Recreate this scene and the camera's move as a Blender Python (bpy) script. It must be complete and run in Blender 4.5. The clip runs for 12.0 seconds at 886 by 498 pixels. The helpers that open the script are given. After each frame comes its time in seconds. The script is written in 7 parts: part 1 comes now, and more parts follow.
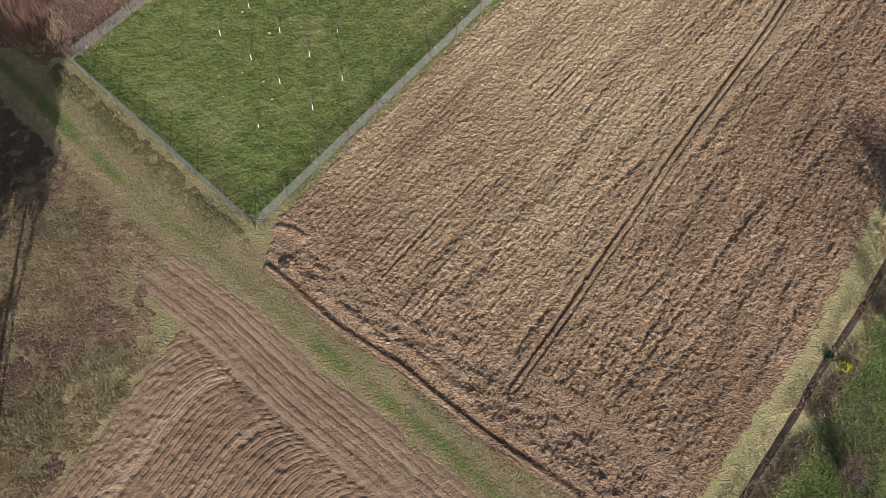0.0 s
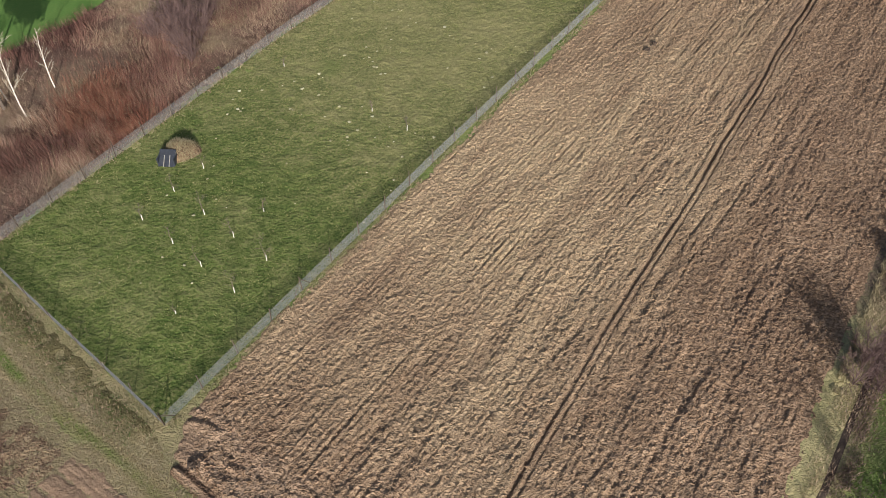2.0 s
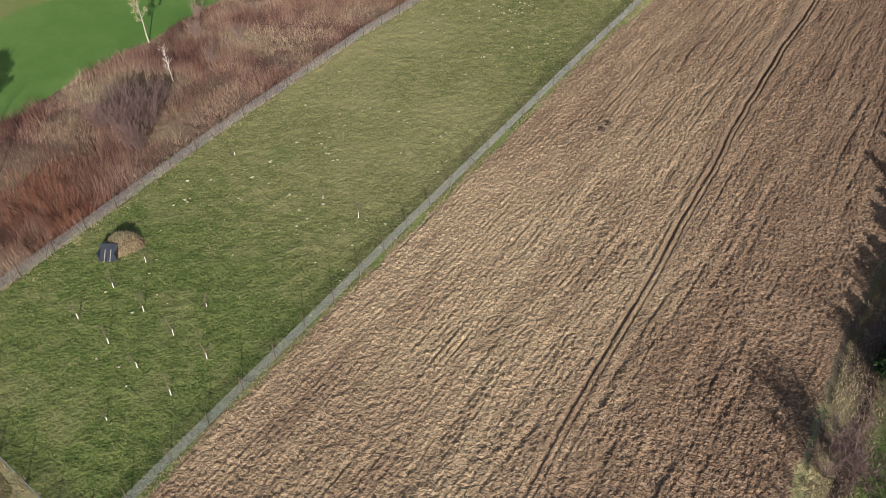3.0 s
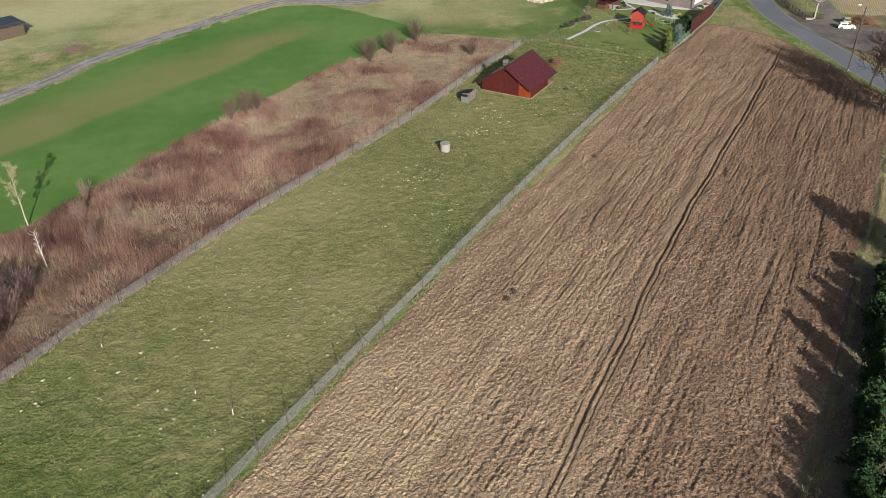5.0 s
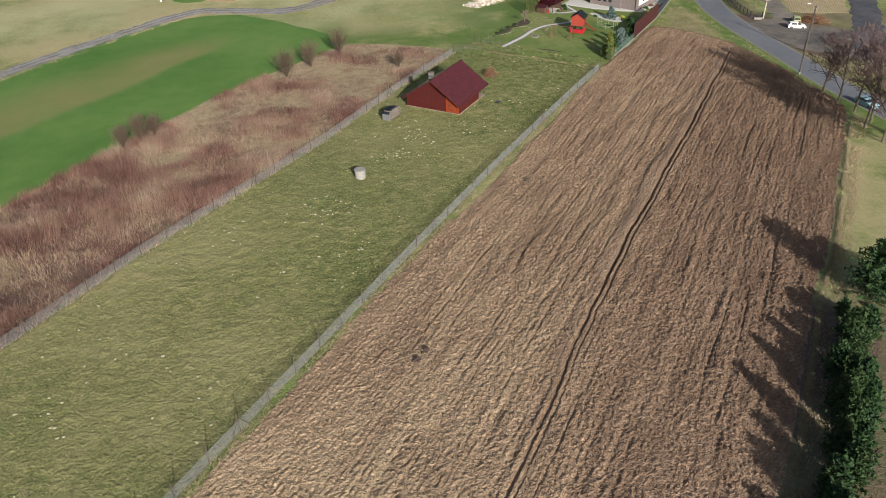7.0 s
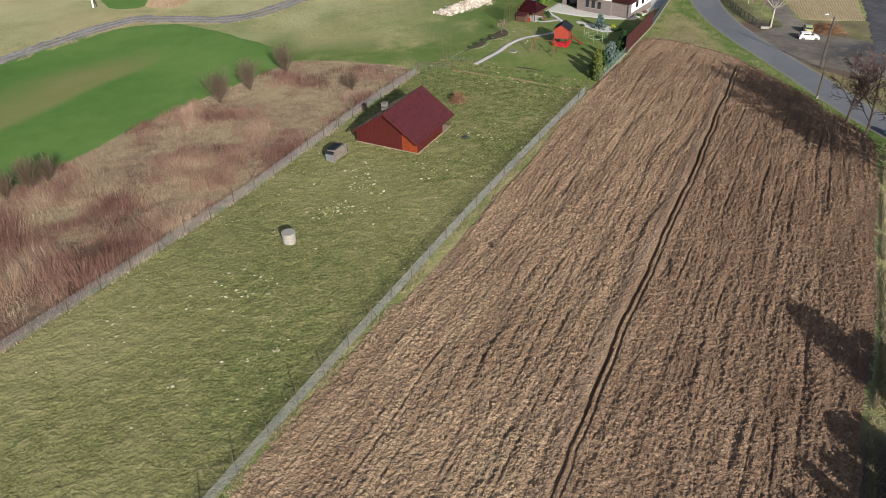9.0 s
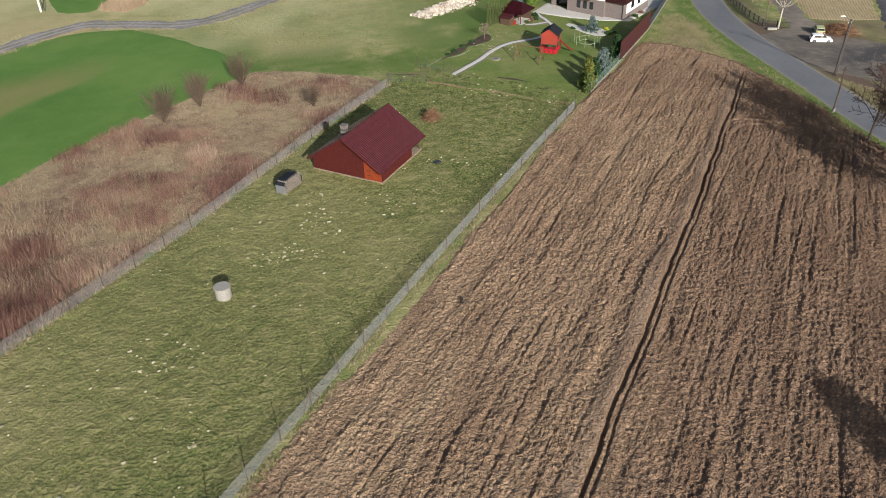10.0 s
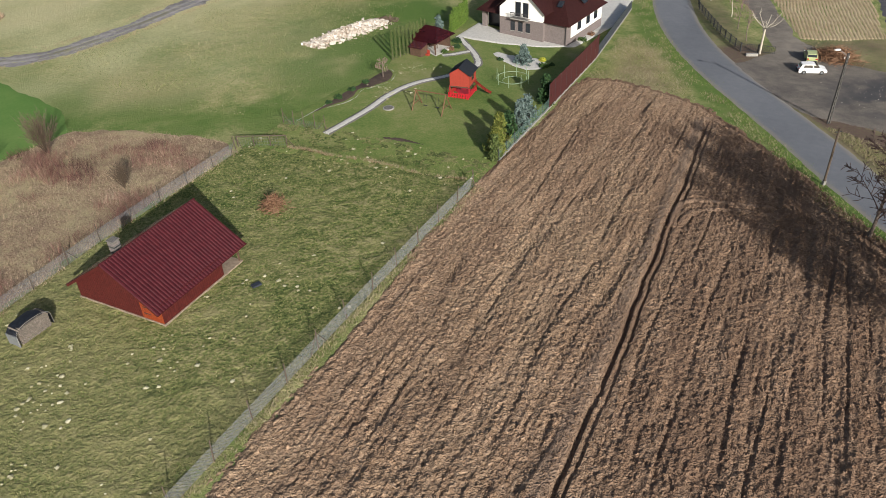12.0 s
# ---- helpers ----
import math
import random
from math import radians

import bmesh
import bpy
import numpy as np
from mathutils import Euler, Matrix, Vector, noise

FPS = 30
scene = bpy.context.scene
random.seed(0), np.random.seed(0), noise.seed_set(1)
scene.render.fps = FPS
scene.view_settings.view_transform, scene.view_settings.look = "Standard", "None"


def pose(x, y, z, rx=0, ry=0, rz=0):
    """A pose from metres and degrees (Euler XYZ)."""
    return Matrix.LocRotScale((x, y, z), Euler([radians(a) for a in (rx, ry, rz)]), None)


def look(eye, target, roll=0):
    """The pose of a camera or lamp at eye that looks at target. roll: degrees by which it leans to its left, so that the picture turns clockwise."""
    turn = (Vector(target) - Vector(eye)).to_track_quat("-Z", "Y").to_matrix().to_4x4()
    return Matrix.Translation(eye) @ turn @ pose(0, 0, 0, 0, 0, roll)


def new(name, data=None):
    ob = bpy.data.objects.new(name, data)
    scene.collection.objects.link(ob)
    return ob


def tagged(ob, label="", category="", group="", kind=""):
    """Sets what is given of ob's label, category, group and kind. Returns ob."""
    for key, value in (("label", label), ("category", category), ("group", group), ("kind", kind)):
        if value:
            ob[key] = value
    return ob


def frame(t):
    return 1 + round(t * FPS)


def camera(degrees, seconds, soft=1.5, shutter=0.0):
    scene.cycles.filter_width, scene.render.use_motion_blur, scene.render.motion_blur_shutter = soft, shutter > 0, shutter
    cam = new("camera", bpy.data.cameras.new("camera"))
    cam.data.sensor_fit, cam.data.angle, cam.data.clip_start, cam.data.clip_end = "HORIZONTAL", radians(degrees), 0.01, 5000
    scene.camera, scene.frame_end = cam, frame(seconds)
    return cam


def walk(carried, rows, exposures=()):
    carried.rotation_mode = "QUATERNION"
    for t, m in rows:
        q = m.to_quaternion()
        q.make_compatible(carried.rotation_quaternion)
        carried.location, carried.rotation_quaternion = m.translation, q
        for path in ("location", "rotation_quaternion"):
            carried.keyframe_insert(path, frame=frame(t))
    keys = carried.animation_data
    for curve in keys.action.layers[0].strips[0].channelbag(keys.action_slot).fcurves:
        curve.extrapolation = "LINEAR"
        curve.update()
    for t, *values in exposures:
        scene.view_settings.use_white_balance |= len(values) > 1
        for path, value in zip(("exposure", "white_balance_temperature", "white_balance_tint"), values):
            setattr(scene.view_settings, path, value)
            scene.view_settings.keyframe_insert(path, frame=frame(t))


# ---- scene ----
cam = camera(59.5, 12.0, soft=0.75)
# seconds, eye in metres, turns in degrees
PATH = [
    (0.0, 0.913, 0.384, 58.414, 29.543, 0.094, -0.032),
    (0.5, 1.724, 1.033, 57.711, 32.580, 0.295, -0.353),
    (1.0, 2.855, 1.894, 57.094, 35.575, 0.422, -1.076),
    (1.5, 4.161, 2.918, 56.586, 38.365, 0.515, -2.163),
    (2.0, 5.545, 4.082, 56.176, 41.077, 0.547, -3.169),
    (2.5, 7.202, 5.462, 55.698, 43.721, 0.677, -4.151),
    (3.0, 9.049, 6.979, 55.252, 46.402, 0.771, -5.015),
    (3.5, 10.814, 8.039, 55.098, 49.302, 0.741, -5.787),
    (4.5, 14.828, 11.976, 53.593, 54.900, 0.955, -8.056),
    (5.2, 17.638, 14.732, 52.540, 58.050, 1.105, -9.644),
    (5.5, 18.842, 15.913, 52.088, 58.227, 1.169, -10.325),
    (6.0, 21.160, 19.055, 51.320, 57.938, 1.230, -11.440),
    (6.5, 23.394, 22.248, 50.641, 57.698, 1.349, -12.300),
    (7.0, 25.858, 26.059, 49.987, 57.564, 1.378, -12.270),
    (9.0, 35.588, 47.406, 47.651, 56.784, 1.218, -12.856),
    (9.5, 38.564, 54.003, 46.455, 56.550, 1.300, -13.120),
    (10.0, 42.285, 60.735, 45.256, 56.267, 1.534, -13.211),
    (10.5, 47.186, 67.568, 43.952, 56.023, 1.746, -13.229),
    (11.0, 52.920, 74.461, 42.878, 55.788, 1.954, -13.217),
    (11.5, 59.283, 81.544, 41.838, 55.588, 2.150, -13.209),
    (12.0, 65.766, 88.604, 41.313, 55.318, 2.386, -13.170),
]
walk(cam, [(t, pose(x, y, z, rx, ry, rz)) for t, x, y, z, rx, ry, rz in PATH])

# ---- daylight ----
SUN = Vector((0.115, -0.93, 0.375)).normalized()
world = bpy.data.worlds.new("sky")
scene.world = world
world.use_nodes = True
wn = world.node_tree.nodes
sky = wn.new("ShaderNodeTexSky")
sky.sky_type = "NISHITA"
sky.sun_disc = False
sky.sun_elevation = math.asin(SUN.z)
sky.sun_rotation = math.atan2(SUN.x, SUN.y)
sky.dust_density = 3.0
sky.ozone_density = 0.7
wn["Background"].inputs[1].default_value = 0.08
world.node_tree.links.new(sky.outputs[0], wn["Background"].inputs[0])
sun = new("sun", bpy.data.lights.new("sun", "SUN"))
sun.data.energy = 5.0
sun.data.angle = radians(0.6)
sun.data.color = (1.0, 0.955, 0.885)
sun.matrix_basis = look(SUN * 300, (0, 0, 0))
scene.view_settings.exposure = 0.38

# ---- terrain and noise ----
RNG = np.random.default_rng(7)
TABLE = RNG.random((8, 256, 256))


def height(x, y):
    """The lie of the land: level, then falling towards the road."""
    u = (0.95 * np.asarray(x) + 0.3 * np.asarray(y) - 128) / 10
    s = 0.88 * np.log1p(np.exp(np.clip(u, -50, 50)))
    return -10 * np.tanh(s / 10)


def lattice(x, y, k=0):
    """Smooth noise from 0 to 1 with cells of one unit."""
    xi, yi = np.floor(x), np.floor(y)
    fx, fy = x - xi, y - yi
    fx, fy = fx * fx * (3 - 2 * fx), fy * fy * (3 - 2 * fy)
    a, b = xi.astype(int) % 256, yi.astype(int) % 256
    t, a1, b1 = TABLE[k % 8], (a + 1) % 256, (b + 1) % 256
    return (t[a, b] * (1 - fx) + t[a1, b] * fx) * (1 - fy) + (t[a, b1] * (1 - fx) + t[a1, b1] * fx) * fy


def fractal(x, y, k=0, octaves=3):
    total, amp, whole = 0, 1.0, 0.0
    for i in range(octaves):
        total = total + amp * lattice(x * 2 ** i + 17.3 * i, y * 2 ** i - 9.1 * i, k + i)
        whole += amp
        amp *= 0.5
    return total / whole


def inside(px, py, poly):
    """Metres to the outline of a polygon, positive within it."""
    best = np.full(np.shape(px), 1e9)
    odd = np.zeros(np.shape(px), bool)
    for (ax, ay), (bx, by) in zip(poly, poly[1:] + poly[:1]):
        dx, dy = bx - ax, by - ay
        k = np.clip(((px - ax) * dx + (py - ay) * dy) / (dx * dx + dy * dy), 0, 1)
        best = np.minimum(best, np.hypot(px - ax - k * dx, py - ay - k * dy))
        if ay != by:
            odd ^= ((ay > py) != (by > py)) & (px < dx * (py - ay) / dy + ax)
    return np.where(odd, best, -best)


def along(px, py, line):
    """Metres from a line, signed to its right, and the way gone along it."""
    best, side, gone = np.full(np.shape(px), 1e9), np.zeros(np.shape(px)), np.zeros(np.shape(px))
    run = 0.0
    for (ax, ay), (bx, by) in zip(line, line[1:]):
        dx, dy = bx - ax, by - ay
        ln = math.hypot(dx, dy)
        k = np.clip(((px - ax) * dx + (py - ay) * dy) / (ln * ln), 0, 1)
        d = np.hypot(px - ax - k * dx, py - ay - k * dy)
        near = d < best
        best = np.where(near, d, best)
        side = np.where(near, np.sign((px - ax) * dy - (py - ay) * dx), side)
        gone = np.where(near, run + k * ln, gone)
        run += ln
    return best * side, gone


def band(line, width):
    """The outline of a strip round a line; width in metres, or one for each point."""
    n = len(line)
    ws = [width] * n if isinstance(width, (int, float)) else width
    left, right = [], []
    for i, (x, y) in enumerate(line):
        (ax, ay), (bx, by) = line[max(i - 1, 0)], line[min(i + 1, n - 1)]
        ln = math.hypot(bx - ax, by - ay)
        ox, oy = -(by - ay) / ln * ws[i] / 2, (bx - ax) / ln * ws[i] / 2
        left.append((x + ox, y + oy))
        right.append((x - ox, y - oy))
    return left + right[::-1]


def smooth(line, steps=6):
    """A curve through the points."""
    p = [Vector(q) for q in line]
    out = []
    for i in range(len(p) - 1):
        a, b, c, d = p[max(i - 1, 0)], p[i], p[i + 1], p[min(i + 2, len(p) - 1)]
        for s in range(steps):
            t = s / steps
            q = 0.5 * (2 * b + (c - a) * t + (2 * a - 5 * b + 4 * c - d) * t * t + (3 * b - a - 3 * c + d) * t ** 3)
            out.append(tuple(q))
    return out + [tuple(p[-1])]


def ss(a, b, x):
    t = np.clip((x - a) / (b - a), 0, 1)
    return t * t * (3 - 2 * t)


# ---- materials ----
def mat(name, rough=0.9, metal=0.0, spec=0.3):
    m = bpy.data.materials.new(name)
    m.use_nodes = True
    b = m.node_tree.nodes["Principled BSDF"]
    b.inputs["Roughness"].default_value = rough
    b.inputs["Metallic"].default_value = metal
    b.inputs["Specular IOR Level"].default_value = spec
    return m, m.node_tree.nodes, m.node_tree.links, b


def ramp(nodes, links, fac, colours, lo=0.3, hi=0.7):
    r = nodes.new("ShaderNodeValToRGB")
    e = r.color_ramp.elements
    while len(e) < len(colours):
        e.new(0.5)
    for i, c in enumerate(colours):
        e[i].position = lo + (hi - lo) * i / max(1, len(colours) - 1)
        e[i].color = (*c, 1)
    links.new(fac, r.inputs[0])
    return r.outputs[0]


def noise_node(nodes, links, co, scale, detail=3.0, rough=0.55, dist=0.0):
    n = nodes.new("ShaderNodeTexNoise")
    n.inputs["Scale"].default_value = scale
    n.inputs["Detail"].default_value = detail
    n.inputs["Roughness"].default_value = rough
    n.inputs["Distortion"].default_value = dist
    if co is not None:
        links.new(co, n.inputs["Vector"])
    return n.outputs[0]


def calc(nodes, links, op, a, b):
    n = nodes.new("ShaderNodeMath")
    n.operation = op
    for i, v in enumerate((a, b)):
        if isinstance(v, (int, float)):
            n.inputs[i].default_value = v
        else:
            links.new(v, n.inputs[i])
    return n.outputs[0]


def blend(nodes, links, fac, a, b, kind="MIX"):
    n = nodes.new("ShaderNodeMix")
    n.data_type, n.blend_type = "RGBA", kind
    for i, v in ((0, fac), (6, a), (7, b)):
        if isinstance(v, (int, float)):
            n.inputs[i].default_value = v
        elif isinstance(v, tuple):
            n.inputs[i].default_value = (*v, 1)
        else:
            links.new(v, n.inputs[i])
    return n.outputs[2]


def coords(nodes, links, turn=0.0, scale=(1, 1, 1)):
    tc = nodes.new("ShaderNodeTexCoord")
    mp = nodes.new("ShaderNodeMapping")
    mp.inputs["Rotation"].default_value = (0, 0, turn)
    mp.inputs["Scale"].default_value = scale
    links.new(tc.outputs["Object"], mp.inputs[0])
    return mp.outputs[0]


def bumped(nodes, links, b, h, strength, dist):
    n = nodes.new("ShaderNodeBump")
    n.inputs["Strength"].default_value = strength
    n.inputs["Distance"].default_value = dist
    links.new(h, n.inputs["Height"])
    links.new(n.outputs[0], b.inputs["Normal"])


def attribute(nodes, name):
    a = nodes.new("ShaderNodeAttribute")
    a.attribute_name = name
    return a.outputs["Fac"]


def earth(name, cols, big=0.07, mid=0.8, fine=7.0, weights=(0.45, 0.3, 0.25), bump=0.5, dist=0.08, lo=0.36, hi=0.64,
          turn=0.0, scale=(1, 1, 1), extra=(), rough=0.95, grit=0.0, size=3.0, crack_deep=1.0, crack_wide=0.09):
    """Ground of any sort: three sizes of mottling; extra: (attribute, colour) laid over it."""
    m, n, l, b = mat(name, rough, 0, 0.15)
    co = coords(n, l, turn, scale)
    a = noise_node(n, l, co, big, 4)
    c = noise_node(n, l, co, mid, 3)
    f = noise_node(n, l, co, fine, 2, 0.65)
    mix = calc(n, l, "ADD", calc(n, l, "ADD", calc(n, l, "MULTIPLY", a, weights[0]), calc(n, l, "MULTIPLY", c, weights[1])),
               calc(n, l, "MULTIPLY", f, weights[2]))
    col = ramp(n, l, mix, cols, lo, hi)
    for key, tone in extra:
        k = calc(n, l, "MULTIPLY", attribute(n, key), calc(n, l, "ADD", 0.55, calc(n, l, "MULTIPLY", f, 0.9)))
        col = blend(n, l, k, col, tone)
    l.new(col, b.inputs["Base Color"])
    relief = calc(n, l, "ADD", c, f)
    if grit:
        # crumbs and cracks: the thin valleys of a folded noise
        g = noise_node(n, l, co, size, 3, 0.6, 0.4)
        crack = n.new("ShaderNodeMapRange")
        crack.interpolation_type = "SMOOTHSTEP"
        crack.inputs["From Max"].default_value = crack_wide
        l.new(calc(n, l, "ABSOLUTE", calc(n, l, "SUBTRACT", g, 0.5), 0.0), crack.inputs["Value"])
        relief = calc(n, l, "ADD", relief, calc(n, l, "MULTIPLY", calc(n, l, "ADD", calc(n, l, "MULTIPLY", crack.outputs[0], crack_deep), g), grit))
    bumped(n, l, b, relief, bump, dist)
    return m


def plain(name, col, rough=0.8, metal=0.0, spread=0.15, scale=6.0, bump=0.0, dist=0.01, island=0.0, spec=0.3):
    """A paint, wood or stone with slight mottling."""
    m, n, l, b = mat(name, rough, metal, spec)
    co = coords(n, l)
    f = noise_node(n, l, co, scale, 4)
    dark, light = tuple(v * (1 - spread) for v in col), tuple(min(1, v * (1 + spread)) for v in col)
    c = ramp(n, l, f, [dark, col, light])
    if island:
        g = n.new("ShaderNodeNewGeometry")
        c = blend(n, l, calc(n, l, "MULTIPLY", g.outputs["Random Per Island"], island), c, tuple(v * 0.35 for v in col))
    l.new(c, b.inputs["Base Color"])
    if bump:
        bumped(n, l, b, f, bump, dist)
    return m


def leafy(name, cols, rough=0.8, through=0.0, patch=0.25, own=0.5, broad=0.7):
    """Stems, needles and leaves: each piece its own tone, with broad patches."""
    m, n, l, b = mat(name, rough, 0, 0.2)
    g = n.new("ShaderNodeNewGeometry")
    co = coords(n, l)
    f = noise_node(n, l, co, patch, 3)
    k = calc(n, l, "ADD", calc(n, l, "MULTIPLY", g.outputs["Random Per Island"], own), calc(n, l, "ADD", calc(n, l, "MULTIPLY", f, broad), (0.7 - broad) / 2))
    l.new(ramp(n, l, k, cols, 0.25, 0.95), b.inputs["Base Color"])
    return m


# ---- mesh helpers ----
def mesh_of(name, verts, faces, material=None, flat=False):
    me = bpy.data.meshes.new(name)
    v, f = np.asarray(verts, np.float32), np.asarray(faces, np.int32)
    n = f.shape[1]
    me.vertices.add(len(v))
    me.vertices.foreach_set("co", v.ravel())
    me.loops.add(f.size)
    me.loops.foreach_set("vertex_index", f.ravel())
    me.polygons.add(len(f))
    me.polygons.foreach_set("loop_start", np.arange(0, f.size, n, dtype=np.int32))
    me.polygons.foreach_set("use_smooth", np.full(len(f), not flat))
    me.update(calc_edges=True)
    if material:
        me.materials.append(material)
    return me


def part(name, bm, material, parent=None, label="", smooth_faces=False, m=None):
    """Links a bmesh as one object under a thing or a part."""
    me = bpy.data.meshes.new(name)
    for f in bm.faces:
        f.smooth = smooth_faces
    bm.normal_update()
    bm.to_mesh(me)
    bm.free()
    me.materials.append(material)
    ob = new(name, me)
    if m is not None:
        ob.matrix_basis = m
    if parent is not None:
        ob.parent = parent
    if label:
        tagged(ob, label)
    return ob


def thing(name, m, label, category, group="", kind=""):
    ob = new(name)
    ob.matrix_basis = m
    return tagged(ob, label, category, group, kind)


def box(bm, x0, y0, z0, x1, y1, z1, m=None):
    vs = [bm.verts.new((x, y, z)) for z in (z0, z1) for y in (y0, y1) for x in (x0, x1)]
    for a in ((0, 2, 3, 1), (4, 5, 7, 6), (0, 1, 5, 4), (2, 6, 7, 3), (0, 4, 6, 2), (1, 3, 7, 5)):
        bm.faces.new([vs[i] for i in a])
    if m is not None:
        for v in vs:
            v.co = m @ v.co
    return vs


def tube(bm, a, b, ra, rb, sides=6, cap=True):
    a, b = Vector(a), Vector(b)
    q = (b - a).to_track_quat("Z", "Y")
    rings = []
    for p, r in ((a, ra), (b, rb)):
        rings.append([bm.verts.new(p + q @ Vector((r * math.cos(2 * math.pi * i / sides), r * math.sin(2 * math.pi * i / sides), 0))) for i in range(sides)])
    for i in range(sides):
        j = (i + 1) % sides
        bm.faces.new((rings[0][i], rings[0][j], rings[1][j], rings[1][i]))
    if cap:
        bm.faces.new(rings[1])
        bm.faces.new(rings[0][::-1])


def bevelled(bm, w=0.02):
    bmesh.ops.bevel(bm, geom=bm.edges[:], offset=w, segments=1, affect="EDGES", profile=0.5)
    return bm


def sheet(name, poly, res, lift, material, label, category, turn=0.0, margin=0.8, jitter=0.3, grain=0.7, slope=0.35,
          relief=None, marks=None, sink=0.18, across=None, facets=False, grow=0.0):
    """A piece of ground laid on the land: it dips under its neighbours along an uneven outline."""
    c, s = math.cos(turn), math.sin(turn)
    pr = np.array([(x * c + y * s, -x * s + y * c) for x, y in poly])
    lo, hi = pr.min(0) - margin - res, pr.max(0) + margin + res
    across = across or res
    nu, nv = int((hi[0] - lo[0]) / res) + 2, int((hi[1] - lo[1]) / across) + 2
    u, v = np.meshgrid(lo[0] + res * np.arange(nu), lo[1] + across * np.arange(nv), indexing="ij")
    u, v = u.ravel(), v.ravel()
    x, y = u * c - v * s, u * s + v * c
    d = inside(x, y, poly) + grow + jitter * 2 * (fractal(x * grain, y * grain, 3) - 0.5)
    z = height(x, y) + np.clip(d * slope, -sink, lift)
    if relief is not None:
        z = z + relief(x, y, d) * ss(-0.3, 0.3, d)
    keep = d > -margin
    idx = np.arange(nu * nv).reshape(nu, nv)
    q = np.stack([idx[:-1, :-1], idx[1:, :-1], idx[1:, 1:], idx[:-1, 1:]], -1).reshape(-1, 4)
    q = q[keep[q].all(1)]
    used = np.unique(q)
    back = np.zeros(nu * nv, np.int64)
    back[used] = np.arange(len(used))
    me = mesh_of(name, np.stack([x, y, z], 1)[used], back[q], material, facets)
    if marks is not None:
        for key, values in marks(x[used], y[used], d[used]).items():
            me.attributes.new(key, "FLOAT", "POINT").data.foreach_set("value", np.asarray(values, np.float32))
    return tagged(new(name, me), label, category, kind="structure")

# ---- the plan ----
FENCE_FIELD = [(-15.7, 35.6), (8.6, 66.9), (37.0, 102.6), (55.2, 124.9), (83.8, 158.7)]
FENCE_REEDS = [(-36.6, 55.2), (-12.0, 88.5), (6.0, 111.2), (30.2, 138.0), (46.5, 159.2), (59.0, 173.8)]
FENCE_LANE = [(-36.6, 55.2), (-15.7, 35.6)]
FIELD = [(-14.2, 31.6), (-7.6, 25.6), (-2.9, 22.7), (3.7, 17.0), (9.9, 13.0), (15.5, 8.0), (20.7, 13.5), (25.1, 18.6), (31.1, 25.6),
         (38.4, 35.8), (49.1, 49.7), (60.1, 61.5), (70.5, 74.5), (78.3, 84.2), (87.3, 94.1), (96.5, 105.8), (106.1, 117.7), (116.6, 130.5),
         (119.3, 139.0), (120.2, 150.0), (120.4, 158.0), (120.2, 168.0), (119.7, 173.5), (118.0, 178.4), (115.0, 182.4), (112.0, 185.6), (108.5, 186.8), (105.0, 184.6), (97.2, 174.4), (85.4, 161.0), (66.0, 135.5),
         (37.9, 102.4), (9.3, 66.4), (-0.4, 53.9), (-7.3, 45.4), (-13.4, 36.6)]
TRACK = [(6.3, 20.8), (11.5, 27.8), (16.5, 35.2), (21.5, 42.5), (28.2, 51.4), (37.3, 63.4), (52.4, 84.8), (64.0, 100.2), (78.7, 118.7),
         (87.2, 129.2), (96.1, 140.5), (104.5, 151.8), (117.6, 169.0)]
SPUR = [smooth([(100.8, 146.6), (103.2, 149.9), (105.8, 150.6), (109.5, 149.0), (112.5, 147.6)]), smooth([(102.0, 146.9), (104.4, 148.6), (107.5, 148.2), (111.5, 146.3)])]
FRONT = [(-14.2, 31.6), (-7.6, 25.6), (-2.9, 22.7), (3.7, 17.0), (9.9, 13.0), (15.5, 8.0)]
PLOT = FENCE_FIELD + [(87.6, 163.2), (77.0, 172.0), (65.4, 181.6)] + FENCE_REEDS[::-1]
REEDS = [(-36.9, 55.6), (-12.4, 88.8), (5.6, 111.5), (29.8, 138.3), (46.0, 159.5), (58.5, 174.2), (57.5, 177.5), (48.0, 183.0), (39.0, 185.8), (34.0, 182.0),
         (13.0, 162.4), (-1.4, 144.7), (-23.5, 115.4), (-33.0, 103.7), (-38.3, 94.8), (-48.0, 86.0), (-66.0, 66.0), (-60.0, 52.0), (-45.0, 57.0)]
CROP = [(38.5, 186.2), (36.0, 194.0), (31.0, 200.0), (24.0, 208.7), (16.2, 215.5), (8.0, 216.5), (-0.5, 213.0), (-14.0, 199.5), (-30.0, 181.0), (-38.5, 167.0),
        (-55.0, 140.0), (-85.0, 110.0), (-66.0, 66.0), (-48.0, 86.0), (-38.3, 94.8), (-33.0, 103.7), (-23.5, 115.4), (-1.4, 144.7), (13.0, 162.4), (34.0, 182.0)]
TILLED = [(-22.5, 33.6), (-24.8, 30.5), (-21.0, 25.8), (-25.2, 17.7), (-28.3, 13.0), (-42.0, -10.0), (22.0, -10.0), (9.5, 7.0), (2.8, 13.0), (-2.7, 17.7), (-9.2, 22.7),
          (-15.8, 28.7)]
ROAD = smooth([(175.0, 300.0), (153.5, 255.0), (141.5, 227.0), (135.2, 211.5), (131.2, 198.0), (129.0, 185.5), (127.8, 174.0), (126.8, 163.0), (125.6, 154.0), (124.9, 147.5), (124.5, 139.0),
               (125.2, 120.0), (129.5, 95.0), (139.0, 60.0)])
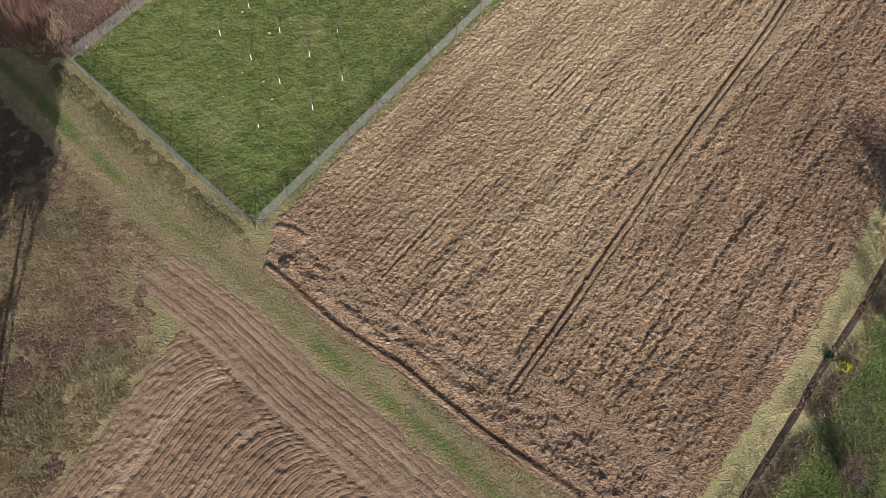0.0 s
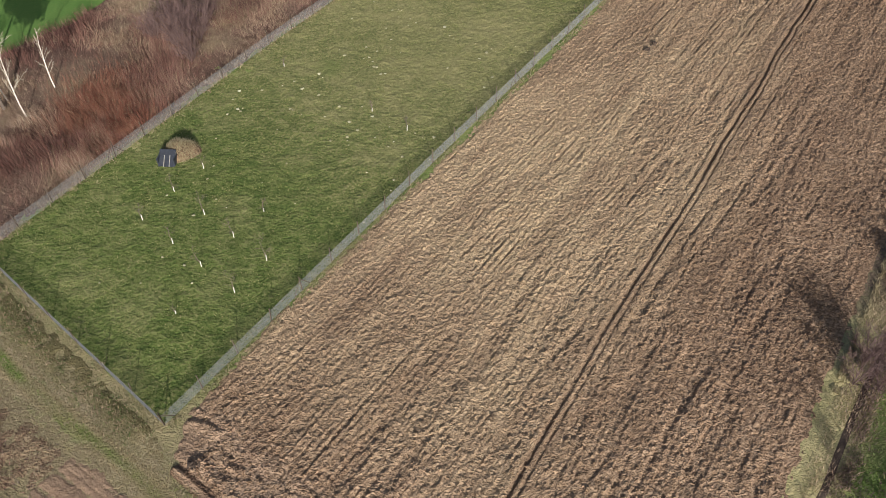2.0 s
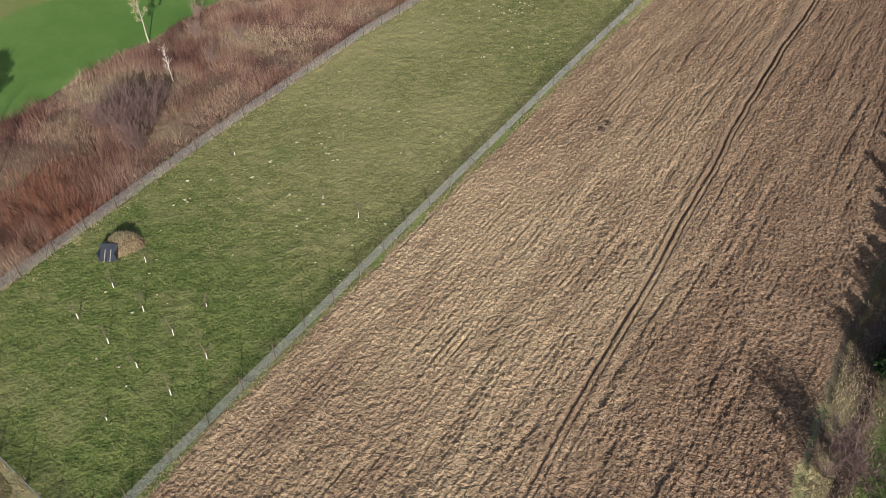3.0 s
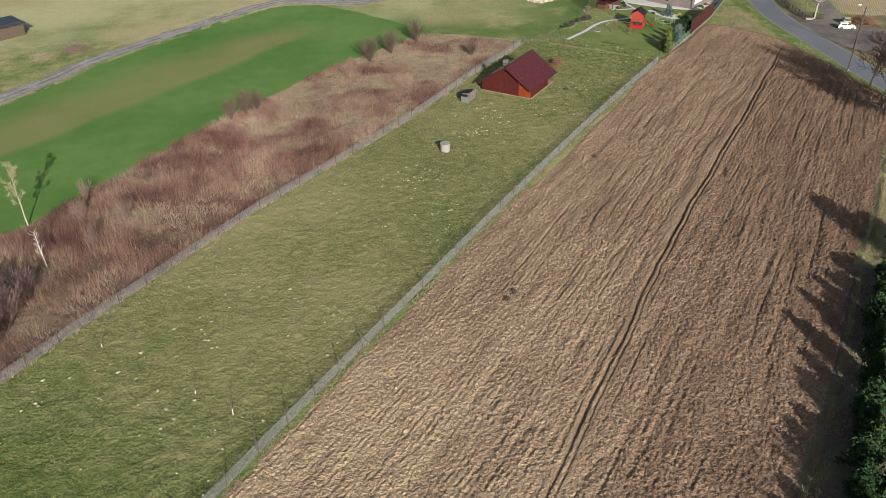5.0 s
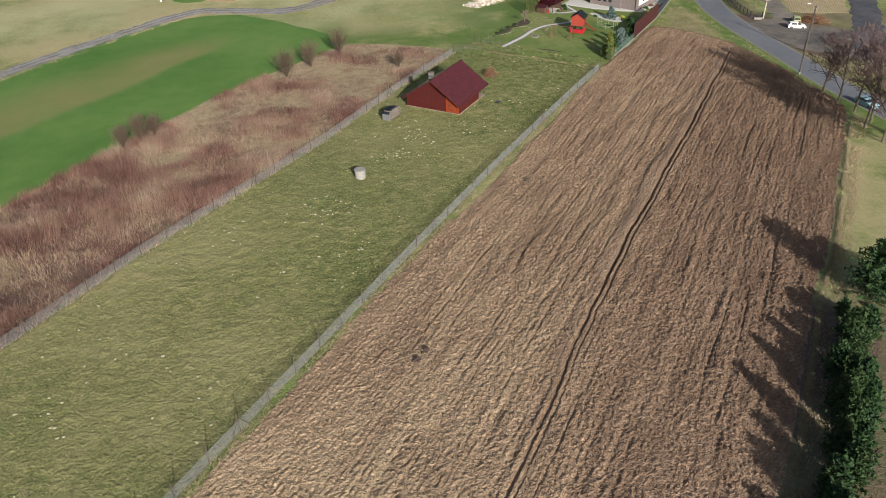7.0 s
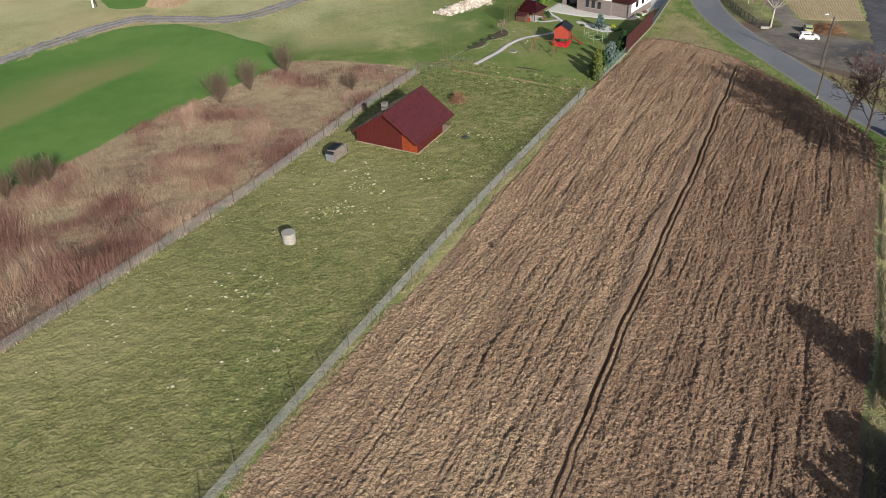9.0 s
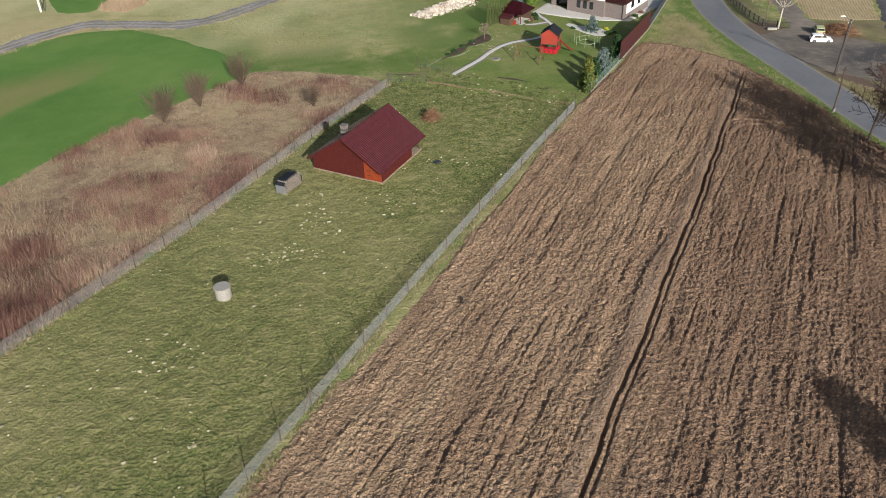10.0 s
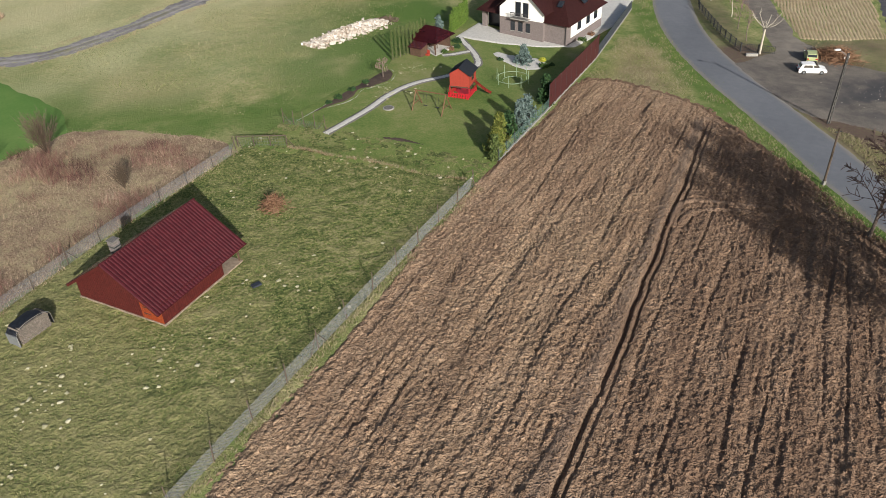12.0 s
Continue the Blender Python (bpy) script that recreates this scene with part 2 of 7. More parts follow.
DIRT_ROAD = smooth([(-70.0, 130.0), (-39.0, 170.0), (-31.5, 182.5), (-11.5, 204.5), (5.0, 220.0), (14.0, 219.7), (26.0, 215.8), (34.0, 218.7), (43.6, 228.0), (53.8, 240.2),
                    (75.0, 262.0), (110.0, 300.0)])
LOT = [(132.0, 168.5), (130.4, 178.0), (131.6, 189.0), (136.0, 190.5), (143.0, 193.5), (150.0, 210.0), (157.0, 232.0), (163.0, 232.0), (155.0, 210.0), (149.5, 197.0),
       (150.0, 186.0), (156.0, 178.0), (176.0, 172.0), (174.0, 150.0), (150.0, 151.0), (141.0, 158.0), (136.5, 164.0)]
GARDEN = [(59.5, 174.8), (64.8, 181.2), (72.0, 188.5), (80.8, 196.6), (83.5, 203.0), (93.0, 216.0), (104.0, 229.0), (131.0, 224.0), (112.5, 193.6), (99.0, 177.0), (87.4, 162.6), (84.0, 159.4)]
TURN = math.atan2(0.785, 0.62)

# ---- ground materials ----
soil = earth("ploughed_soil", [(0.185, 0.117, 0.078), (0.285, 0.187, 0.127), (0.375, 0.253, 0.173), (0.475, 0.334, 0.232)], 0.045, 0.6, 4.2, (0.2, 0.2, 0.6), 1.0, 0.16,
             0.415, 0.585, -TURN, (0.7, 1, 1), (("packed_or_lit", (0.40, 0.285, 0.21)), ("straw", (0.52, 0.395, 0.26)), ("damp_and_shade", (0.20, 0.128, 0.088))), grit=1.3, size=3.0, crack_wide=0.14)
lane_turf = earth("lane_turf", [(0.18, 0.142, 0.08), (0.265, 0.212, 0.124), (0.36, 0.297, 0.185)], 0.15, 1.2, 5.0, (0.25, 0.35, 0.4), 0.9, 0.10,
                  extra=(("rut", (0.36, 0.295, 0.205)), ("green", (0.115, 0.165, 0.04)), ("rank", (0.135, 0.118, 0.058))), grit=0.8, size=2.4)
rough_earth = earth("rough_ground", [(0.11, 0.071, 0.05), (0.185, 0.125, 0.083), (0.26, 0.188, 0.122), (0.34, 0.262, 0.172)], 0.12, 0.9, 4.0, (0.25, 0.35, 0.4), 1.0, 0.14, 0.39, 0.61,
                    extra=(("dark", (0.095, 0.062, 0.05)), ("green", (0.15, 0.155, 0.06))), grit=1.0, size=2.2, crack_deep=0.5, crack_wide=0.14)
tilled_soil = earth("tilled_soil", [(0.16, 0.106, 0.074), (0.24, 0.164, 0.114), (0.31, 0.217, 0.152)], 0.08, 0.6, 5.0, (0.45, 0.25, 0.3), 0.6, 0.05,
                    extra=(("packed_or_lit", (0.33, 0.24, 0.175)),), grit=1.0, size=4.0)
lawn = earth("rough_lawn", [(0.04, 0.066, 0.018), (0.096, 0.12, 0.038), (0.172, 0.176, 0.068), (0.28, 0.252, 0.13)], 0.05, 0.7, 3.2, (0.2, 0.3, 0.5), 1.0, 0.14, 0.405, 0.595,
             extra=(("lush", (0.086, 0.13, 0.032)), ("dry", (0.27, 0.248, 0.122))), grit=1.0, size=2.2, crack_deep=0.0)
meadow = earth("meadow", [(0.10, 0.16, 0.042), (0.17, 0.21, 0.072), (0.255, 0.262, 0.112), (0.345, 0.318, 0.165)], 0.035, 0.35, 2.0, (0.4, 0.35, 0.25), 0.7, 0.10, 0.40, 0.60,
               extra=(("lush", (0.085, 0.15, 0.032)), ("dry", (0.39, 0.335, 0.185)), ("bare", (0.125, 0.09, 0.072)), ("pale", (0.47, 0.45, 0.265))), grit=0.8, size=2.0)
crop_green = earth("young_crop", [(0.062, 0.142, 0.03), (0.09, 0.178, 0.042), (0.13, 0.21, 0.058)], 0.03, 0.3, 4.0, (0.6, 0.2, 0.2), 0.3, 0.05,
                   extra=(("thin", (0.20, 0.195, 0.08)),))
reed_soil = earth("dead_grass", [(0.13, 0.08, 0.06), (0.225, 0.165, 0.115), (0.32, 0.265, 0.165), (0.38, 0.345, 0.195)], 0.10, 0.7, 5.0, (0.45, 0.25, 0.3), 0.8, 0.12, extra=(("wine", (0.105, 0.06, 0.053)),), grit=0.6, size=2.0)
asphalt = earth("worn_asphalt", [(0.12, 0.128, 0.146), (0.145, 0.154, 0.174), (0.175, 0.184, 0.203)], 0.09, 1.2, 12.0, (0.5, 0.2, 0.3), 0.15, 0.02, extra=(("edge", (0.24, 0.22, 0.19)),), rough=0.8)
gravel = earth("grey_gravel", [(0.085, 0.078, 0.075), (0.155, 0.138, 0.122), (0.23, 0.205, 0.175)], 0.10, 0.6, 6.0, (0.45, 0.3, 0.25), 0.5, 0.05, extra=(("coal", (0.05, 0.052, 0.06)),))
cinders = earth("dark_cinders", [(0.045, 0.047, 0.056), (0.075, 0.077, 0.088), (0.115, 0.115, 0.125)], 0.15, 0.8, 6.0, (0.4, 0.3, 0.3), 0.5, 0.05)
track_dirt = earth("cinder_track", [(0.11, 0.104, 0.108), (0.21, 0.20, 0.205), (0.33, 0.315, 0.31)], 0.25, 1.2, 6.0, (0.35, 0.35, 0.3), 0.5, 0.05, extra=(("crown", (0.16, 0.16, 0.09)), ("worn", (0.40, 0.385, 0.385))))
garden_lawn = earth("mown_lawn", [(0.075, 0.13, 0.03), (0.12, 0.17, 0.046), (0.175, 0.20, 0.07), (0.235, 0.225, 0.11)], 0.09, 0.5, 4.0, (0.5, 0.2, 0.3), 0.4, 0.05)
stubble = earth("stubble", [(0.30, 0.235, 0.14), (0.40, 0.32, 0.20), (0.49, 0.405, 0.27)], 0.06, 0.5, 4.0, (0.4, 0.3, 0.3), 0.6, 0.06, extra=(("row", (0.20, 0.145, 0.09)),))

# ---- ground ----
axis_x = np.concatenate([[-2600, -1600, -900, -500, -300, -200], np.arange(-150, 261, 2.0), [300, 400, 600, 1000, 1700, 2700]])
axis_y = np.concatenate([[-2600, -1600, -900, -500, -250, -120], np.arange(-70, 331, 2.0), [380, 480, 700, 1100, 1800, 2800]])
gx, gy = np.meshgrid(axis_x, axis_y, indexing="ij")
gi = np.arange(gx.size).reshape(gx.shape)
gq = np.stack([gi[:-1, :-1], gi[1:, :-1], gi[1:, 1:], gi[:-1, 1:]], -1).reshape(-1, 4)
gx, gy = gx.ravel(), gy.ravel()
sunk = np.zeros(gx.shape)
for poly in (FIELD, TILLED, PLOT, REEDS, CROP):
    sunk = np.maximum(sunk, 0.7 * ss(2.2, 4.5, inside(gx, gy, poly)))
ground_mesh = mesh_of("ground", np.stack([gx, gy, height(gx, gy) - sunk], 1), gq, meadow)
road_d, _ = along(gx, gy, ROAD)
lane_d, _ = along(gx, gy, [(-60.0, 72.0), (-27.7, 41.3), (-16.2, 31.9), (-5.0, 21.5), (9.0, 9.0)])
right_d, _ = along(gx, gy, FIELD[5:17])
lush = ss(3.6, 2.2, np.abs(road_d - 5.0)) * (gy > 110) * (0.3 + 0.9 * fractal(gx * 0.35, gy * 0.35, 5)) + ss(2.2, 4.0, right_d) * (gy < 115) * (0.45 + 0.5 * fractal(gx * 0.3, gy * 0.3, 4)) * (1 - ss(36, 46, gy) * ss(8.0, 6.0, right_d)) + 0.2 * ss(2.5, 0.5, np.abs(lane_d)) * fractal(gx * 0.3, gy * 0.3, 2) * (gx < -14)
lush = lush + 0.75 * ss(20, 4, np.abs(along(gx, gy, [(20.0, 205.0), (45.0, 190.0), (62.0, 184.0), (80.0, 203.0), (95.0, 230.0)])[0])) * ss(0.35, 0.6, fractal(gx * 0.12, gy * 0.12, 1))
lush = lush + 0.45 * ss(30, 10, np.hypot(gx - 80, gy - 212)) * (gx < 100)
dry = (0.12 + 0.6 * ss(0.4, 0.62, fractal(gx * 0.05, gy * 0.05, 4))) * ss(186, 200, gy) * (gx < 84) * (1 - 0.8 * ss(34, 14, np.hypot(gx - 76, gy - 210))) + (0.25 + 0.6 * (gy < 46)) * ss(3.0, 1.4, np.abs(right_d - 1.4))
left_d = 5 * (fractal(gx * 0.2, gy * 0.2, 2) - 0.5) + inside(gx, gy, [(-120.0, -40.0), (-120.0, 60.0), (-50.0, 60.0), (-27.0, 36.0), (-22.0, 30.0), (-21.0, 25.0), (-30.0, 10.0), (-50.0, -40.0)])
dry = dry + 0.65 * ss(0.5, 2.0, right_d) * ss(80, 92, gy) * ss(136, 128, gy) * (gx < 119) * ss(0.3, 0.6, fractal(gx * 0.2, gy * 0.2, 6))
dry = dry + 0.85 * ss(9, 5, np.abs(lane_d)) * (gy < 62) * (0.5 + 0.6 * fractal(gx * 0.35, gy * 0.35, 2))
dry = dry + 0.6 * ss(-6, -1, left_d) * (gy < 45) * (0.4 + fractal(gx * 0.25, gy * 0.25, 5))
margin_d = inside(gx, gy, [(106.0, 183.0), (111.0, 187.3), (114.0, 192.5), (120.0, 200.5), (123.5, 198.0), (123.0, 190.0), (119.5, 178.0)]) + 3 * (fractal(gx * 0.3, gy * 0.3, 3) - 0.5)
dry = dry + 0.8 * ss(-1.0, 2.0, margin_d)
bare = ss(-2.5, -0.5, right_d) * ss(9.0, 6.5, right_d) * ss(38, 48, gy) * ss(88, 80, gy) * (0.65 + 0.35 * ss(0.35, 0.55, fractal(gx * 0.22, gy * 0.22, 7))) + 0.45 * ss(3.0, 5.0, right_d) * ss(60, 40, gy) * ss(0.5, 0.66, fractal(gx * 0.2, gy * 0.2, 7)) + 0.45 * ss(0.5, 3.0, margin_d) + 0.35 * ss(9, 5, np.abs(lane_d)) * (gy < 62) + 0.25 * ss(-6, -1, left_d) * (gy < 45) + 0.5 * ss(2.0, 9.0, left_d) * ss(0.3, 0.6, fractal(gx * 0.18, gy * 0.18, 6))
bare = bare + 0.65 * (gx > 130) * ss(147, 152, gy) * ss(199, 195, gy) * (0.4 + fractal(gx * 0.25, gy * 0.25, 3)) + 0.6 * ss(4.5, 2.5, np.abs(road_d + 6.5)) * (gy > 110) * (0.4 + fractal(gx * 0.2, gy * 0.2, 2))
pale = 0.6 * ss(186, 205, gy) * ss(84, 56, gx) * (1 - 0.6 * ss(34, 14, np.hypot(gx - 76, gy - 210))) * (0.25 + 0.9 * ss(0.35, 0.65, fractal(gx * 0.045 + 3, gy * 0.045, 1)))
for key, values in (("lush", lush), ("dry", dry), ("bare", bare), ("pale", pale)):
    ground_mesh.attributes.new(key, "FLOAT", "POINT").data.foreach_set("value", np.clip(values, 0, 1).astype(np.float32))
ground = tagged(new("ground", ground_mesh), "rough spring meadow, green and straw-coloured", "ground", kind="structure")


def ploughing(x, y, d):
    """Furrows along the field, clods, a cross-ploughed headland and wheel ruts."""
    c, s = math.cos(TURN), math.sin(TURN)
    u, v = x * c + y * s, -x * s + y * c
    warp = 0.5 * (fractal(u * 0.06, v * 0.06, 1) - 0.5)
    wave = v + 2.2 * warp + 0.25 * lattice(u * 0.3, v * 0.3, 6)
    rows = 1 - 2 * np.abs(np.sin(wave * math.pi / 0.56))
    furrow = ss(0.78, 0.98, 1 - np.abs(2 * fractal(u * 0.05, v * 0.55, 0, 2) - 1))
    broad = np.sin((v + 3 * warp) * 2 * math.pi / 3.1 + 1.0)
    clods = fractal(u * 2.4, v * 3.8, 2, 2) - 0.5
    lumps = fractal(u * 0.7, v * 1.3, 5, 2) - 0.5
    strength = 0.6 + 0.9 * fractal(u * 0.05, v * 0.12, 6) + 0.25 * ss(50, 110, along(x, y, TRACK)[1])
    crumbs = lattice(u * 3.1 + 7, v * 4.3, 6) - 0.5
    fold = np.abs(2 * fractal(u * 1.0, v * 1.7, 1, 2) - 1)
    cracks = ss(0.16, 0.02, fold) * (0.4 + 0.9 * lattice(u * 0.3, v * 0.5, 2))
    streak = fractal(u * 0.13, v * 1.25, 4, 3) - 0.5
    z = (0.07 + 0.23 * ss(50, 105, along(x, y, TRACK)[1])) * streak + (0.015 + 0.012 * ss(4, -4, along(x, y, TRACK)[0]) * ss(90, 40, along(x, y, TRACK)[1])) * rows * strength * (0.25 + 1.2 * lattice(u * 0.15, v * 0.4, 4)) + 0.012 * broad + 0.1 * clods * strength + 0.01 * lumps + 0.14 * crumbs - 0.05 * cracks
    td, way = along(x, y, TRACK)
    z = z - (0.1 + 0.05 * ss(60, 110, way) + 0.02 * ss(0, 7, td) * ss(85, 50, way)) * furrow * ss(0.35, 0.6, lattice(u * 0.12 + 5, v * 0.2, 3)) - 0.08 * ss(0.62, 0.8, lattice(u * 0.11, v * 0.9, 7)) * ss(0.45, 0.6, lattice(u * 0.35 + 5, v * 1.1, 3))
    fd, gone = along(x, y, FRONT)
    fd = np.abs(fd)
    head = ss(5.6, 4.4, fd + 1.4 * (lattice(gone * 0.3, fd * 0.0, 2) - 0.5))
    hz = 0.34 * (fractal(gone * 0.85, fd * 1.7, 4, 2) - 0.5) + 0.1 * crumbs - 0.05 * cracks
    hz = hz * ss(0.9, 1.6, fd) + (0.05 + 0.17 * lattice(gone * 0.45, fd * 0, 3)) * np.exp(-((fd - 0.15 - 0.25 * lattice(gone * 0.3, fd * 0, 6)) / 0.18) ** 2) - 0.1 * np.exp(-((fd - 0.7) / 0.3) ** 2) + 0.08 * np.exp(-((fd - 1.6) / 0.5) ** 2)
    rolled = ss(1.0, 0.6, np.abs(fd - 6.2)) * ss(3.0, 6.0, x)
    z = z * (1 - 0.75 * rolled)
    z = z * (1 - head) + hz * head
    td, way = along(x, y, TRACK)
    wob = td + 0.5 * (lattice(way * 0.09, way * 0, 1) - 0.5) + 0.22 * (lattice(way * 0.45, way * 0, 4) - 0.5) * ss(45, 80, way)
    near = ss(1.1, 0.8, np.abs(wob))
    z = z * (1 - 0.65 * ss(0.8, 0.4, np.abs(td + 1.15)) * ss(60, 100, way)) + 0.08 * np.exp(-((td + 1.0) / 0.4) ** 2) * ss(60, 100, way)
    deep = (0.7 + 0.6 * lattice(way * 0.13, way * 0 + 3, 6)) * (0.65 + 0.5 * ss(40, 100, way))
    ruts = -0.24 * deep * ss(0.23, 0.12, np.abs(wob + 0.32)) - 0.15 * deep * ss(0.18, 0.08, np.abs(wob - 0.3)) + 0.05 * np.exp(-((wob + 0.85) / 0.25) ** 2)
    z = z * (1 - 0.7 * near) + ruts * near
    for line in SPUR:
        sd, _ = along(x, y, line)
        z = z * (1 - 0.7 * ss(0.6, 0.3, np.abs(sd))) + 0.06 * np.exp(-(sd / 0.3) ** 2) - 0.1 * np.exp(-((np.abs(sd) - 0.5) / 0.15) ** 2)
    rd, _ = along(x, y, FIELD[5:18])
    z = z - 0.2 * np.exp(-((np.abs(rd) - 0.5) / 0.4) ** 2)
    return np.where(d < 4.8, np.maximum(z, -0.1), z)


def field_marks(x, y, d):
    td, way = along(x, y, TRACK)
    c, s = math.cos(TURN), math.sin(TURN)
    u, v = x * c + y * s, -x * s + y * c
    wob = td + 0.5 * (lattice(way * 0.09, way * 0, 1) - 0.5) + 0.22 * (lattice(way * 0.45, way * 0, 4) - 0.5) * ss(45, 80, way)
    rut = ss(0.28, 0.16, np.abs(wob + 0.32)) + 0.6 * ss(0.22, 0.12, np.abs(wob - 0.3))
    # Left bank of the far ruts: its lit face put into the colour.
    packed_or_lit = 0.9 * ss(0.8, 0.4, np.abs(td + 1.15)) * ss(60, 100, way)
    straw = (0.52 + 0.4 * ss(0.4, 0.65, fractal(u * 0.035, v * 0.10, 2))) * (0.45 + 0.6 * fractal(u * 0.25, v * 0.6, 3)) * (0.28 + 0.72 * ss(6, -10, td + 12 * (fractal(u * 0.05, v * 0.12, 7) - 0.5)))
    damp_and_shade = 0.15 * ss(0.5, 0.72, fractal(u * 0.03 + 40, v * 0.09, 5)) + 0.3 * ss(0.45, 0.7, fractal(u * 0.12, v * 0.7, 6)) + 0.14 * ss(-2, 8, td) + 0.22 * ss(-4, 8, td) * ss(40, 105, way) + 0.14 * ss(60, 120, way) + 0.3 * rut
    front = np.abs(along(x, y, FRONT)[0])
    packed_or_lit = packed_or_lit + 0.5 * ss(6.5, 4.5, front) + 0.6 * ss(1.0, 0.6, np.abs(front - 6.2)) * ss(3.0, 6.0, x)
    straw = np.clip(straw * (0.35 + 0.65 * ss(4, 12, front)) + 0.2 * ss(8, 14, front) * ss(95, 25, way) * (0.4 + fractal(u * 0.2, v * 0.4, 1)) * ss(12, -6, td), 0, 1)
    # Furrow shade along the front painted in; the far edge is darkened alike.
    damp_and_shade = damp_and_shade + 0.9 * ss(0.35, 0.15, np.abs(np.abs(along(x, y, FRONT)[0]) - 0.45)) + 0.8 * ss(0.45, 0.2, np.abs(np.abs(along(x, y, FIELD[17:30])[0]) - 0.4))
    for line in SPUR:
        packed_or_lit = packed_or_lit + 0.8 * ss(0.5, 0.2, np.abs(along(x, y, line)[0]))
    return {"packed_or_lit": np.clip(packed_or_lit, 0, 1), "straw": straw * (1 - 0.5 * ss(55, 125, way)), "damp_and_shade": np.clip(damp_and_shade, 0, 0.9)}


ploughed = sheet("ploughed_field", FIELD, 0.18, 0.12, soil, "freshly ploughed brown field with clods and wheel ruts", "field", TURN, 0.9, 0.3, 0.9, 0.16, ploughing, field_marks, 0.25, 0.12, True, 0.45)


def clods(poly, n, seed, name, material, label, relief, low, high, lift):
    """Loose lumps of earth, half sunk in the ploughed ground."""
    g = np.random.default_rng(seed)
    p = np.array(poly)
    q = p.min(0) + (p.max(0) - p.min(0)) * g.random((int(n * 2.6), 2))
    d = inside(q[:, 0], q[:, 1], poly)
    td, _ = along(q[:, 0], q[:, 1], TRACK)
    q = q[(d > 0.25) & (inside(q[:, 0], q[:, 1], TILLED if poly is TILLED else FIELD) > 0.25) & ((np.abs(td) > 0.6) | (g.random(len(q)) < 0.2))][:n]
    d = inside(q[:, 0], q[:, 1], poly)
    k = len(q)
    z = height(q[:, 0], q[:, 1]) + lift + relief(q[:, 0], q[:, 1], d) * ss(-0.3, 0.3, d)
    size = low + (high - low) * g.random(k) ** 2.2
    ang = TURN + g.normal(0, 0.55, k)
    shape = np.array([(-1.25, -0.7, -0.55), (1.25, -0.7, -0.55), (1.25, 0.7, -0.55), (-1.25, 0.7, -0.55), (0, 0, 0.6)])[None] + g.normal(0, 0.3, (k, 5, 3))
    shape = shape * size[:, None, None]
    c, s = np.cos(ang)[:, None], np.sin(ang)[:, None]
    v = np.stack([shape[..., 0] * c - shape[..., 1] * s + q[:, :1], shape[..., 0] * s + shape[..., 1] * c + q[:, 1:], shape[..., 2] + z[:, None]], -1).reshape(-1, 3)
    f = (np.array([(0, 1, 4), (1, 2, 4), (2, 3, 4), (3, 0, 4)])[None] + 5 * np.arange(k)[:, None, None]).reshape(-1, 3)
    me = mesh_of(name, v, f, material, True)
    for key in ("packed_or_lit", "straw", "damp_and_shade"):
        if key != "packed_or_lit":
            values = field_marks(np.repeat(q[:, 0], 5), np.repeat(q[:, 1], 5), None)[key]
            me.attributes.new(key, "FLOAT", "POINT").data.foreach_set("value", np.asarray(values, np.float32))
    return tagged(new(name, me), label, "clods", kind="stuff")


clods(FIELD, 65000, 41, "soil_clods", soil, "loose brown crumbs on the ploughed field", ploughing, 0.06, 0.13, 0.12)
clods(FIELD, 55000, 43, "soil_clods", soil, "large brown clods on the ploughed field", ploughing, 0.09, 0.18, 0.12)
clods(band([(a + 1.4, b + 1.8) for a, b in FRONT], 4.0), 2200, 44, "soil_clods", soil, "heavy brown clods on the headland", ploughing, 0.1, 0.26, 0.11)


LANE_EDGE = [(-22.5, 33.6), (-15.8, 28.7), (-9.2, 22.7), (-2.7, 17.7), (2.8, 13.0), (9.5, 7.0), (22.0, -10.0)]
LEFT_EDGE = [(-19.5, 28.7), (-21.0, 25.8), (-25.2, 17.7), (-28.3, 13.0), (-42.0, -10.0)]


def tilled_rows(x, y):
    """Metres from the lane, and metres across the inner rows, which swing out where they meet the headland."""
    edge = np.abs(along(x, y, LANE_EDGE)[0])
    return edge, np.abs(along(x, y, LEFT_EDGE)[0]) - 2.6 * np.exp(-np.clip(edge - 5.0, 0, 99) / 1.8)


def tilling(x, y, d):
    edge, row = tilled_rows(x, y)
    loose = 0.2 * (fractal(x * 2.6, y * 2.6, 3) - 0.5)
    tine = np.abs(np.sin((row + 0.2 * fractal(x * 0.2, y * 0.2, 1)) * math.pi / 0.52))
    inner = -0.085 * ss(0.42, 0.1, tine) * (0.25 + 1.1 * ss(0.3, 0.7, fractal(x * 0.35, y * 0.35, 2)))
    line = np.abs(np.sin((edge + 0.25 * fractal(x * 0.15, y * 0.15, 5)) * math.pi / 0.6))
    outer = -0.06 * ss(0.4, 0.1, line) * (0.2 + ss(0.2, 0.6, fractal(x * 0.3, y * 0.3, 6)))
    k = ss(4.4, 5.4, edge)
    z = inner * k + outer * (1 - k) + loose * (0.6 + 0.4 * k) - 0.08 * np.exp(-((edge - 4.9) / 0.3) ** 2)
    for at in (1.7, 3.3):
        z = z - 0.05 * np.exp(-((edge - at) / 0.22) ** 2)
    for at in (3.2, 4.4, 8.6, 9.6):
        z = z - 0.05 * np.exp(-((row - at) / 0.25) ** 2) * k
    return z


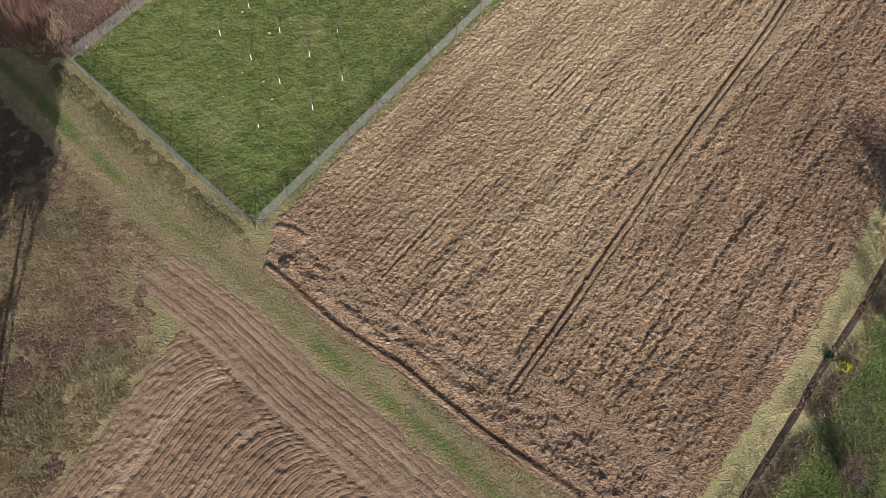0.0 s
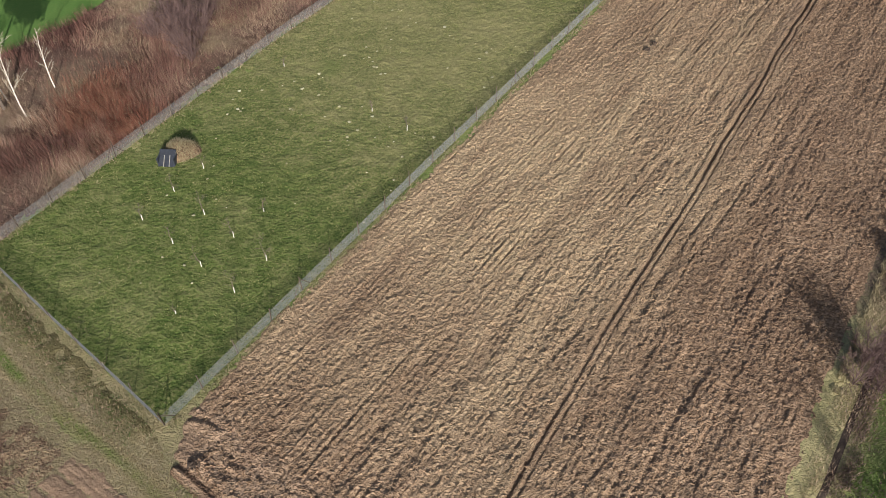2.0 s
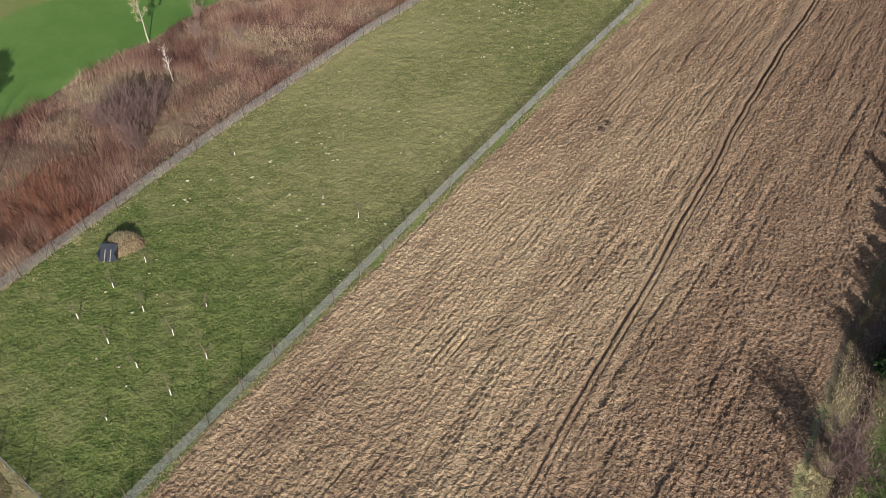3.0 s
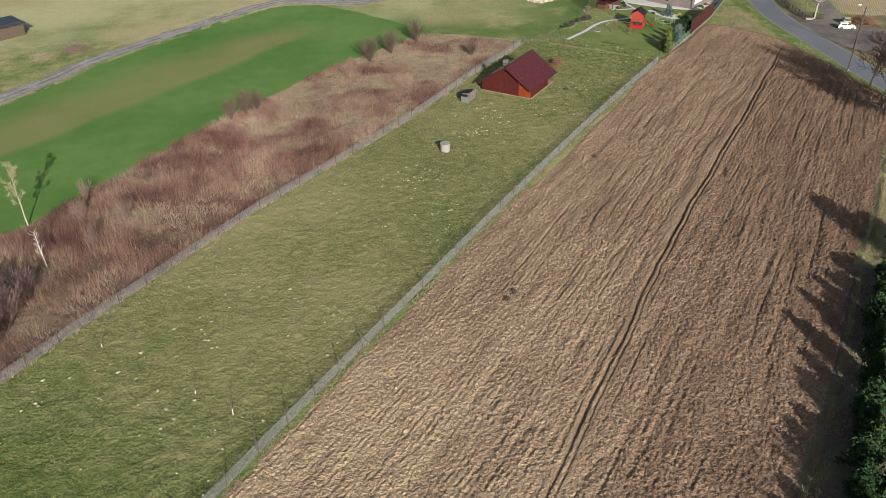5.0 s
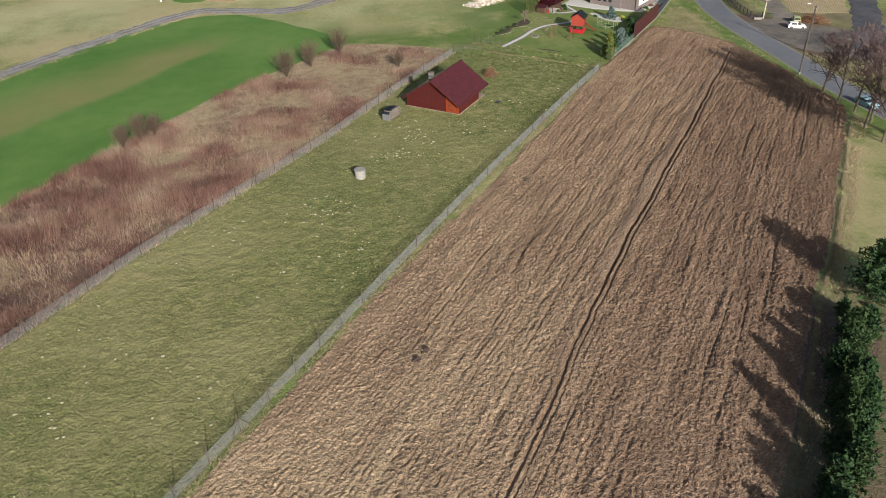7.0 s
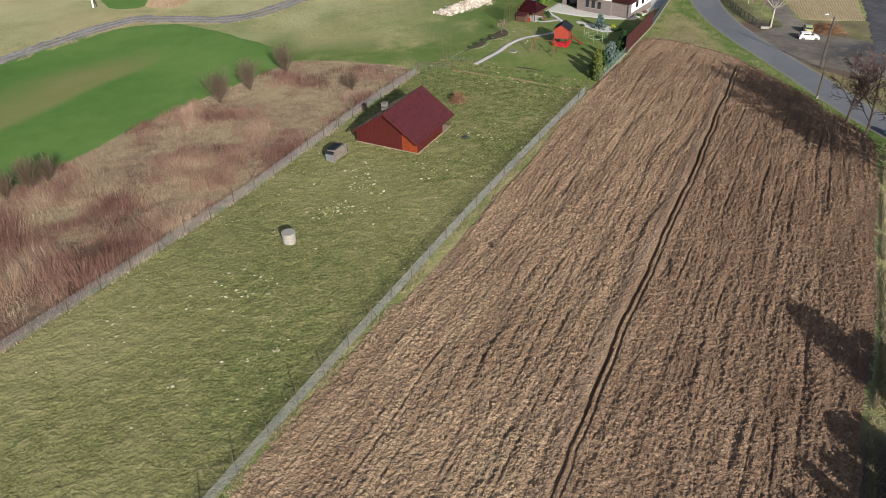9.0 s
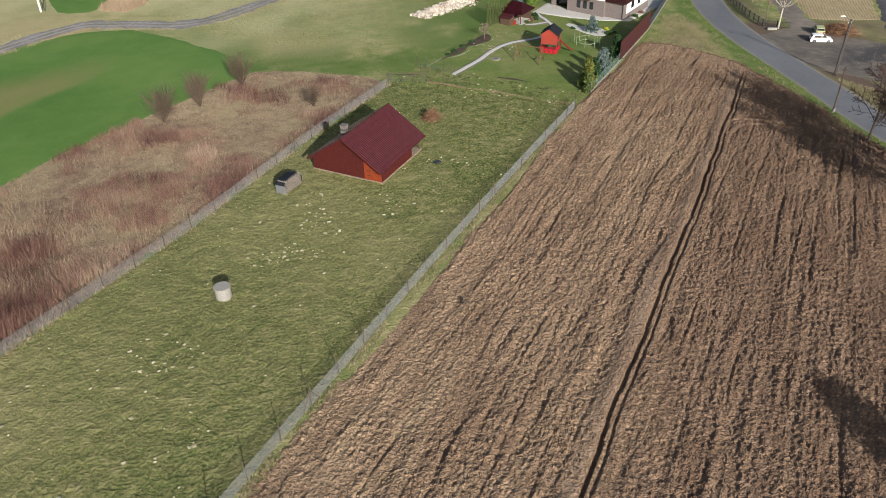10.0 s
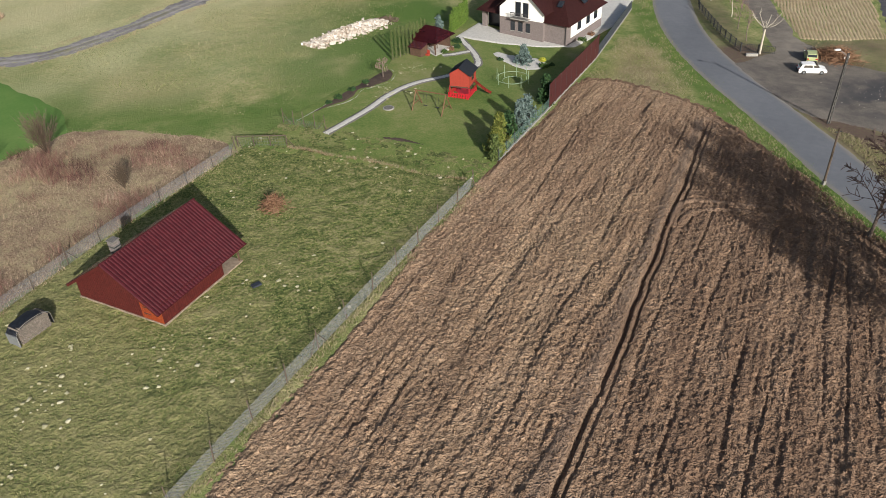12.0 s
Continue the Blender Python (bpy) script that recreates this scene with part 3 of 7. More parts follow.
def tilled_marks(x, y, d):
    edge, row = tilled_rows(x, y)
    k = ss(4.4, 5.4, edge)
    return {"packed_or_lit": 0.85 * ss(0.9, 0.4, np.abs(row - 3.8)) * k + 0.5 * ss(0.7, 0.3, np.abs(row - 9.1)) * k + 0.45 * (1 - k) * fractal(x * 0.4, y * 0.4, 2)}


sheet("tilled_field", TILLED, 0.13, 0.06, tilled_soil, "harrowed brown field with curving tractor lines", "field", 0.0, 0.9, 0.6, 0.5, 0.2, tilling, tilled_marks, facets=True)
clods(TILLED, 16000, 42, "soil_clods", tilled_soil, "loose crumbs of earth on the harrowed field", tilling, 0.05, 0.12, 0.05)


def tussocks(x, y, d):
    return 0.23 * (fractal(x * 1.6, y * 1.6, 1) - 0.5) + 0.05 * (fractal(x * 0.35, y * 0.35, 4) - 0.5)


def plot_marks(x, y, d):
    lane, gone = along(x, y, FENCE_LANE)
    near = np.hypot(x + 20, y - 50)
    lush_ = 0.5 * ss(46, 20, near) * (0.5 + 0.5 * ss(0.25, 0.6, fractal(x * 0.11, y * 0.11, 3) + 0.12)) + 0.06 * ss(0.4, 0.75, fractal(x * 0.08 + 9, y * 0.08, 6, 4)) + 0.12 * ss(34, 15, np.hypot(x - 66, y - 160)) + 0.9 * ss(2.1, 1.1, np.hypot(x + 4.5, y - 83.0))
    dry_ = (0.15 + 0.4 * ss(0.3, 0.65, fractal(x * 0.07, y * 0.07, 5, 4))) * ss(22, 70, near) * ss(12, 30, np.hypot(x - 66, y - 160)) + 0.25 * ss(0.45, 0.75, fractal(x * 0.3, y * 0.3, 7)) + (0.15 + 0.27 * fractal(x * 0.1, y * 0.1, 2)) * ss(34, 12, np.hypot(x - 9, (y - 90) * 0.8))
    dry_ = dry_ * (1 - 0.35 * ss(32, 12, np.hypot(x - 34, y - 116)))
    lush_ = lush_ + 0.12 * ss(32, 12, np.hypot(x - 34, y - 116))
    return {"lush": np.clip(lush_, 0, 1), "dry": np.clip(dry_, 0, 1)}


sheet("plot_lawn", PLOT, 0.27, 0.05, lawn, "rough mossy lawn of the fenced plot", "lawn", TURN, 0.8, 0.1, 0.7, 0.3, tussocks, plot_marks)


def crop_marks(x, y, d):
    t, _ = along(x, y, [(-60.0, 118.0), (-33.5, 146.0), (0.0, 183.0), (12.0, 194.0)])
    _, g = along(x, y, [(-60.0, 118.0), (-33.5, 146.0), (0.0, 183.0), (12.0, 194.0)])
    w = 8.5 * (1 - 0.5 * ss(70, 112, g))
    return {"thin": 0.85 * ss(w * 0.8, w * 0.45, t + 2 * (fractal(x * 0.08, y * 0.08, 2) - 0.5)) * ss(-w * 2.0, -w * 0.1, t + 3 * (fractal(x * 0.08, y * 0.08, 2) - 0.5)) * (0.55 + 0.6 * fractal(x * 0.12, y * 0.12, 5)) * ss(116, 92, g)}


sheet("crop_field", CROP, 0.8, 0.07, crop_green, "bright green field of young cereal with a thin strip", "field", TURN, 1.2, 0.6, 0.4, 0.1, None, crop_marks)
sheet("crop_field", [(-3.3, 244.0), (0.9, 231.9), (4.4, 229.9), (7.4, 229.9), (8.9, 231.8), (9.6, 237.0), (10.2, 242.0), (8.0, 262.0), (-14.0, 268.0)], 0.6, 0.07, crop_green, "corner of a second bright green field past the track", "field", TURN, 1.0, 0.5, 0.4, 0.1, None, lambda x, y, d: {"thin": 0 * x})
sheet("reed_bed", REEDS, 0.5, 0.09, reed_soil, "overgrown strip of dead grass and reddish scrub", "scrub ground", TURN, 0.8, 0.8, 0.4, 0.15, lambda x, y, d: 0.3 * (fractal(x * 0.5, y * 0.5, 2) - 0.5),
      lambda x, y, d: {"wine": 0.8 * ss(140, 95, y * 0.75 + x * 0.66 + 12) * ss(0.25, 0.55, fractal(x * 0.1, y * 0.1, 4))})
sheet("road", band(ROAD, 7.3), 0.5, 0.06, asphalt, "worn grey asphalt village road", "road", 0.0, 0.6, 0.12, 0.8, 0.3, None, lambda x, y, d: {"edge": ss(0.9, 0.1, d) * 0.8})
sheet("gravel_lot", LOT, 0.6, 0.035, gravel, "grey gravel and cinder lay-by beside the road", "lay-by", 0.0, 0.6, 0.8, 0.3, 0.1, lambda x, y, d: 0.06 * (fractal(x * 0.9, y * 0.9, 3) - 0.5),
      lambda x, y, d: {"coal": 0.85 * ss(12, 5, np.hypot((x - 151) * 0.7, y - 171)) * ss(0.3, 0.5, fractal(x * 0.3, y * 0.3, 2))})
sheet("dirt_road", band(DIRT_ROAD, 4.6), 0.5, 0.05, track_dirt, "grey cinder farm track with worn wheel lines", "track", 0.0, 0.6, 1.0, 0.5, 0.15, lambda x, y, d: -0.06 * np.exp(-((np.abs(along(x, y, DIRT_ROAD)[0]) - 0.8) / 0.3) ** 2),
      lambda x, y, d: {"worn": (0.1 + 0.6 * fractal(x * 0.12, y * 0.12, 6)) * ss(0.45, 0.15, np.abs(np.abs(along(x, y, DIRT_ROAD)[0]) - 0.85)), "crown": 0.8 * ss(0.6, 0.2, np.abs(along(x, y, DIRT_ROAD)[0])) * ss(0.35, 0.6, fractal(x * 0.15, y * 0.15, 1))})
sheet("cinder_road", band([(146.0, 160.0), (150.0, 168.0), (156.5, 177.0), (162.0, 184.0), (169.5, 195.0), (178.0, 207.5), (190.0, 226.0)], 7.0), 0.5, 0.06, cinders, "dark grey cinder road past the stubble", "track", 0.0, 0.6, 0.8, 0.4, 0.12)
sheet("garden_lawn", GARDEN, 0.6, 0.055, garden_lawn, "mown lawn of the house garden", "lawn", 0.6, 0.6, 0.25, 0.6, 0.2, lambda x, y, d: 0.05 * (fractal(x * 0.8, y * 0.8, 2) - 0.5))
sheet("stubble_field", [(150.5, 198.0), (157.0, 195.8), (164.5, 195.0), (172.0, 206.5), (194.0, 240.0), (168.0, 240.0), (158.0, 216.0)], 0.26, 0.06, stubble, "straw-coloured stubble field", "field", 0.3, 0.7, 0.5, 0.4, 0.2,
      lambda x, y, d: 0.09 * np.sin((0.86 * x - 0.5 * y + 0.7 * fractal(x * 0.15, y * 0.15, 1)) * 10.5) + 0.10 * (fractal(x * 1.2, y * 1.2, 2) - 0.5),
      lambda x, y, d: {"row": 0.5 * ss(0.2, -0.7, np.sin((0.86 * x - 0.5 * y + 0.7 * fractal(x * 0.15, y * 0.15, 1)) * 10.5))})

# ---- fast mesh builders ----
def prisms(a, b, ra, rb, sides=4):
    """Tapered rods from a to b, all in one go: vertices and faces."""
    a, b = np.asarray(a, float), np.asarray(b, float)
    ra, rb = np.broadcast_to(ra, len(a)), np.broadcast_to(rb, len(a))
    d = b - a
    d = d / np.maximum(np.linalg.norm(d, axis=1, keepdims=True), 1e-6)
    ref = np.where(np.abs(d[:, 2:3]) > 0.9, [[1.0, 0, 0]], [[0, 0, 1.0]])
    p = np.cross(d, ref)
    p /= np.linalg.norm(p, axis=1, keepdims=True)
    q = np.cross(d, p)
    ang = 2 * math.pi * np.arange(sides) / sides
    ring = p[:, None] * np.cos(ang)[None, :, None] + q[:, None] * np.sin(ang)[None, :, None]
    v = np.concatenate([a[:, None] + ring * ra[:, None, None], b[:, None] + ring * rb[:, None, None]], 1).reshape(-1, 3)
    i = np.arange(sides)
    j = (i + 1) % sides
    f = np.stack([i, j, j + sides, i + sides], 1)
    f = (f[None] + (np.arange(len(a)) * 2 * sides)[:, None, None]).reshape(-1, 4)
    return v, f


def blades(base, tip, width, turn):
    """Slim upright triangles from base to tip."""
    o = np.stack([np.cos(turn), np.sin(turn), np.zeros(len(turn))], 1) * (np.broadcast_to(width, len(turn)) / 2)[:, None]
    v = np.stack([base - o, base + o, tip], 1).reshape(-1, 3)
    return v, np.arange(len(v)).reshape(-1, 3)


def flakes(centre, size, rng, up=0.0):
    """Small leaves or needle clumps, turned at random."""
    n = len(centre)
    a = rng.normal(size=(n, 3))
    a[:, 2] = a[:, 2] * (1 - up) + up * 1.5
    a /= np.linalg.norm(a, axis=1, keepdims=True)
    b = np.cross(a, rng.normal(size=(n, 3)))
    b /= np.linalg.norm(b, axis=1, keepdims=True)
    s = np.broadcast_to(size, n)[:, None]
    v = np.stack([centre - a * s, centre + b * s * 0.45, centre + a * s, centre - b * s * 0.45], 1).reshape(-1, 3)
    return v, np.arange(len(v)).reshape(-1, 4)


def joined(name, verts, faces, material, parent=None, label="", flat=True):
    ob = new(name, mesh_of(name, verts, faces, material, flat))
    if parent is not None:
        ob.parent = parent
    if label:
        tagged(ob, label)
    return ob


def hz(x, y):
    return float(height(x, y))


def stuff(name, verts, faces, material, label, category):
    ob = new(name, mesh_of(name, verts, faces, material, True))
    return tagged(ob, label, category, kind="stuff")


# ---- materials of things ----
red_board = plain("red_stained_boards", (0.068, 0.011, 0.010), 0.65, spread=0.25, scale=3.0, bump=0.2)
orange_wood = plain("varnished_pine", (0.22, 0.042, 0.015), 0.5, spread=0.2, scale=4.0)
tile_red = plain("dark_brown_tiles", (0.06, 0.02, 0.019), 0.6, spread=0.2, scale=3)
roof_red = plain("dark_red_steel", (0.055, 0.009, 0.0115), 0.22, spread=0.15, scale=1.5, spec=0.6)
concrete = plain("pale_concrete", (0.27, 0.262, 0.245), 0.9, spread=0.15, scale=5.0, bump=0.3)
grey_stone = plain("grey_stonework", (0.14, 0.132, 0.125), 0.9, spread=0.35, scale=9.0, bump=0.5, dist=0.03)
pole_stone = plain("weathered_pole_concrete", (0.085, 0.08, 0.076), 0.9, spread=0.3, scale=6.0, bump=0.3)
dusty = plain("dusty_concrete", (0.24, 0.19, 0.145), 0.9, spread=0.3, scale=2.5, bump=0.4)
dark_iron = plain("dark_metal", (0.03, 0.032, 0.035), 0.5, spread=0.2)
post_wood = plain("weathered_post", (0.085, 0.065, 0.05), 0.85, spread=0.25, scale=8)
wire = plain("galvanised_wire", (0.155, 0.165, 0.175), 0.6, 0.0, spread=0.1, scale=2)
green_wire = plain("green_coated_wire", (0.10, 0.17, 0.15), 0.6, spread=0.1, scale=2)
brown_wood = plain("brown_timber", (0.088, 0.054, 0.037), 0.75, spread=0.25, scale=5, bump=0.2)
white_paint = plain("whitewash", (0.70, 0.685, 0.64), 0.8, spread=0.08, scale=8)
bark = plain("grey_bark", (0.12, 0.095, 0.08), 0.9, spread=0.3, scale=7, bump=0.4)
pale_bark = plain("pale_poplar_bark", (0.38, 0.35, 0.29), 0.85, spread=0.2, scale=5, bump=0.2)
birch_bark = plain("birch_bark", (0.66, 0.62, 0.57), 0.8, spread=0.3, scale=9, bump=0.2)
tarp = plain("dark_tarpaulin", (0.028, 0.033, 0.045), 0.45, spread=0.3, scale=3, bump=0.5, dist=0.05)
log_ends = plain("split_logs", (0.23, 0.20, 0.175), 0.85, spread=0.4, scale=9, island=0.95)
twig = leafy("bare_twigs", [(0.14, 0.092, 0.084), (0.21, 0.145, 0.13), (0.29, 0.21, 0.18)])
dark_twig = leafy("dark_twigs", [(0.075, 0.05, 0.05), (0.12, 0.082, 0.078), (0.17, 0.12, 0.11)])
brown_twig = leafy("brown_twigs", [(0.06, 0.045, 0.034), (0.10, 0.076, 0.055), (0.155, 0.118, 0.085)])
purple_twig = leafy("purple_brown_twigs", [(0.085, 0.055, 0.055), (0.135, 0.09, 0.088), (0.20, 0.14, 0.125)])
twig_red = leafy("reddish_twigs", [(0.13, 0.05, 0.035), (0.20, 0.085, 0.06), (0.28, 0.15, 0.10)])
stem = leafy("dead_stems", [(0.062, 0.034, 0.032), (0.125, 0.06, 0.053), (0.19, 0.096, 0.078), (0.26, 0.16, 0.128), (0.32, 0.23, 0.17), (0.42, 0.34, 0.255)], patch=0.11, own=0.4, broad=1.5)
reed_straw = leafy("pinkish_dead_grass", [(0.19, 0.125, 0.092), (0.29, 0.21, 0.148), (0.39, 0.30, 0.21), (0.49, 0.395, 0.275)], patch=0.12)
straw = leafy("dry_grass", [(0.18, 0.15, 0.085), (0.28, 0.24, 0.15), (0.38, 0.33, 0.22)])
fresh_turf = leafy("fresh_grass", [(0.08, 0.14, 0.02), (0.12, 0.20, 0.035), (0.19, 0.24, 0.06)], patch=0.2)
turf = leafy("grass_blades", [(0.06, 0.105, 0.02), (0.115, 0.155, 0.042), (0.185, 0.20, 0.072), (0.28, 0.262, 0.13)], patch=0.12, own=0.7, broad=0.35)
dark_turf = leafy("rank_grass", [(0.035, 0.075, 0.015), (0.06, 0.105, 0.026), (0.10, 0.125, 0.045), (0.17, 0.16, 0.08)], patch=0.15)
needle = leafy("dark_needles", [(0.012, 0.032, 0.014), (0.026, 0.06, 0.022), (0.05, 0.095, 0.03)], patch=0.5)
thuja_green = leafy("thuja_sprays", [(0.028, 0.058, 0.016), (0.055, 0.10, 0.026), (0.10, 0.15, 0.045)], patch=0.5)
column_green = leafy("clipped_thuja", [(0.045, 0.075, 0.022), (0.085, 0.115, 0.036), (0.13, 0.155, 0.058)], patch=0.5)
bright_thuja = leafy("yellow_green_thuja", [(0.05, 0.10, 0.015), (0.10, 0.17, 0.03), (0.17, 0.24, 0.05)], patch=0.5)
cypress = leafy("golden_cypress", [(0.05, 0.075, 0.014), (0.11, 0.13, 0.028), (0.19, 0.19, 0.05)], patch=0.7)
blue_needle = leafy("blue_spruce_needles", [(0.05, 0.08, 0.07), (0.10, 0.145, 0.135), (0.17, 0.22, 0.215)], patch=0.8)
hedge_green = leafy("dull_hedge_leaves", [(0.016, 0.036, 0.013), (0.032, 0.062, 0.02), (0.062, 0.095, 0.032)], patch=0.5)
young_leaf = leafy("young_leaves", [(0.17, 0.175, 0.075), (0.25, 0.25, 0.12), (0.35, 0.345, 0.19)])
yellow_leaf = leafy("yellow_flowers", [(0.30, 0.31, 0.035), (0.46, 0.45, 0.06)])
rust_leaf = leafy("rusty_branches", [(0.08, 0.042, 0.026), (0.19, 0.105, 0.062), (0.33, 0.21, 0.135)])
pale_plant = leafy("pale_rosettes", [(0.28, 0.265, 0.15), (0.40, 0.38, 0.25), (0.53, 0.505, 0.37)])
rubble_mat = leafy("pale_rubble", [(0.20, 0.155, 0.12), (0.36, 0.31, 0.26), (0.47, 0.43, 0.385), (0.60, 0.565, 0.52)], patch=0.5, own=0.6)
paving = plain("pale_paving", (0.50, 0.49, 0.465), 0.85, spread=0.16, scale=3, bump=0.15)
brick_grey = plain("grey_brown_brick", (0.175, 0.148, 0.142), 0.85, spread=0.15, scale=4, bump=0.2)
render_white = plain("white_render", (0.80, 0.79, 0.76), 0.85, spread=0.05, scale=3)
play_red = plain("bright_red_paint", (0.42, 0.016, 0.026), 0.5, spread=0.1)
play_orange = plain("terracotta_panel", (0.29, 0.045, 0.03), 0.6, spread=0.12, scale=4)
slate = plain("dark_felt_roof", (0.035, 0.042, 0.055), 0.7, spread=0.2)
maroon = plain("maroon_fence_screen", (0.056, 0.013, 0.013), 0.75, spread=0.2)
tube_green = plain("pale_green_tube", (0.24, 0.32, 0.21), 0.5, spread=0.1)
tyre_black = plain("tyre_rubber", (0.02, 0.02, 0.022), 0.8)
glass_dark = plain("dark_window_glass", (0.02, 0.024, 0.03), 0.08, spread=0.05, spec=0.6)
car_white = plain("white_car_paint", (0.80, 0.80, 0.80), 0.25, spread=0.02, spec=0.5)
car_blue = plain("pale_blue_car_paint", (0.22, 0.36, 0.42), 0.25, spread=0.03, spec=0.5)
car_green = plain("pale_green_car_paint", (0.34, 0.38, 0.19), 0.28, spread=0.03, spec=0.5)
lamp_red = plain("red_lamp_glass", (0.35, 0.01, 0.01), 0.2)
lamp_clear = plain("clear_lamp_glass", (0.6, 0.6, 0.6), 0.15)
mud = earth("dark_mud", [(0.04, 0.03, 0.026), (0.075, 0.056, 0.046), (0.11, 0.083, 0.066)], 0.2, 0.9, 6.0)


# ---- fences ----
post_bm = bmesh.new()
tube(post_bm, (0, 0, -0.3), (0, 0, 2.05), 0.055, 0.045, 7)
POST = bpy.data.meshes.new("post")
post_bm.to_mesh(POST)
post_bm.free()
POST.materials.append(post_wood)


def mesh_fence(name, line, label, step=4.15, tall=1.35, spacing=0.125, thick=0.016, material=wire, strut_every=9, rng=np.random.default_rng(3)):
    """Posts with a diagonal wire mesh and three straining wires."""
    root = thing(name, pose(line[0][0], line[0][1], hz(*line[0])), label, "fence")
    ox, oy, oz = root.matrix_basis.translation
    pts, run = [], 0.0
    lens = [math.hypot(b[0] - a[0], b[1] - a[1]) for a, b in zip(line, line[1:])]
    total = sum(lens)

    def at(s):
        for (a, b), ln in zip(zip(line, line[1:]), lens):
            if s <= ln or (a, b) == (line[-2], line[-1]):
                return a[0] + (b[0] - a[0]) * s / ln, a[1] + (b[1] - a[1]) * s / ln
            s -= ln
    n = max(1, round(total / step))
    for i in range(n + 1):
        x, y = at(total * i / n)
        p = new("post", POST)
        p.parent = root
        p.matrix_basis = pose(x - ox, y - oy, hz(x, y) - oz, rng.normal(0, 2), rng.normal(0, 2), rng.uniform(0, 90))
        if i % strut_every == strut_every // 2 or i in (0, n):
            for d in (-1, 1):
                s = total * i / n + d * 1.1
                if 0 < s < total:
                    qx, qy = at(s)
                    bm = bmesh.new()
                    tube(bm, (qx - ox, qy - oy, hz(qx, qy) - oz), (x - ox, y - oy, hz(x, y) - oz + 1.7), 0.035, 0.03, 5)
                    part("strut_or_shade", bm, post_wood, root)
    s = np.arange(0, total, spacing)
    a, b = [], []
    for k in (-1, 1):
        for q in s:
            e = q + k * tall * 0.8
            if 0 <= e <= total:
                x0, y0 = at(q)
                x1, y1 = at(e)
                a.append((x0 - ox, y0 - oy, hz(x0, y0) - oz + 0.04))
                b.append((x1 - ox, y1 - oy, hz(x1, y1) - oz + tall))
    for z in (0.06, tall * 0.5, tall):
        for i in range(n):
            x0, y0 = at(total * i / n)
            x1, y1 = at(total * (i + 1) / n)
            a.append((x0 - ox, y0 - oy, hz(x0, y0) - oz + z))
            b.append((x1 - ox, y1 - oy, hz(x1, y1) - oz + z))
    v, f = prisms(a, b, thick / 2, thick / 2, 3)
    joined("wire_mesh", v, f, material, root)
    return root


mesh_fence("fence", FENCE_FIELD, "long wire mesh fence on dark wooden posts")
mesh_fence("fence", FENCE_REEDS, "wire mesh fence on dark posts beside the scrub")
mesh_fence("fence", FENCE_LANE, "short wire mesh fence on wooden posts by the lane", strut_every=20)
mesh_fence("fence", [(64.9, 180.2), (67.4, 178.3), (69.8, 176.6)], "short row of wooden posts with wire beside the path", 1.5, 0.9, 0.3, 0.012, green_wire, 9)


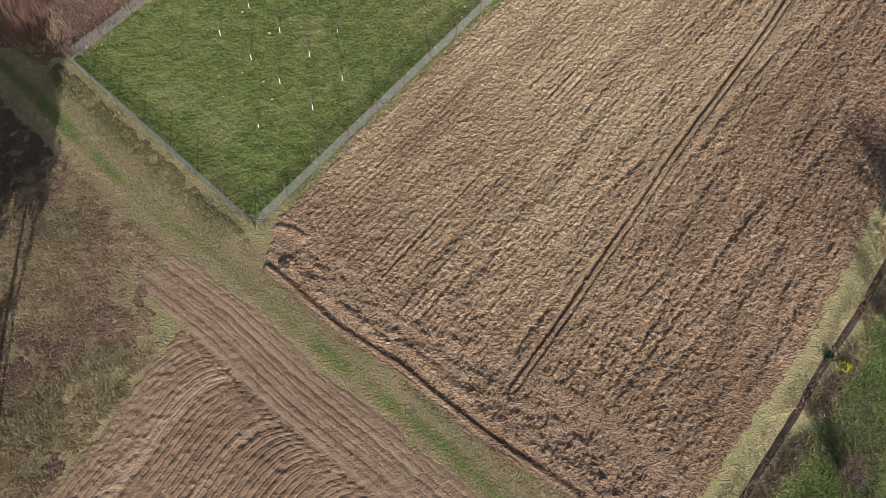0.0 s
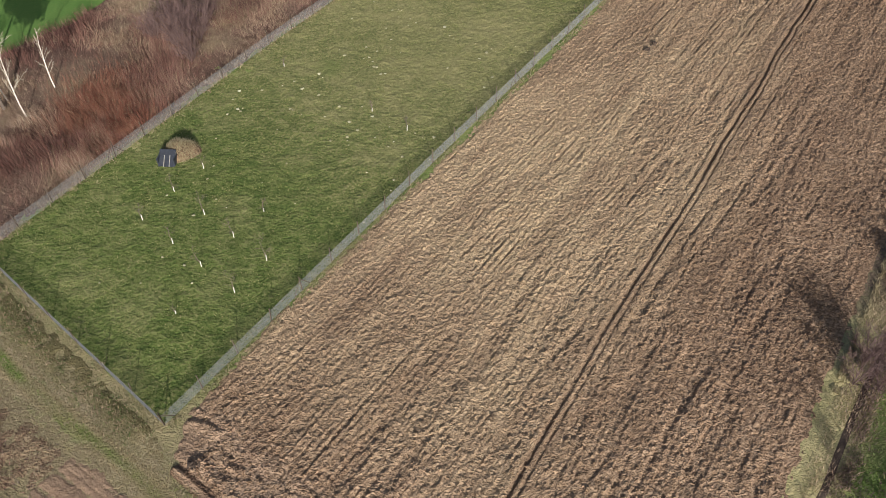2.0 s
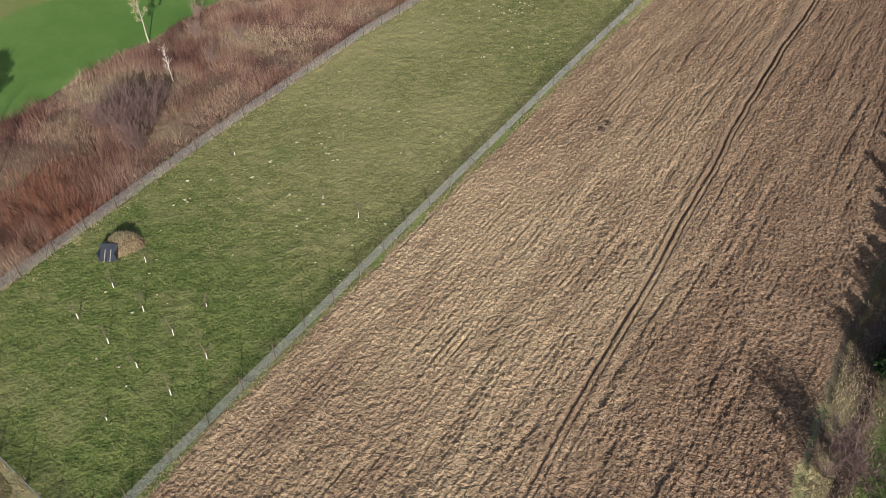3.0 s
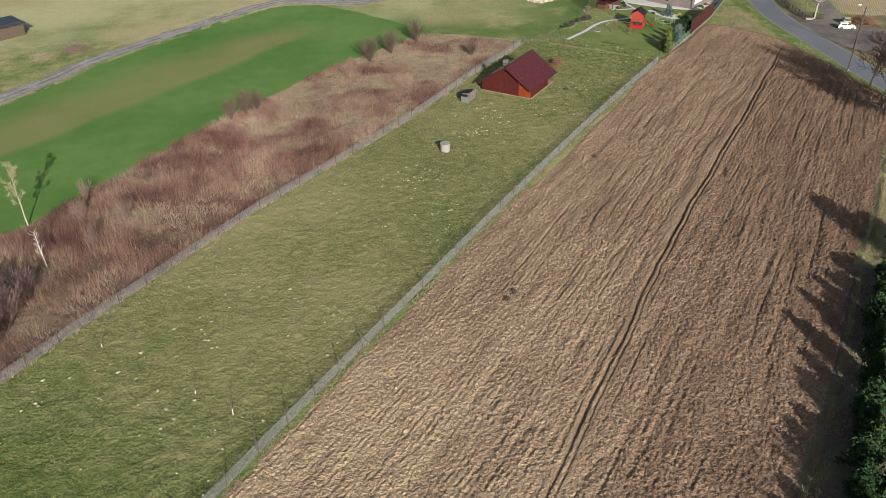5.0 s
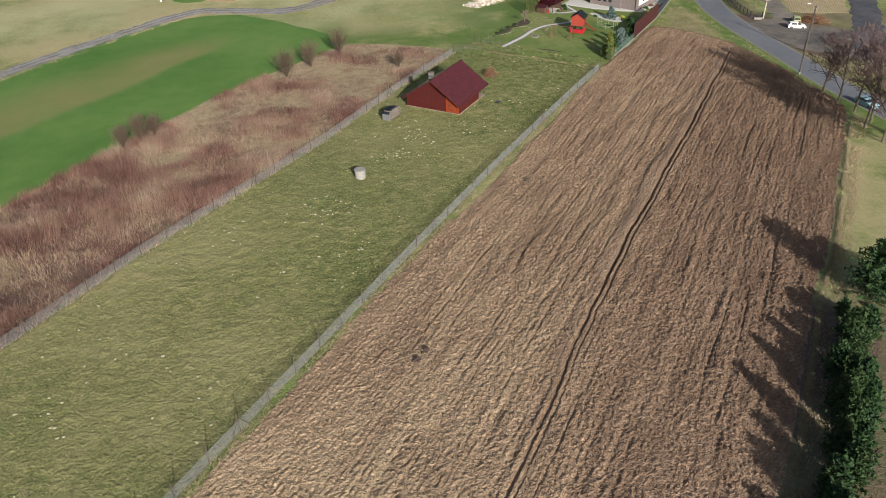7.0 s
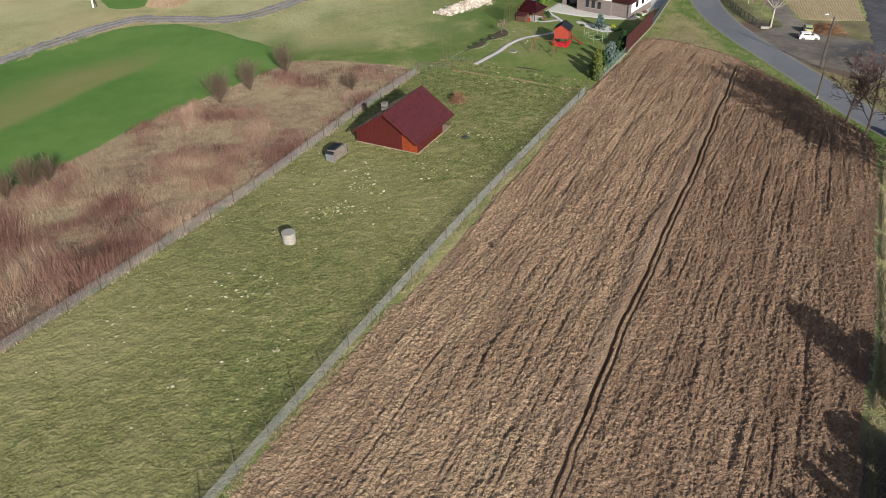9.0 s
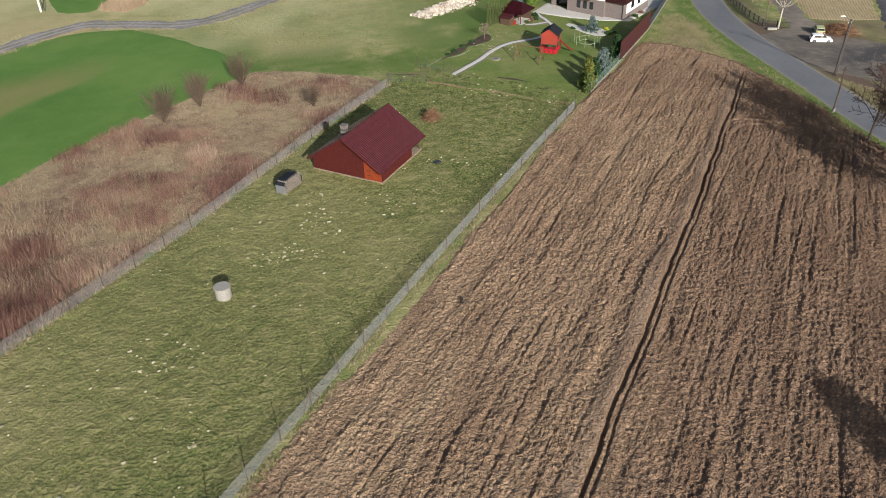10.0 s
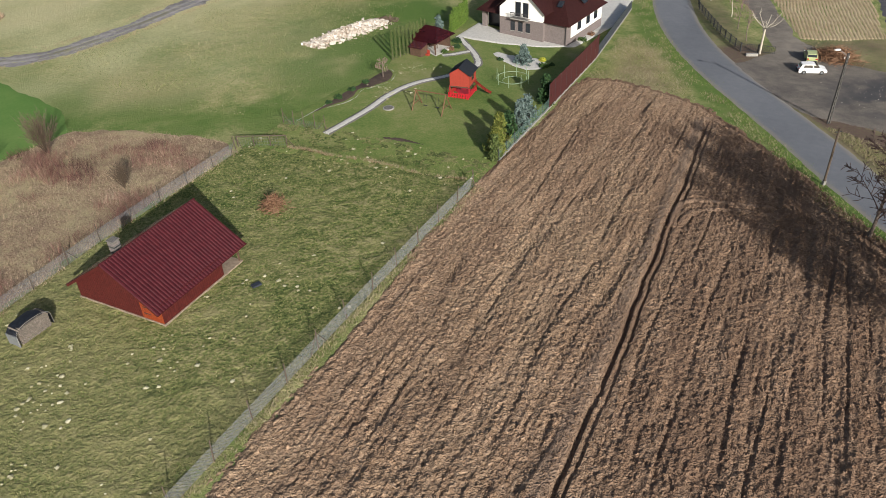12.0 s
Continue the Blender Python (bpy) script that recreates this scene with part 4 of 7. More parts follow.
# ---- the cabin ----
def cabin():
    root = thing("cabin", Matrix.Translation((52.75, 142.85, hz(52.5, 143.3) + 0.04)) @ Matrix(((-0.769, 0.639, 0, 0), (0.639, 0.769, 0, 0), (0, 0, 1, 0), (0, 0, 0, 1))),
                 "red timber cabin with a steep dark red steel roof", "cabin")
    wide, deep, porch, eave, top, mid = 9.85, 7.6, 2.55, 1.97, 5.3, 4.85

    def pitch(x):
        return eave + (top - eave) * (1 - abs(x - mid) / (mid if x < mid else wide - mid))
    bm = bmesh.new()
    box(bm, -0.12, -0.12, -0.2, wide + 0.12, deep + porch, 0.13)
    part("plinth", bevelled(bm, 0.02), dusty, root, "dusty concrete plinth")
    body = bmesh.new()
    for y in (0.0, deep):
        ring = [(0, 0.14), (wide, 0.14), (wide, eave), (mid, top - 0.22), (0, eave)]
        t = 0.14 if y == 0 else -0.14
        front = [body.verts.new((x, y, z)) for x, z in ring]
        back = [body.verts.new((x, y + t, z)) for x, z in ring]
        body.faces.new(front if t > 0 else front[::-1])
        body.faces.new(back[::-1] if t > 0 else back)
        for i in range(5):
            j = (i + 1) % 5
            body.faces.new((front[j], front[i], back[i], back[j]) if t > 0 else (front[i], front[j], back[j], back[i]))
    box(body, 0.003, 0.14, 0.14, 0.14, deep - 0.14, eave + 0.1)
    box(body, wide - 0.14, 0.14, 0.14, wide - 0.003, deep - 0.14, eave + 0.1)
    wall = part("wall", body, red_board, root, "red-stained board wall")
    for i in range(int(wide / 0.24)):
        x = 0.12 + 0.24 * i
        h = pitch(x) - 0.35
        bm = bmesh.new()
        box(bm, x - 0.105, -0.03, 0.15, x + 0.105, -0.003, h)
        if x > 2.35:
            part("board", bm, red_board, wall)
        else:
            part("board", bm, orange_wood, wall, "bright varnished pine board")
    for i in range(int(deep / 0.24)):
        bm = bmesh.new()
        box(bm, -0.03, 0.05 + 0.24 * i, 0.15, -0.003, 0.26 + 0.24 * i, eave - 0.1)
        part("board", bm, red_board, wall)
    for z in (0.7, 1.35):
        bm = bmesh.new()
        box(bm, 1.35, -0.06, z, 2.1, -0.031, z + 0.07)
        part("hinge", bm, dark_iron, wall, "black strap hinge")
    for side in (0, 1):
        over, lo = 0.4, -0.75
        hi = deep + porch + 0.6
        x_mid, x_eave = mid, (-over if side == 0 else wide + over)
        drop = (top - eave) * (over / (mid if side == 0 else wide - mid))
        p_top, p_low = Vector((x_mid, 0, top)), Vector((x_eave, 0, eave - drop))
        run = (p_low - p_top)
        ln = run.length
        d = run.normalized()
        nrm = Vector((-d.z, 0, d.x)) * (1 if d.x > 0 else -1)
        if nrm.z < 0:
            nrm = -nrm
        n = 34
        bm = bmesh.new()
        rows = []
        for i in range(n * 4 + 1):
            y = lo + (hi - lo) * i / (n * 4)
            w = (0.0, 0.075, 0.085, 0.075)[i % 4]
            row = []
            for k in range(13):
                q = p_top + d * ln * k / 12 + nrm * (w - 0.014 * (k % 2)) + Vector((0, y, 0))
                row.append(bm.verts.new(q))
            rows.append(row)
        for r0, r1 in zip(rows, rows[1:]):
            for k in range(12):
                bm.faces.new((r0[k], r1[k], r1[k + 1], r0[k + 1]) if side else (r0[k], r0[k + 1], r1[k + 1], r1[k]))
        roof = part("roof", bm, roof_red, root, "dark red profiled steel roofing")
        for y in (lo + 0.02, hi - 0.06):
            bm = bmesh.new()
            a, b = p_top - nrm * 0.02, p_low - nrm * 0.02
            vs = [bm.verts.new(p + Vector((0, yy, 0))) for p in (a, b, b - nrm * 0.2, a - nrm * 0.2) for yy in (y, y + 0.04)]
            for q in ((0, 2, 3, 1), (2, 4, 5, 3), (4, 6, 7, 5), (6, 0, 1, 7), (0, 6, 4, 2), (1, 3, 5, 7)):
                bm.faces.new([vs[i] for i in q])
            part("bargeboard", bm, red_board, roof)
        bm = bmesh.new()
        c = p_top - nrm * 0.07
        e = p_low - nrm * 0.07
        vs = [bm.verts.new(p + Vector((0, yy, 0))) for p in (c, e) for yy in (lo + 0.07, hi - 0.07)]
        bm.faces.new((vs[0], vs[1], vs[3], vs[2]))
        bmesh.ops.solidify(bm, geom=bm.faces[:], thickness=0.03)
        part("sheathing", bm, brown_wood, roof)
        bm = bmesh.new()
        tube(bm, p_low + Vector((0, lo, -0.02)), p_low + Vector((0, hi, -0.02)), 0.055, 0.055, 8)
        part("gutter", bm, roof_red, roof)
    bm = bmesh.new()
    tube(bm, (mid, -0.76, top + 0.03), (mid, deep + porch + 0.61, top + 0.03), 0.09, 0.09, 8)
    part("ridge_cap", bm, roof_red, root)
    for x in (0.15, 3.1, 6.4, wide - 0.15):
        bm = bmesh.new()
        h = pitch(x) - 0.3
        box(bm, x - 0.07, deep + porch - 0.25, 0.14, x + 0.07, deep + porch - 0.11, h)
        part("porch_post", bevelled(bm, 0.012), brown_wood, root)
    for x in (0.15, wide - 0.15):
        bm = bmesh.new()
        tube(bm, (x, deep + porch - 0.2, 1.0), (x, deep + 0.9, eave), 0.05, 0.05, 5)
        part("brace", bm, brown_wood, root)
    stack = bmesh.new()
    box(stack, 5.9, 1.9, 2.8, 6.6, 2.6, 5.6)
    chimney = part("chimney", bevelled(stack, 0.03), grey_stone, root, "stone-clad chimney stack")
    bm = bmesh.new()
    box(bm, 5.84, 1.84, 5.6, 6.66, 2.66, 5.68)
    part("chimney_cap", bm, grey_stone, chimney)
    for k in range(4):
        bm = bmesh.new()
        z = 4.45 + 0.28 * k
        box(bm, 5.88, 1.88, z, 6.62, 2.62, z + 0.11)
        part("stone_course", bm, brick_grey if k % 2 else dark_iron, chimney)


cabin()


# ---- things on the plot ----
def lathe(profile, sides=28):
    bm = bmesh.new()
    rings = [[bm.verts.new((r * math.cos(2 * math.pi * i / sides), r * math.sin(2 * math.pi * i / sides), z)) for i in range(sides)] for r, z in profile]
    for a, b in zip(rings, rings[1:]):
        for i in range(sides):
            j = (i + 1) % sides
            bm.faces.new((a[i], a[j], b[j], b[i]))
    bm.faces.new(rings[-1])
    bm.faces.new(rings[0][::-1])
    return bm


def well():
    root = thing("well", pose(34.1, 124.5, hz(34, 124.5) + 0.03), "pale concrete well ring with a flat lid", "well")
    part("ring", lathe([(0.75, -0.2), (0.77, 0.0), (0.77, 0.58), (0.75, 0.605), (0.77, 0.63), (0.77, 1.16), (0.74, 1.2)]), concrete, root, smooth_faces=False)
    part("lid", lathe([(0.8, 1.2), (0.82, 1.22), (0.82, 1.28), (0.8, 1.31)]), concrete, root, "slightly paler concrete lid")


well()


def woodpile():
    root = thing("woodpile", Matrix.Translation((41.9, 144.9, 0.03)) @ pose(0, 0, 0, 0, 0, 49), "stack of split firewood under a dark tarpaulin", "woodpile")
    rng = random.Random(5)
    for face, y in ((0, -0.62),):
        for r in range(9):
            for c in range(14):
                x = -1.35 + 0.2 * c + (0.1 if r % 2 else 0)
                z = 0.16 + 0.165 * r
                if z > 1.68 - 0.3 * abs(x / 1.5) ** 4:
                    continue
                bm = bmesh.new()
                n = rng.choice((3, 4, 5, 6))
                rad = rng.uniform(0.075, 0.105)
                a0 = rng.uniform(0, 6)
                tube(bm, (x, -0.66 + rng.uniform(-0.04, 0.03), z), (x, 0.62, z), rad, rad, n)
                part("log", bm, log_ends, root)
    bm = bmesh.new()
    n = 16
    prev = None
    for i in range(n + 1):
        a = math.pi * i / n
        x = -1.66 * math.cos(a)
        z = 0.25 + 1.5 * math.sin(a) ** 0.33 if 0 < i < n else 0.15
        row = [bm.verts.new((x + 0.05 * math.sin(9 * a + k), y, z - 0.12 * abs(k - 2) ** 1.5 * 0.3 + 0.03 * math.sin(5 * k + 7 * a))) for k, y in enumerate((-0.58, -0.2, 0.15, 0.5, 0.78))]
        if prev:
            for k in range(4):
                bm.faces.new((prev[k], prev[k + 1], row[k + 1], row[k]))
        prev = row
    bmesh.ops.solidify(bm, geom=bm.faces[:], thickness=0.03)
    cover = part("tarpaulin", bm, tarp, root, "creased dark blue tarpaulin", True)
    bm = bmesh.new()
    for i in range(n):
        pts = []
        for k in (i, i + 1):
            a = math.pi * k / n
            pts.append((-1.69 * math.cos(a), -0.6, (0.28 + 1.5 * math.sin(a) ** 0.33) if 0 < k < n else 0.15))
        tube(bm, pts[0], pts[1], 0.016, 0.016, 5)
    part("hem", bm, concrete, cover, "pale grey hem rope")
    bm = bmesh.new()
    box(bm, -1.72, -0.6, 0.0, -1.62, 0.75, 1.05)
    part("side_panel", bm, wire, root, "grey sheet side panel")


woodpile()


def cellar():
    root = thing("root_cellar", pose(-20.9, 67.3, 0.03, 0, 0, -8), "earth-covered root cellar with a dark sloping hatch", "cellar")
    rng = np.random.default_rng(4)
    u, v = np.meshgrid(np.linspace(0, 1, 15), np.arange(36) * 2 * math.pi / 36, indexing="ij")
    rad = 2.0 * u * (1 + 0.12 * np.sin(3 * v + 1))
    x, y = rad * np.cos(v) + 0.9, rad * np.sin(v) * 0.9 + 1.6
    z = 1.3 * (1 - u ** 2) ** 0.9 - 0.08 + 0.15 * (fractal(x * 1.5 + 30, y * 1.5 + 30, 2) - 0.5)
    idx = np.arange(15 * 36).reshape(15, 36)
    q = np.stack([idx[:-1], idx[1:], np.roll(idx[1:], -1, 1), np.roll(idx[:-1], -1, 1)], -1).reshape(-1, 4)
    joined("mound", np.stack([x.ravel(), y.ravel(), z.ravel()], 1), q, rough_earth, root, "mound of dry grass and earth", False)
    n = 2600
    a, r = rng.uniform(0, 6.28, n), 2.05 * np.sqrt(rng.random(n))
    px, py = r * np.cos(a) + 0.9, r * np.sin(a) * 0.9 + 1.6
    base = np.stack([px, py, 1.3 * np.clip(1 - (r / 2.0) ** 2, 0, 1) ** 0.9 - 0.1], 1)
    tip = base + np.stack([rng.normal(0, 0.15, n), rng.normal(0, 0.15, n), rng.uniform(0.15, 0.4, n)], 1)
    v, f = blades(base, tip, 0.05, rng.uniform(0, 3.1, n))
    joined("grass", v, f, straw, root)
    bm = bmesh.new()
    box(bm, -0.9, -1.15, -0.03, 0.9, 0.85, 0.06, Matrix.Translation((0, 0, 0.6)) @ pose(0, 0, 0, 38))
    hatch = part("hatch", bevelled(bm, 0.015), tarp, root, "dark felted hatch")
    for x in (-0.3, 0.3):
        bm = bmesh.new()
        box(bm, x - 0.035, -1.1, 0.06, x + 0.035, 0.2, 0.11, Matrix.Translation((0, 0, 0.6)) @ pose(0, 0, 0, 38))
        part("batten", bm, concrete, hatch, "pale wooden batten")
    for x in (-0.95, 0.83):
        bm = bmesh.new()
        box(bm, x, -0.7, -0.1, x + 0.12, 1.1, 0.85)
        part("cheek_wall", bm, slate, root)


cellar()


# ---- trees ----
def branching(rng, tall, spread=0.45, levels=4, first=0.25, kids=(7, 5, 4), trunk_r=0.12, droop=0.0, bend=0.06, ratio=0.5):
    """Segments of a leafless tree, level by level: start, end, radii."""
    segs = [[] for _ in range(levels)]

    def grow(p, d, length, r, level):
        steps = 5 if level == 0 else 4 if level < 2 else 2
        pts = [p]
        for i in range(steps):
            d = (d + Vector(rng.normal(0, bend * (1 + level), 3)) + Vector((0, 0, 0.05 * (level > 0) - droop * (level > 1)))).normalized()
            q = pts[-1] + d * (length / steps)
            r0, r1 = r * (1 - 0.8 * i / steps), r * (1 - 0.8 * (i + 1) / steps)
            segs[level].append((pts[-1], q, r0, r1))
            pts.append(q)
        if level + 1 < levels:
            n = kids[level]
            for k in range(n):
                f = (first if level == 0 else 0.25) + (1 - (first if level == 0 else 0.25)) * (k + rng.random()) / n
                f = min(f, 0.98)
                i = min(int(f * steps), steps - 1)
                at = pts[i].lerp(pts[i + 1], f * steps - i)
                a = rng.uniform(0, 6.28)
                side = d.orthogonal().normalized()
                side.rotate(Matrix.Rotation(a, 3, d))
                nd = (d * (1 - spread) + side * (spread + 0.25 * rng.random())).normalized()
                grow(at, nd, length * ratio * (1.15 - 0.55 * f) * rng.uniform(0.8, 1.15), max(r * 0.5 * (1 - 0.6 * f), 0.008), level + 1)
    grow(Vector((0, 0, -0.15)), Vector((rng.normal(0, 0.03), rng.normal(0, 0.03), 1)).normalized(), tall, trunk_r, 0)
    return segs


def bare_tree(name, x, y, tall, label, seed, trunk_mat=bark, twig_mat=twig, stems=1, leaf=None, leaf_n=0, leaf_size=0.1, thin=0.012, **how):
    rng = np.random.default_rng(seed)
    root = thing(name, pose(x, y, hz(x, y) + 0.02), label, "tree" if stems == 1 else "shrub")
    low, high = [], []
    tips = []
    for s in range(stems):
        segs = branching(rng, tall * rng.uniform(0.75, 1.0) if stems > 1 else tall, **how)
        lean = Matrix.Identity(3)
        if stems > 1:
            a = 2 * math.pi * s / stems + rng.uniform(-0.4, 0.4)
            lean = Matrix.Rotation(rng.uniform(0.1, 0.5) if stems < 40 else rng.uniform(0.02, 0.5), 3, Vector((math.cos(a), math.sin(a), 0)))
        for level, group in enumerate(segs):
            for p, q, r0, r1 in group:
                (low if level < 1 else high).append((*(lean @ p), *(lean @ q), max(r0, thin), max(r1, thin * 0.6)))
                if level >= 2:
                    tips.append(lean @ q)
    for key, group, m, sides in (("trunk", low, trunk_mat, 7), ("crown", high, twig_mat, 3)):
        g = np.array(group)
        v, f = prisms(g[:, :3], g[:, 3:6], g[:, 6], g[:, 7], sides)
        joined(key, v, f, m, root)
    if leaf:
        t = np.array(tips)
        c = t[rng.integers(0, len(t), leaf_n)] + rng.normal(0, 0.12, (leaf_n, 3))
        v, f = flakes(c, leaf_size * rng.uniform(0.6, 1.3, leaf_n), rng)
        joined("leaves", v, f, leaf, root)
    return root


def sapling(x, y, tall, seed, white=0.85):
    rng = np.random.default_rng(seed)
    root = thing("sapling", pose(x, y, hz(x, y) + 0.02), "young fruit tree with a whitewashed trunk", "sapling", "fruit saplings on the plot")
    bm = bmesh.new()
    tube(bm, (0, 0, -0.1), (0.05, 0.02, white), 0.042, 0.036, 7)
    part("painted_trunk", bm, white_paint, root, "whitewashed lower trunk")
    segs = branching(rng, tall - white, 0.5, 3, 0.1, (6, 4), 0.04, ratio=0.45)
    g = np.array([(*p, *q, max(a, 0.012), max(b, 0.009)) for level in segs for p, q, a, b in level])
    g[:, [2, 5]] += white
    v, f = prisms(g[:, :3], g[:, 3:6], g[:, 6], g[:, 7], 3)
    joined("crown", v, f, bark, root)


for k, (x, y, h) in enumerate(((-11.7, 48.9, 2.9), (-9.1, 52.6, 3.1), (-15.2, 52.2, 2.7), (-12.6, 55.8, 2.9), (-15.9, 59.0, 3.0), (-22.0, 58.7, 2.3), (-18.4, 55.3, 2.5), (-19.5, 62.5, 2.8),
                               (-16.7, 46.8, 1.3), (-17.0, 65.9, 2.3), (-10.0, 59.1, 1.9), (4.7, 70.6, 2.2), (0.8, 74.3, 1.7), (-9.9, 83.5, 1.6))):
    sapling(x, y, h, 20 + k, 0.78 if h > 2 else 0.45)

# birches and a young poplar in the scrub
for k, (x, y, h, n, r) in enumerate(((-38.4, 75.8, 10.5, 16, 0.26), (-36.7, 81.2, 7.5, 13, 0.2), (-41.5, 79.0, 10.5, 16, 0.26), (-33.4, 18.5, 9.5, 26, 0.32), (-44.0, 74.6, 11.0, 26, 0.34))):
    bare_tree("birch", x, y, h, "leafless young birch with a white trunk", 60 + k, birch_bark, birch_bark if k > 2 else pale_bark, spread=0.3, kids=(n, 5, 2), trunk_r=0.085, ratio=r, first=0.3, thin=0.017)
bare_tree("birch", -19.9, 101.0, 5.4, "leafless slender birch with a white trunk", 66, birch_bark, birch_bark, spread=0.42, kids=(22, 4, 2), trunk_r=0.06, ratio=0.22, first=0.35, thin=0.013, bend=0.025)
bare_tree("poplar", -25.2, 112.3, 8.6, "young poplar with pale fresh leaves", 67, pale_bark, pale_bark, leaf=young_leaf, leaf_n=1200, leaf_size=0.11, spread=0.4, kids=(16, 5, 3), trunk_r=0.11, ratio=0.3, first=0.35, thin=0.016)
for k, (x, y, h) in enumerate(((-42.5, 27.0, 14.0), (-45.0, 34.0, 13.0), (-41.0, 20.0, 14.0), (-49.0, 38.0, 12.0), (-46.0, 25.0, 14.0), (-52.0, 45.0, 13.0), (-39.0, 10.0, 13.0), (-43.5, 15.0, 12.0), (-34.5, -2.0, 12.5), (-36.5, 3.0, 13.0), (-34.0, -9.0, 13.0), (-37.5, 7.0, 12.0), (-36.0, -5.0, 13.5))):
    bare_tree("tree", x, y, h, "tall leafless grey tree beside the lane", 70 + k, bark, twig, spread=0.42, kids=(15, 8, 4), trunk_r=0.17, ratio=0.4, first=0.15, thin=0.055)

# shrubs along the scrub
for k, (x, y, h) in enumerate(((25.8, 168.8, 5.2), (30.6, 173.4, 5.0), (36.8, 180.3, 4.8), (46.9, 168.6, 3.0), (2.2, 145.6, 4.4), (-0.2, 143.4, 3.8), (4.0, 147.5, 3.6))):
    bare_tree("shrub", x, y, h, "dense leafless brown shrub at the field's edge", 90 + k, brown_twig, brown_twig, 42, kids=(7, 4), levels=3, spread=0.2, trunk_r=0.022, ratio=0.42, first=0.2, thin=0.013)
for k, (x, y, h) in enumerate(((-21.2, 85.0, 5.2), (-23.6, 88.4, 5.4), (-20.8, 89.6, 5.0), (-24.8, 93.6, 4.6), (-20.2, 94.4, 4.4), (-22.4, 91.4, 5.2), (-26.4, 90.0, 4.2))):
    bare_tree("shrub", x, y, h, "dense leafless purple-brown thicket shrub in the scrub", 180 + k, dark_twig, purple_twig, 22, kids=(9, 5), levels=3, spread=0.24, trunk_r=0.03, ratio=0.4, first=0.15, thin=0.014)
for k, (x, y, h, n) in enumerate(( (-15.0, 104.5, 3.4, 14), (-12.2, 112.0, 2.8, 12), (-18.0, 112.5, 3.2, 12), (-19.0, 119.0, 3.0, 12))):
    bare_tree("shrub", x, y, h, "loose leafless purple-grey shrub in the scrub", 100 + k, twig, twig, n, kids=(9, 5), levels=3, spread=0.26, trunk_r=0.03, ratio=0.4, first=0.2, thin=0.011)

# bare trees by the ditch and the road
for k, (x, y, h) in enumerate(((40.8, 36.0, 4.5), (42.6, 38.0, 4.3), (42.6, 35.2, 4.0), (30.5, 14.0, 2.6))):
    bare_tree("shrub", x, y, h, "bushy leafless tree beside the ditch", 110 + k, dark_twig, purple_twig, 9, kids=(8, 5, 3), levels=4, spread=0.36, trunk_r=0.05, ratio=0.45, first=0.2, thin=0.016)
for k, (x, y, h) in enumerate(((47.0, 22.0, 8.0), (52.0, 30.0, 9.0), (41.0, 14.0, 8.0), (57.0, 37.0, 8.0))):
    bare_tree("tree", x, y, h, "leafless spreading tree on the rough grass", 115 + k, spread=0.45, kids=(15, 10, 7), trunk_r=0.16, ratio=0.45, first=0.2, thin=0.02)
for k, (x, y, h) in enumerate(((118.7, 136.0, 11.0), (118.0, 131.0, 12.0), (117.8, 126.5, 13.0), (117.3, 121.5, 13.0), (114.6, 124.0, 12.0), (118.6, 114.0, 13.0), (118.6, 140.5, 9.0), (113.6, 118.6, 12.0), (115.6, 113.0, 13.0))):
    bare_tree("tree", x, y, h, "leafless roadside tree with dark spreading limbs", 120 + k, bark, dark_twig, spread=0.45, kids=(13, 9, 5), trunk_r=0.2, ratio=0.5, first=0.2, thin=0.045)


def conifer(name, x, y, tall, wide, label, seed, material=needle, n=2200, full=1.0, ragged=0.25, size=0.22, group=""):
    """A trunk with whorls of boughs, each a ragged spray of needle clumps."""
    rng = np.random.default_rng(seed)
    root = thing(name, pose(x, y, hz(x, y) + 0.02), label, "conifer", group)
    bm = bmesh.new()
    tube(bm, (0, 0, -0.1), (0, 0, tall * 0.97), 0.03 * tall ** 0.7, 0.01, 7)
    part("trunk", bm, bark, root)
    whorls = max(6, int(tall * 3))
    a, b = [], []
    for w in range(whorls):
        f = w / whorls
        z = tall * (0.06 + 0.9 * f)
        reach = wide * (1 - f) ** full * rng.uniform(0.8, 1.15)
        for k in range(7):
            t = 2 * math.pi * (k + rng.random()) / 7
            r = reach * rng.uniform(1 - ragged * 1.6, 1 + ragged)
            a.append((0, 0, z))
            b.append((r * math.cos(t), r * math.sin(t), z + r * rng.uniform(-0.15, 0.3)))
    v, f = prisms(a, b, 0.02, 0.008, 3)
    joined("boughs", v, f, bark, root)
    a, b = np.array(a), np.array(b)
    i = rng.integers(0, len(a), n)
    t = rng.random(n) ** 0.6
    c = a[i] * (1 - t)[:, None] + b[i] * t[:, None] + rng.normal(0, min(0.09 + 0.03 * wide, 0.4 * wide), (n, 3))
    v, f = flakes(c, size * rng.uniform(0.5, 1.3, n), rng, 0.75 if full < 0.2 else 0.2)
    joined("crown", v, f, material, root)
    return root


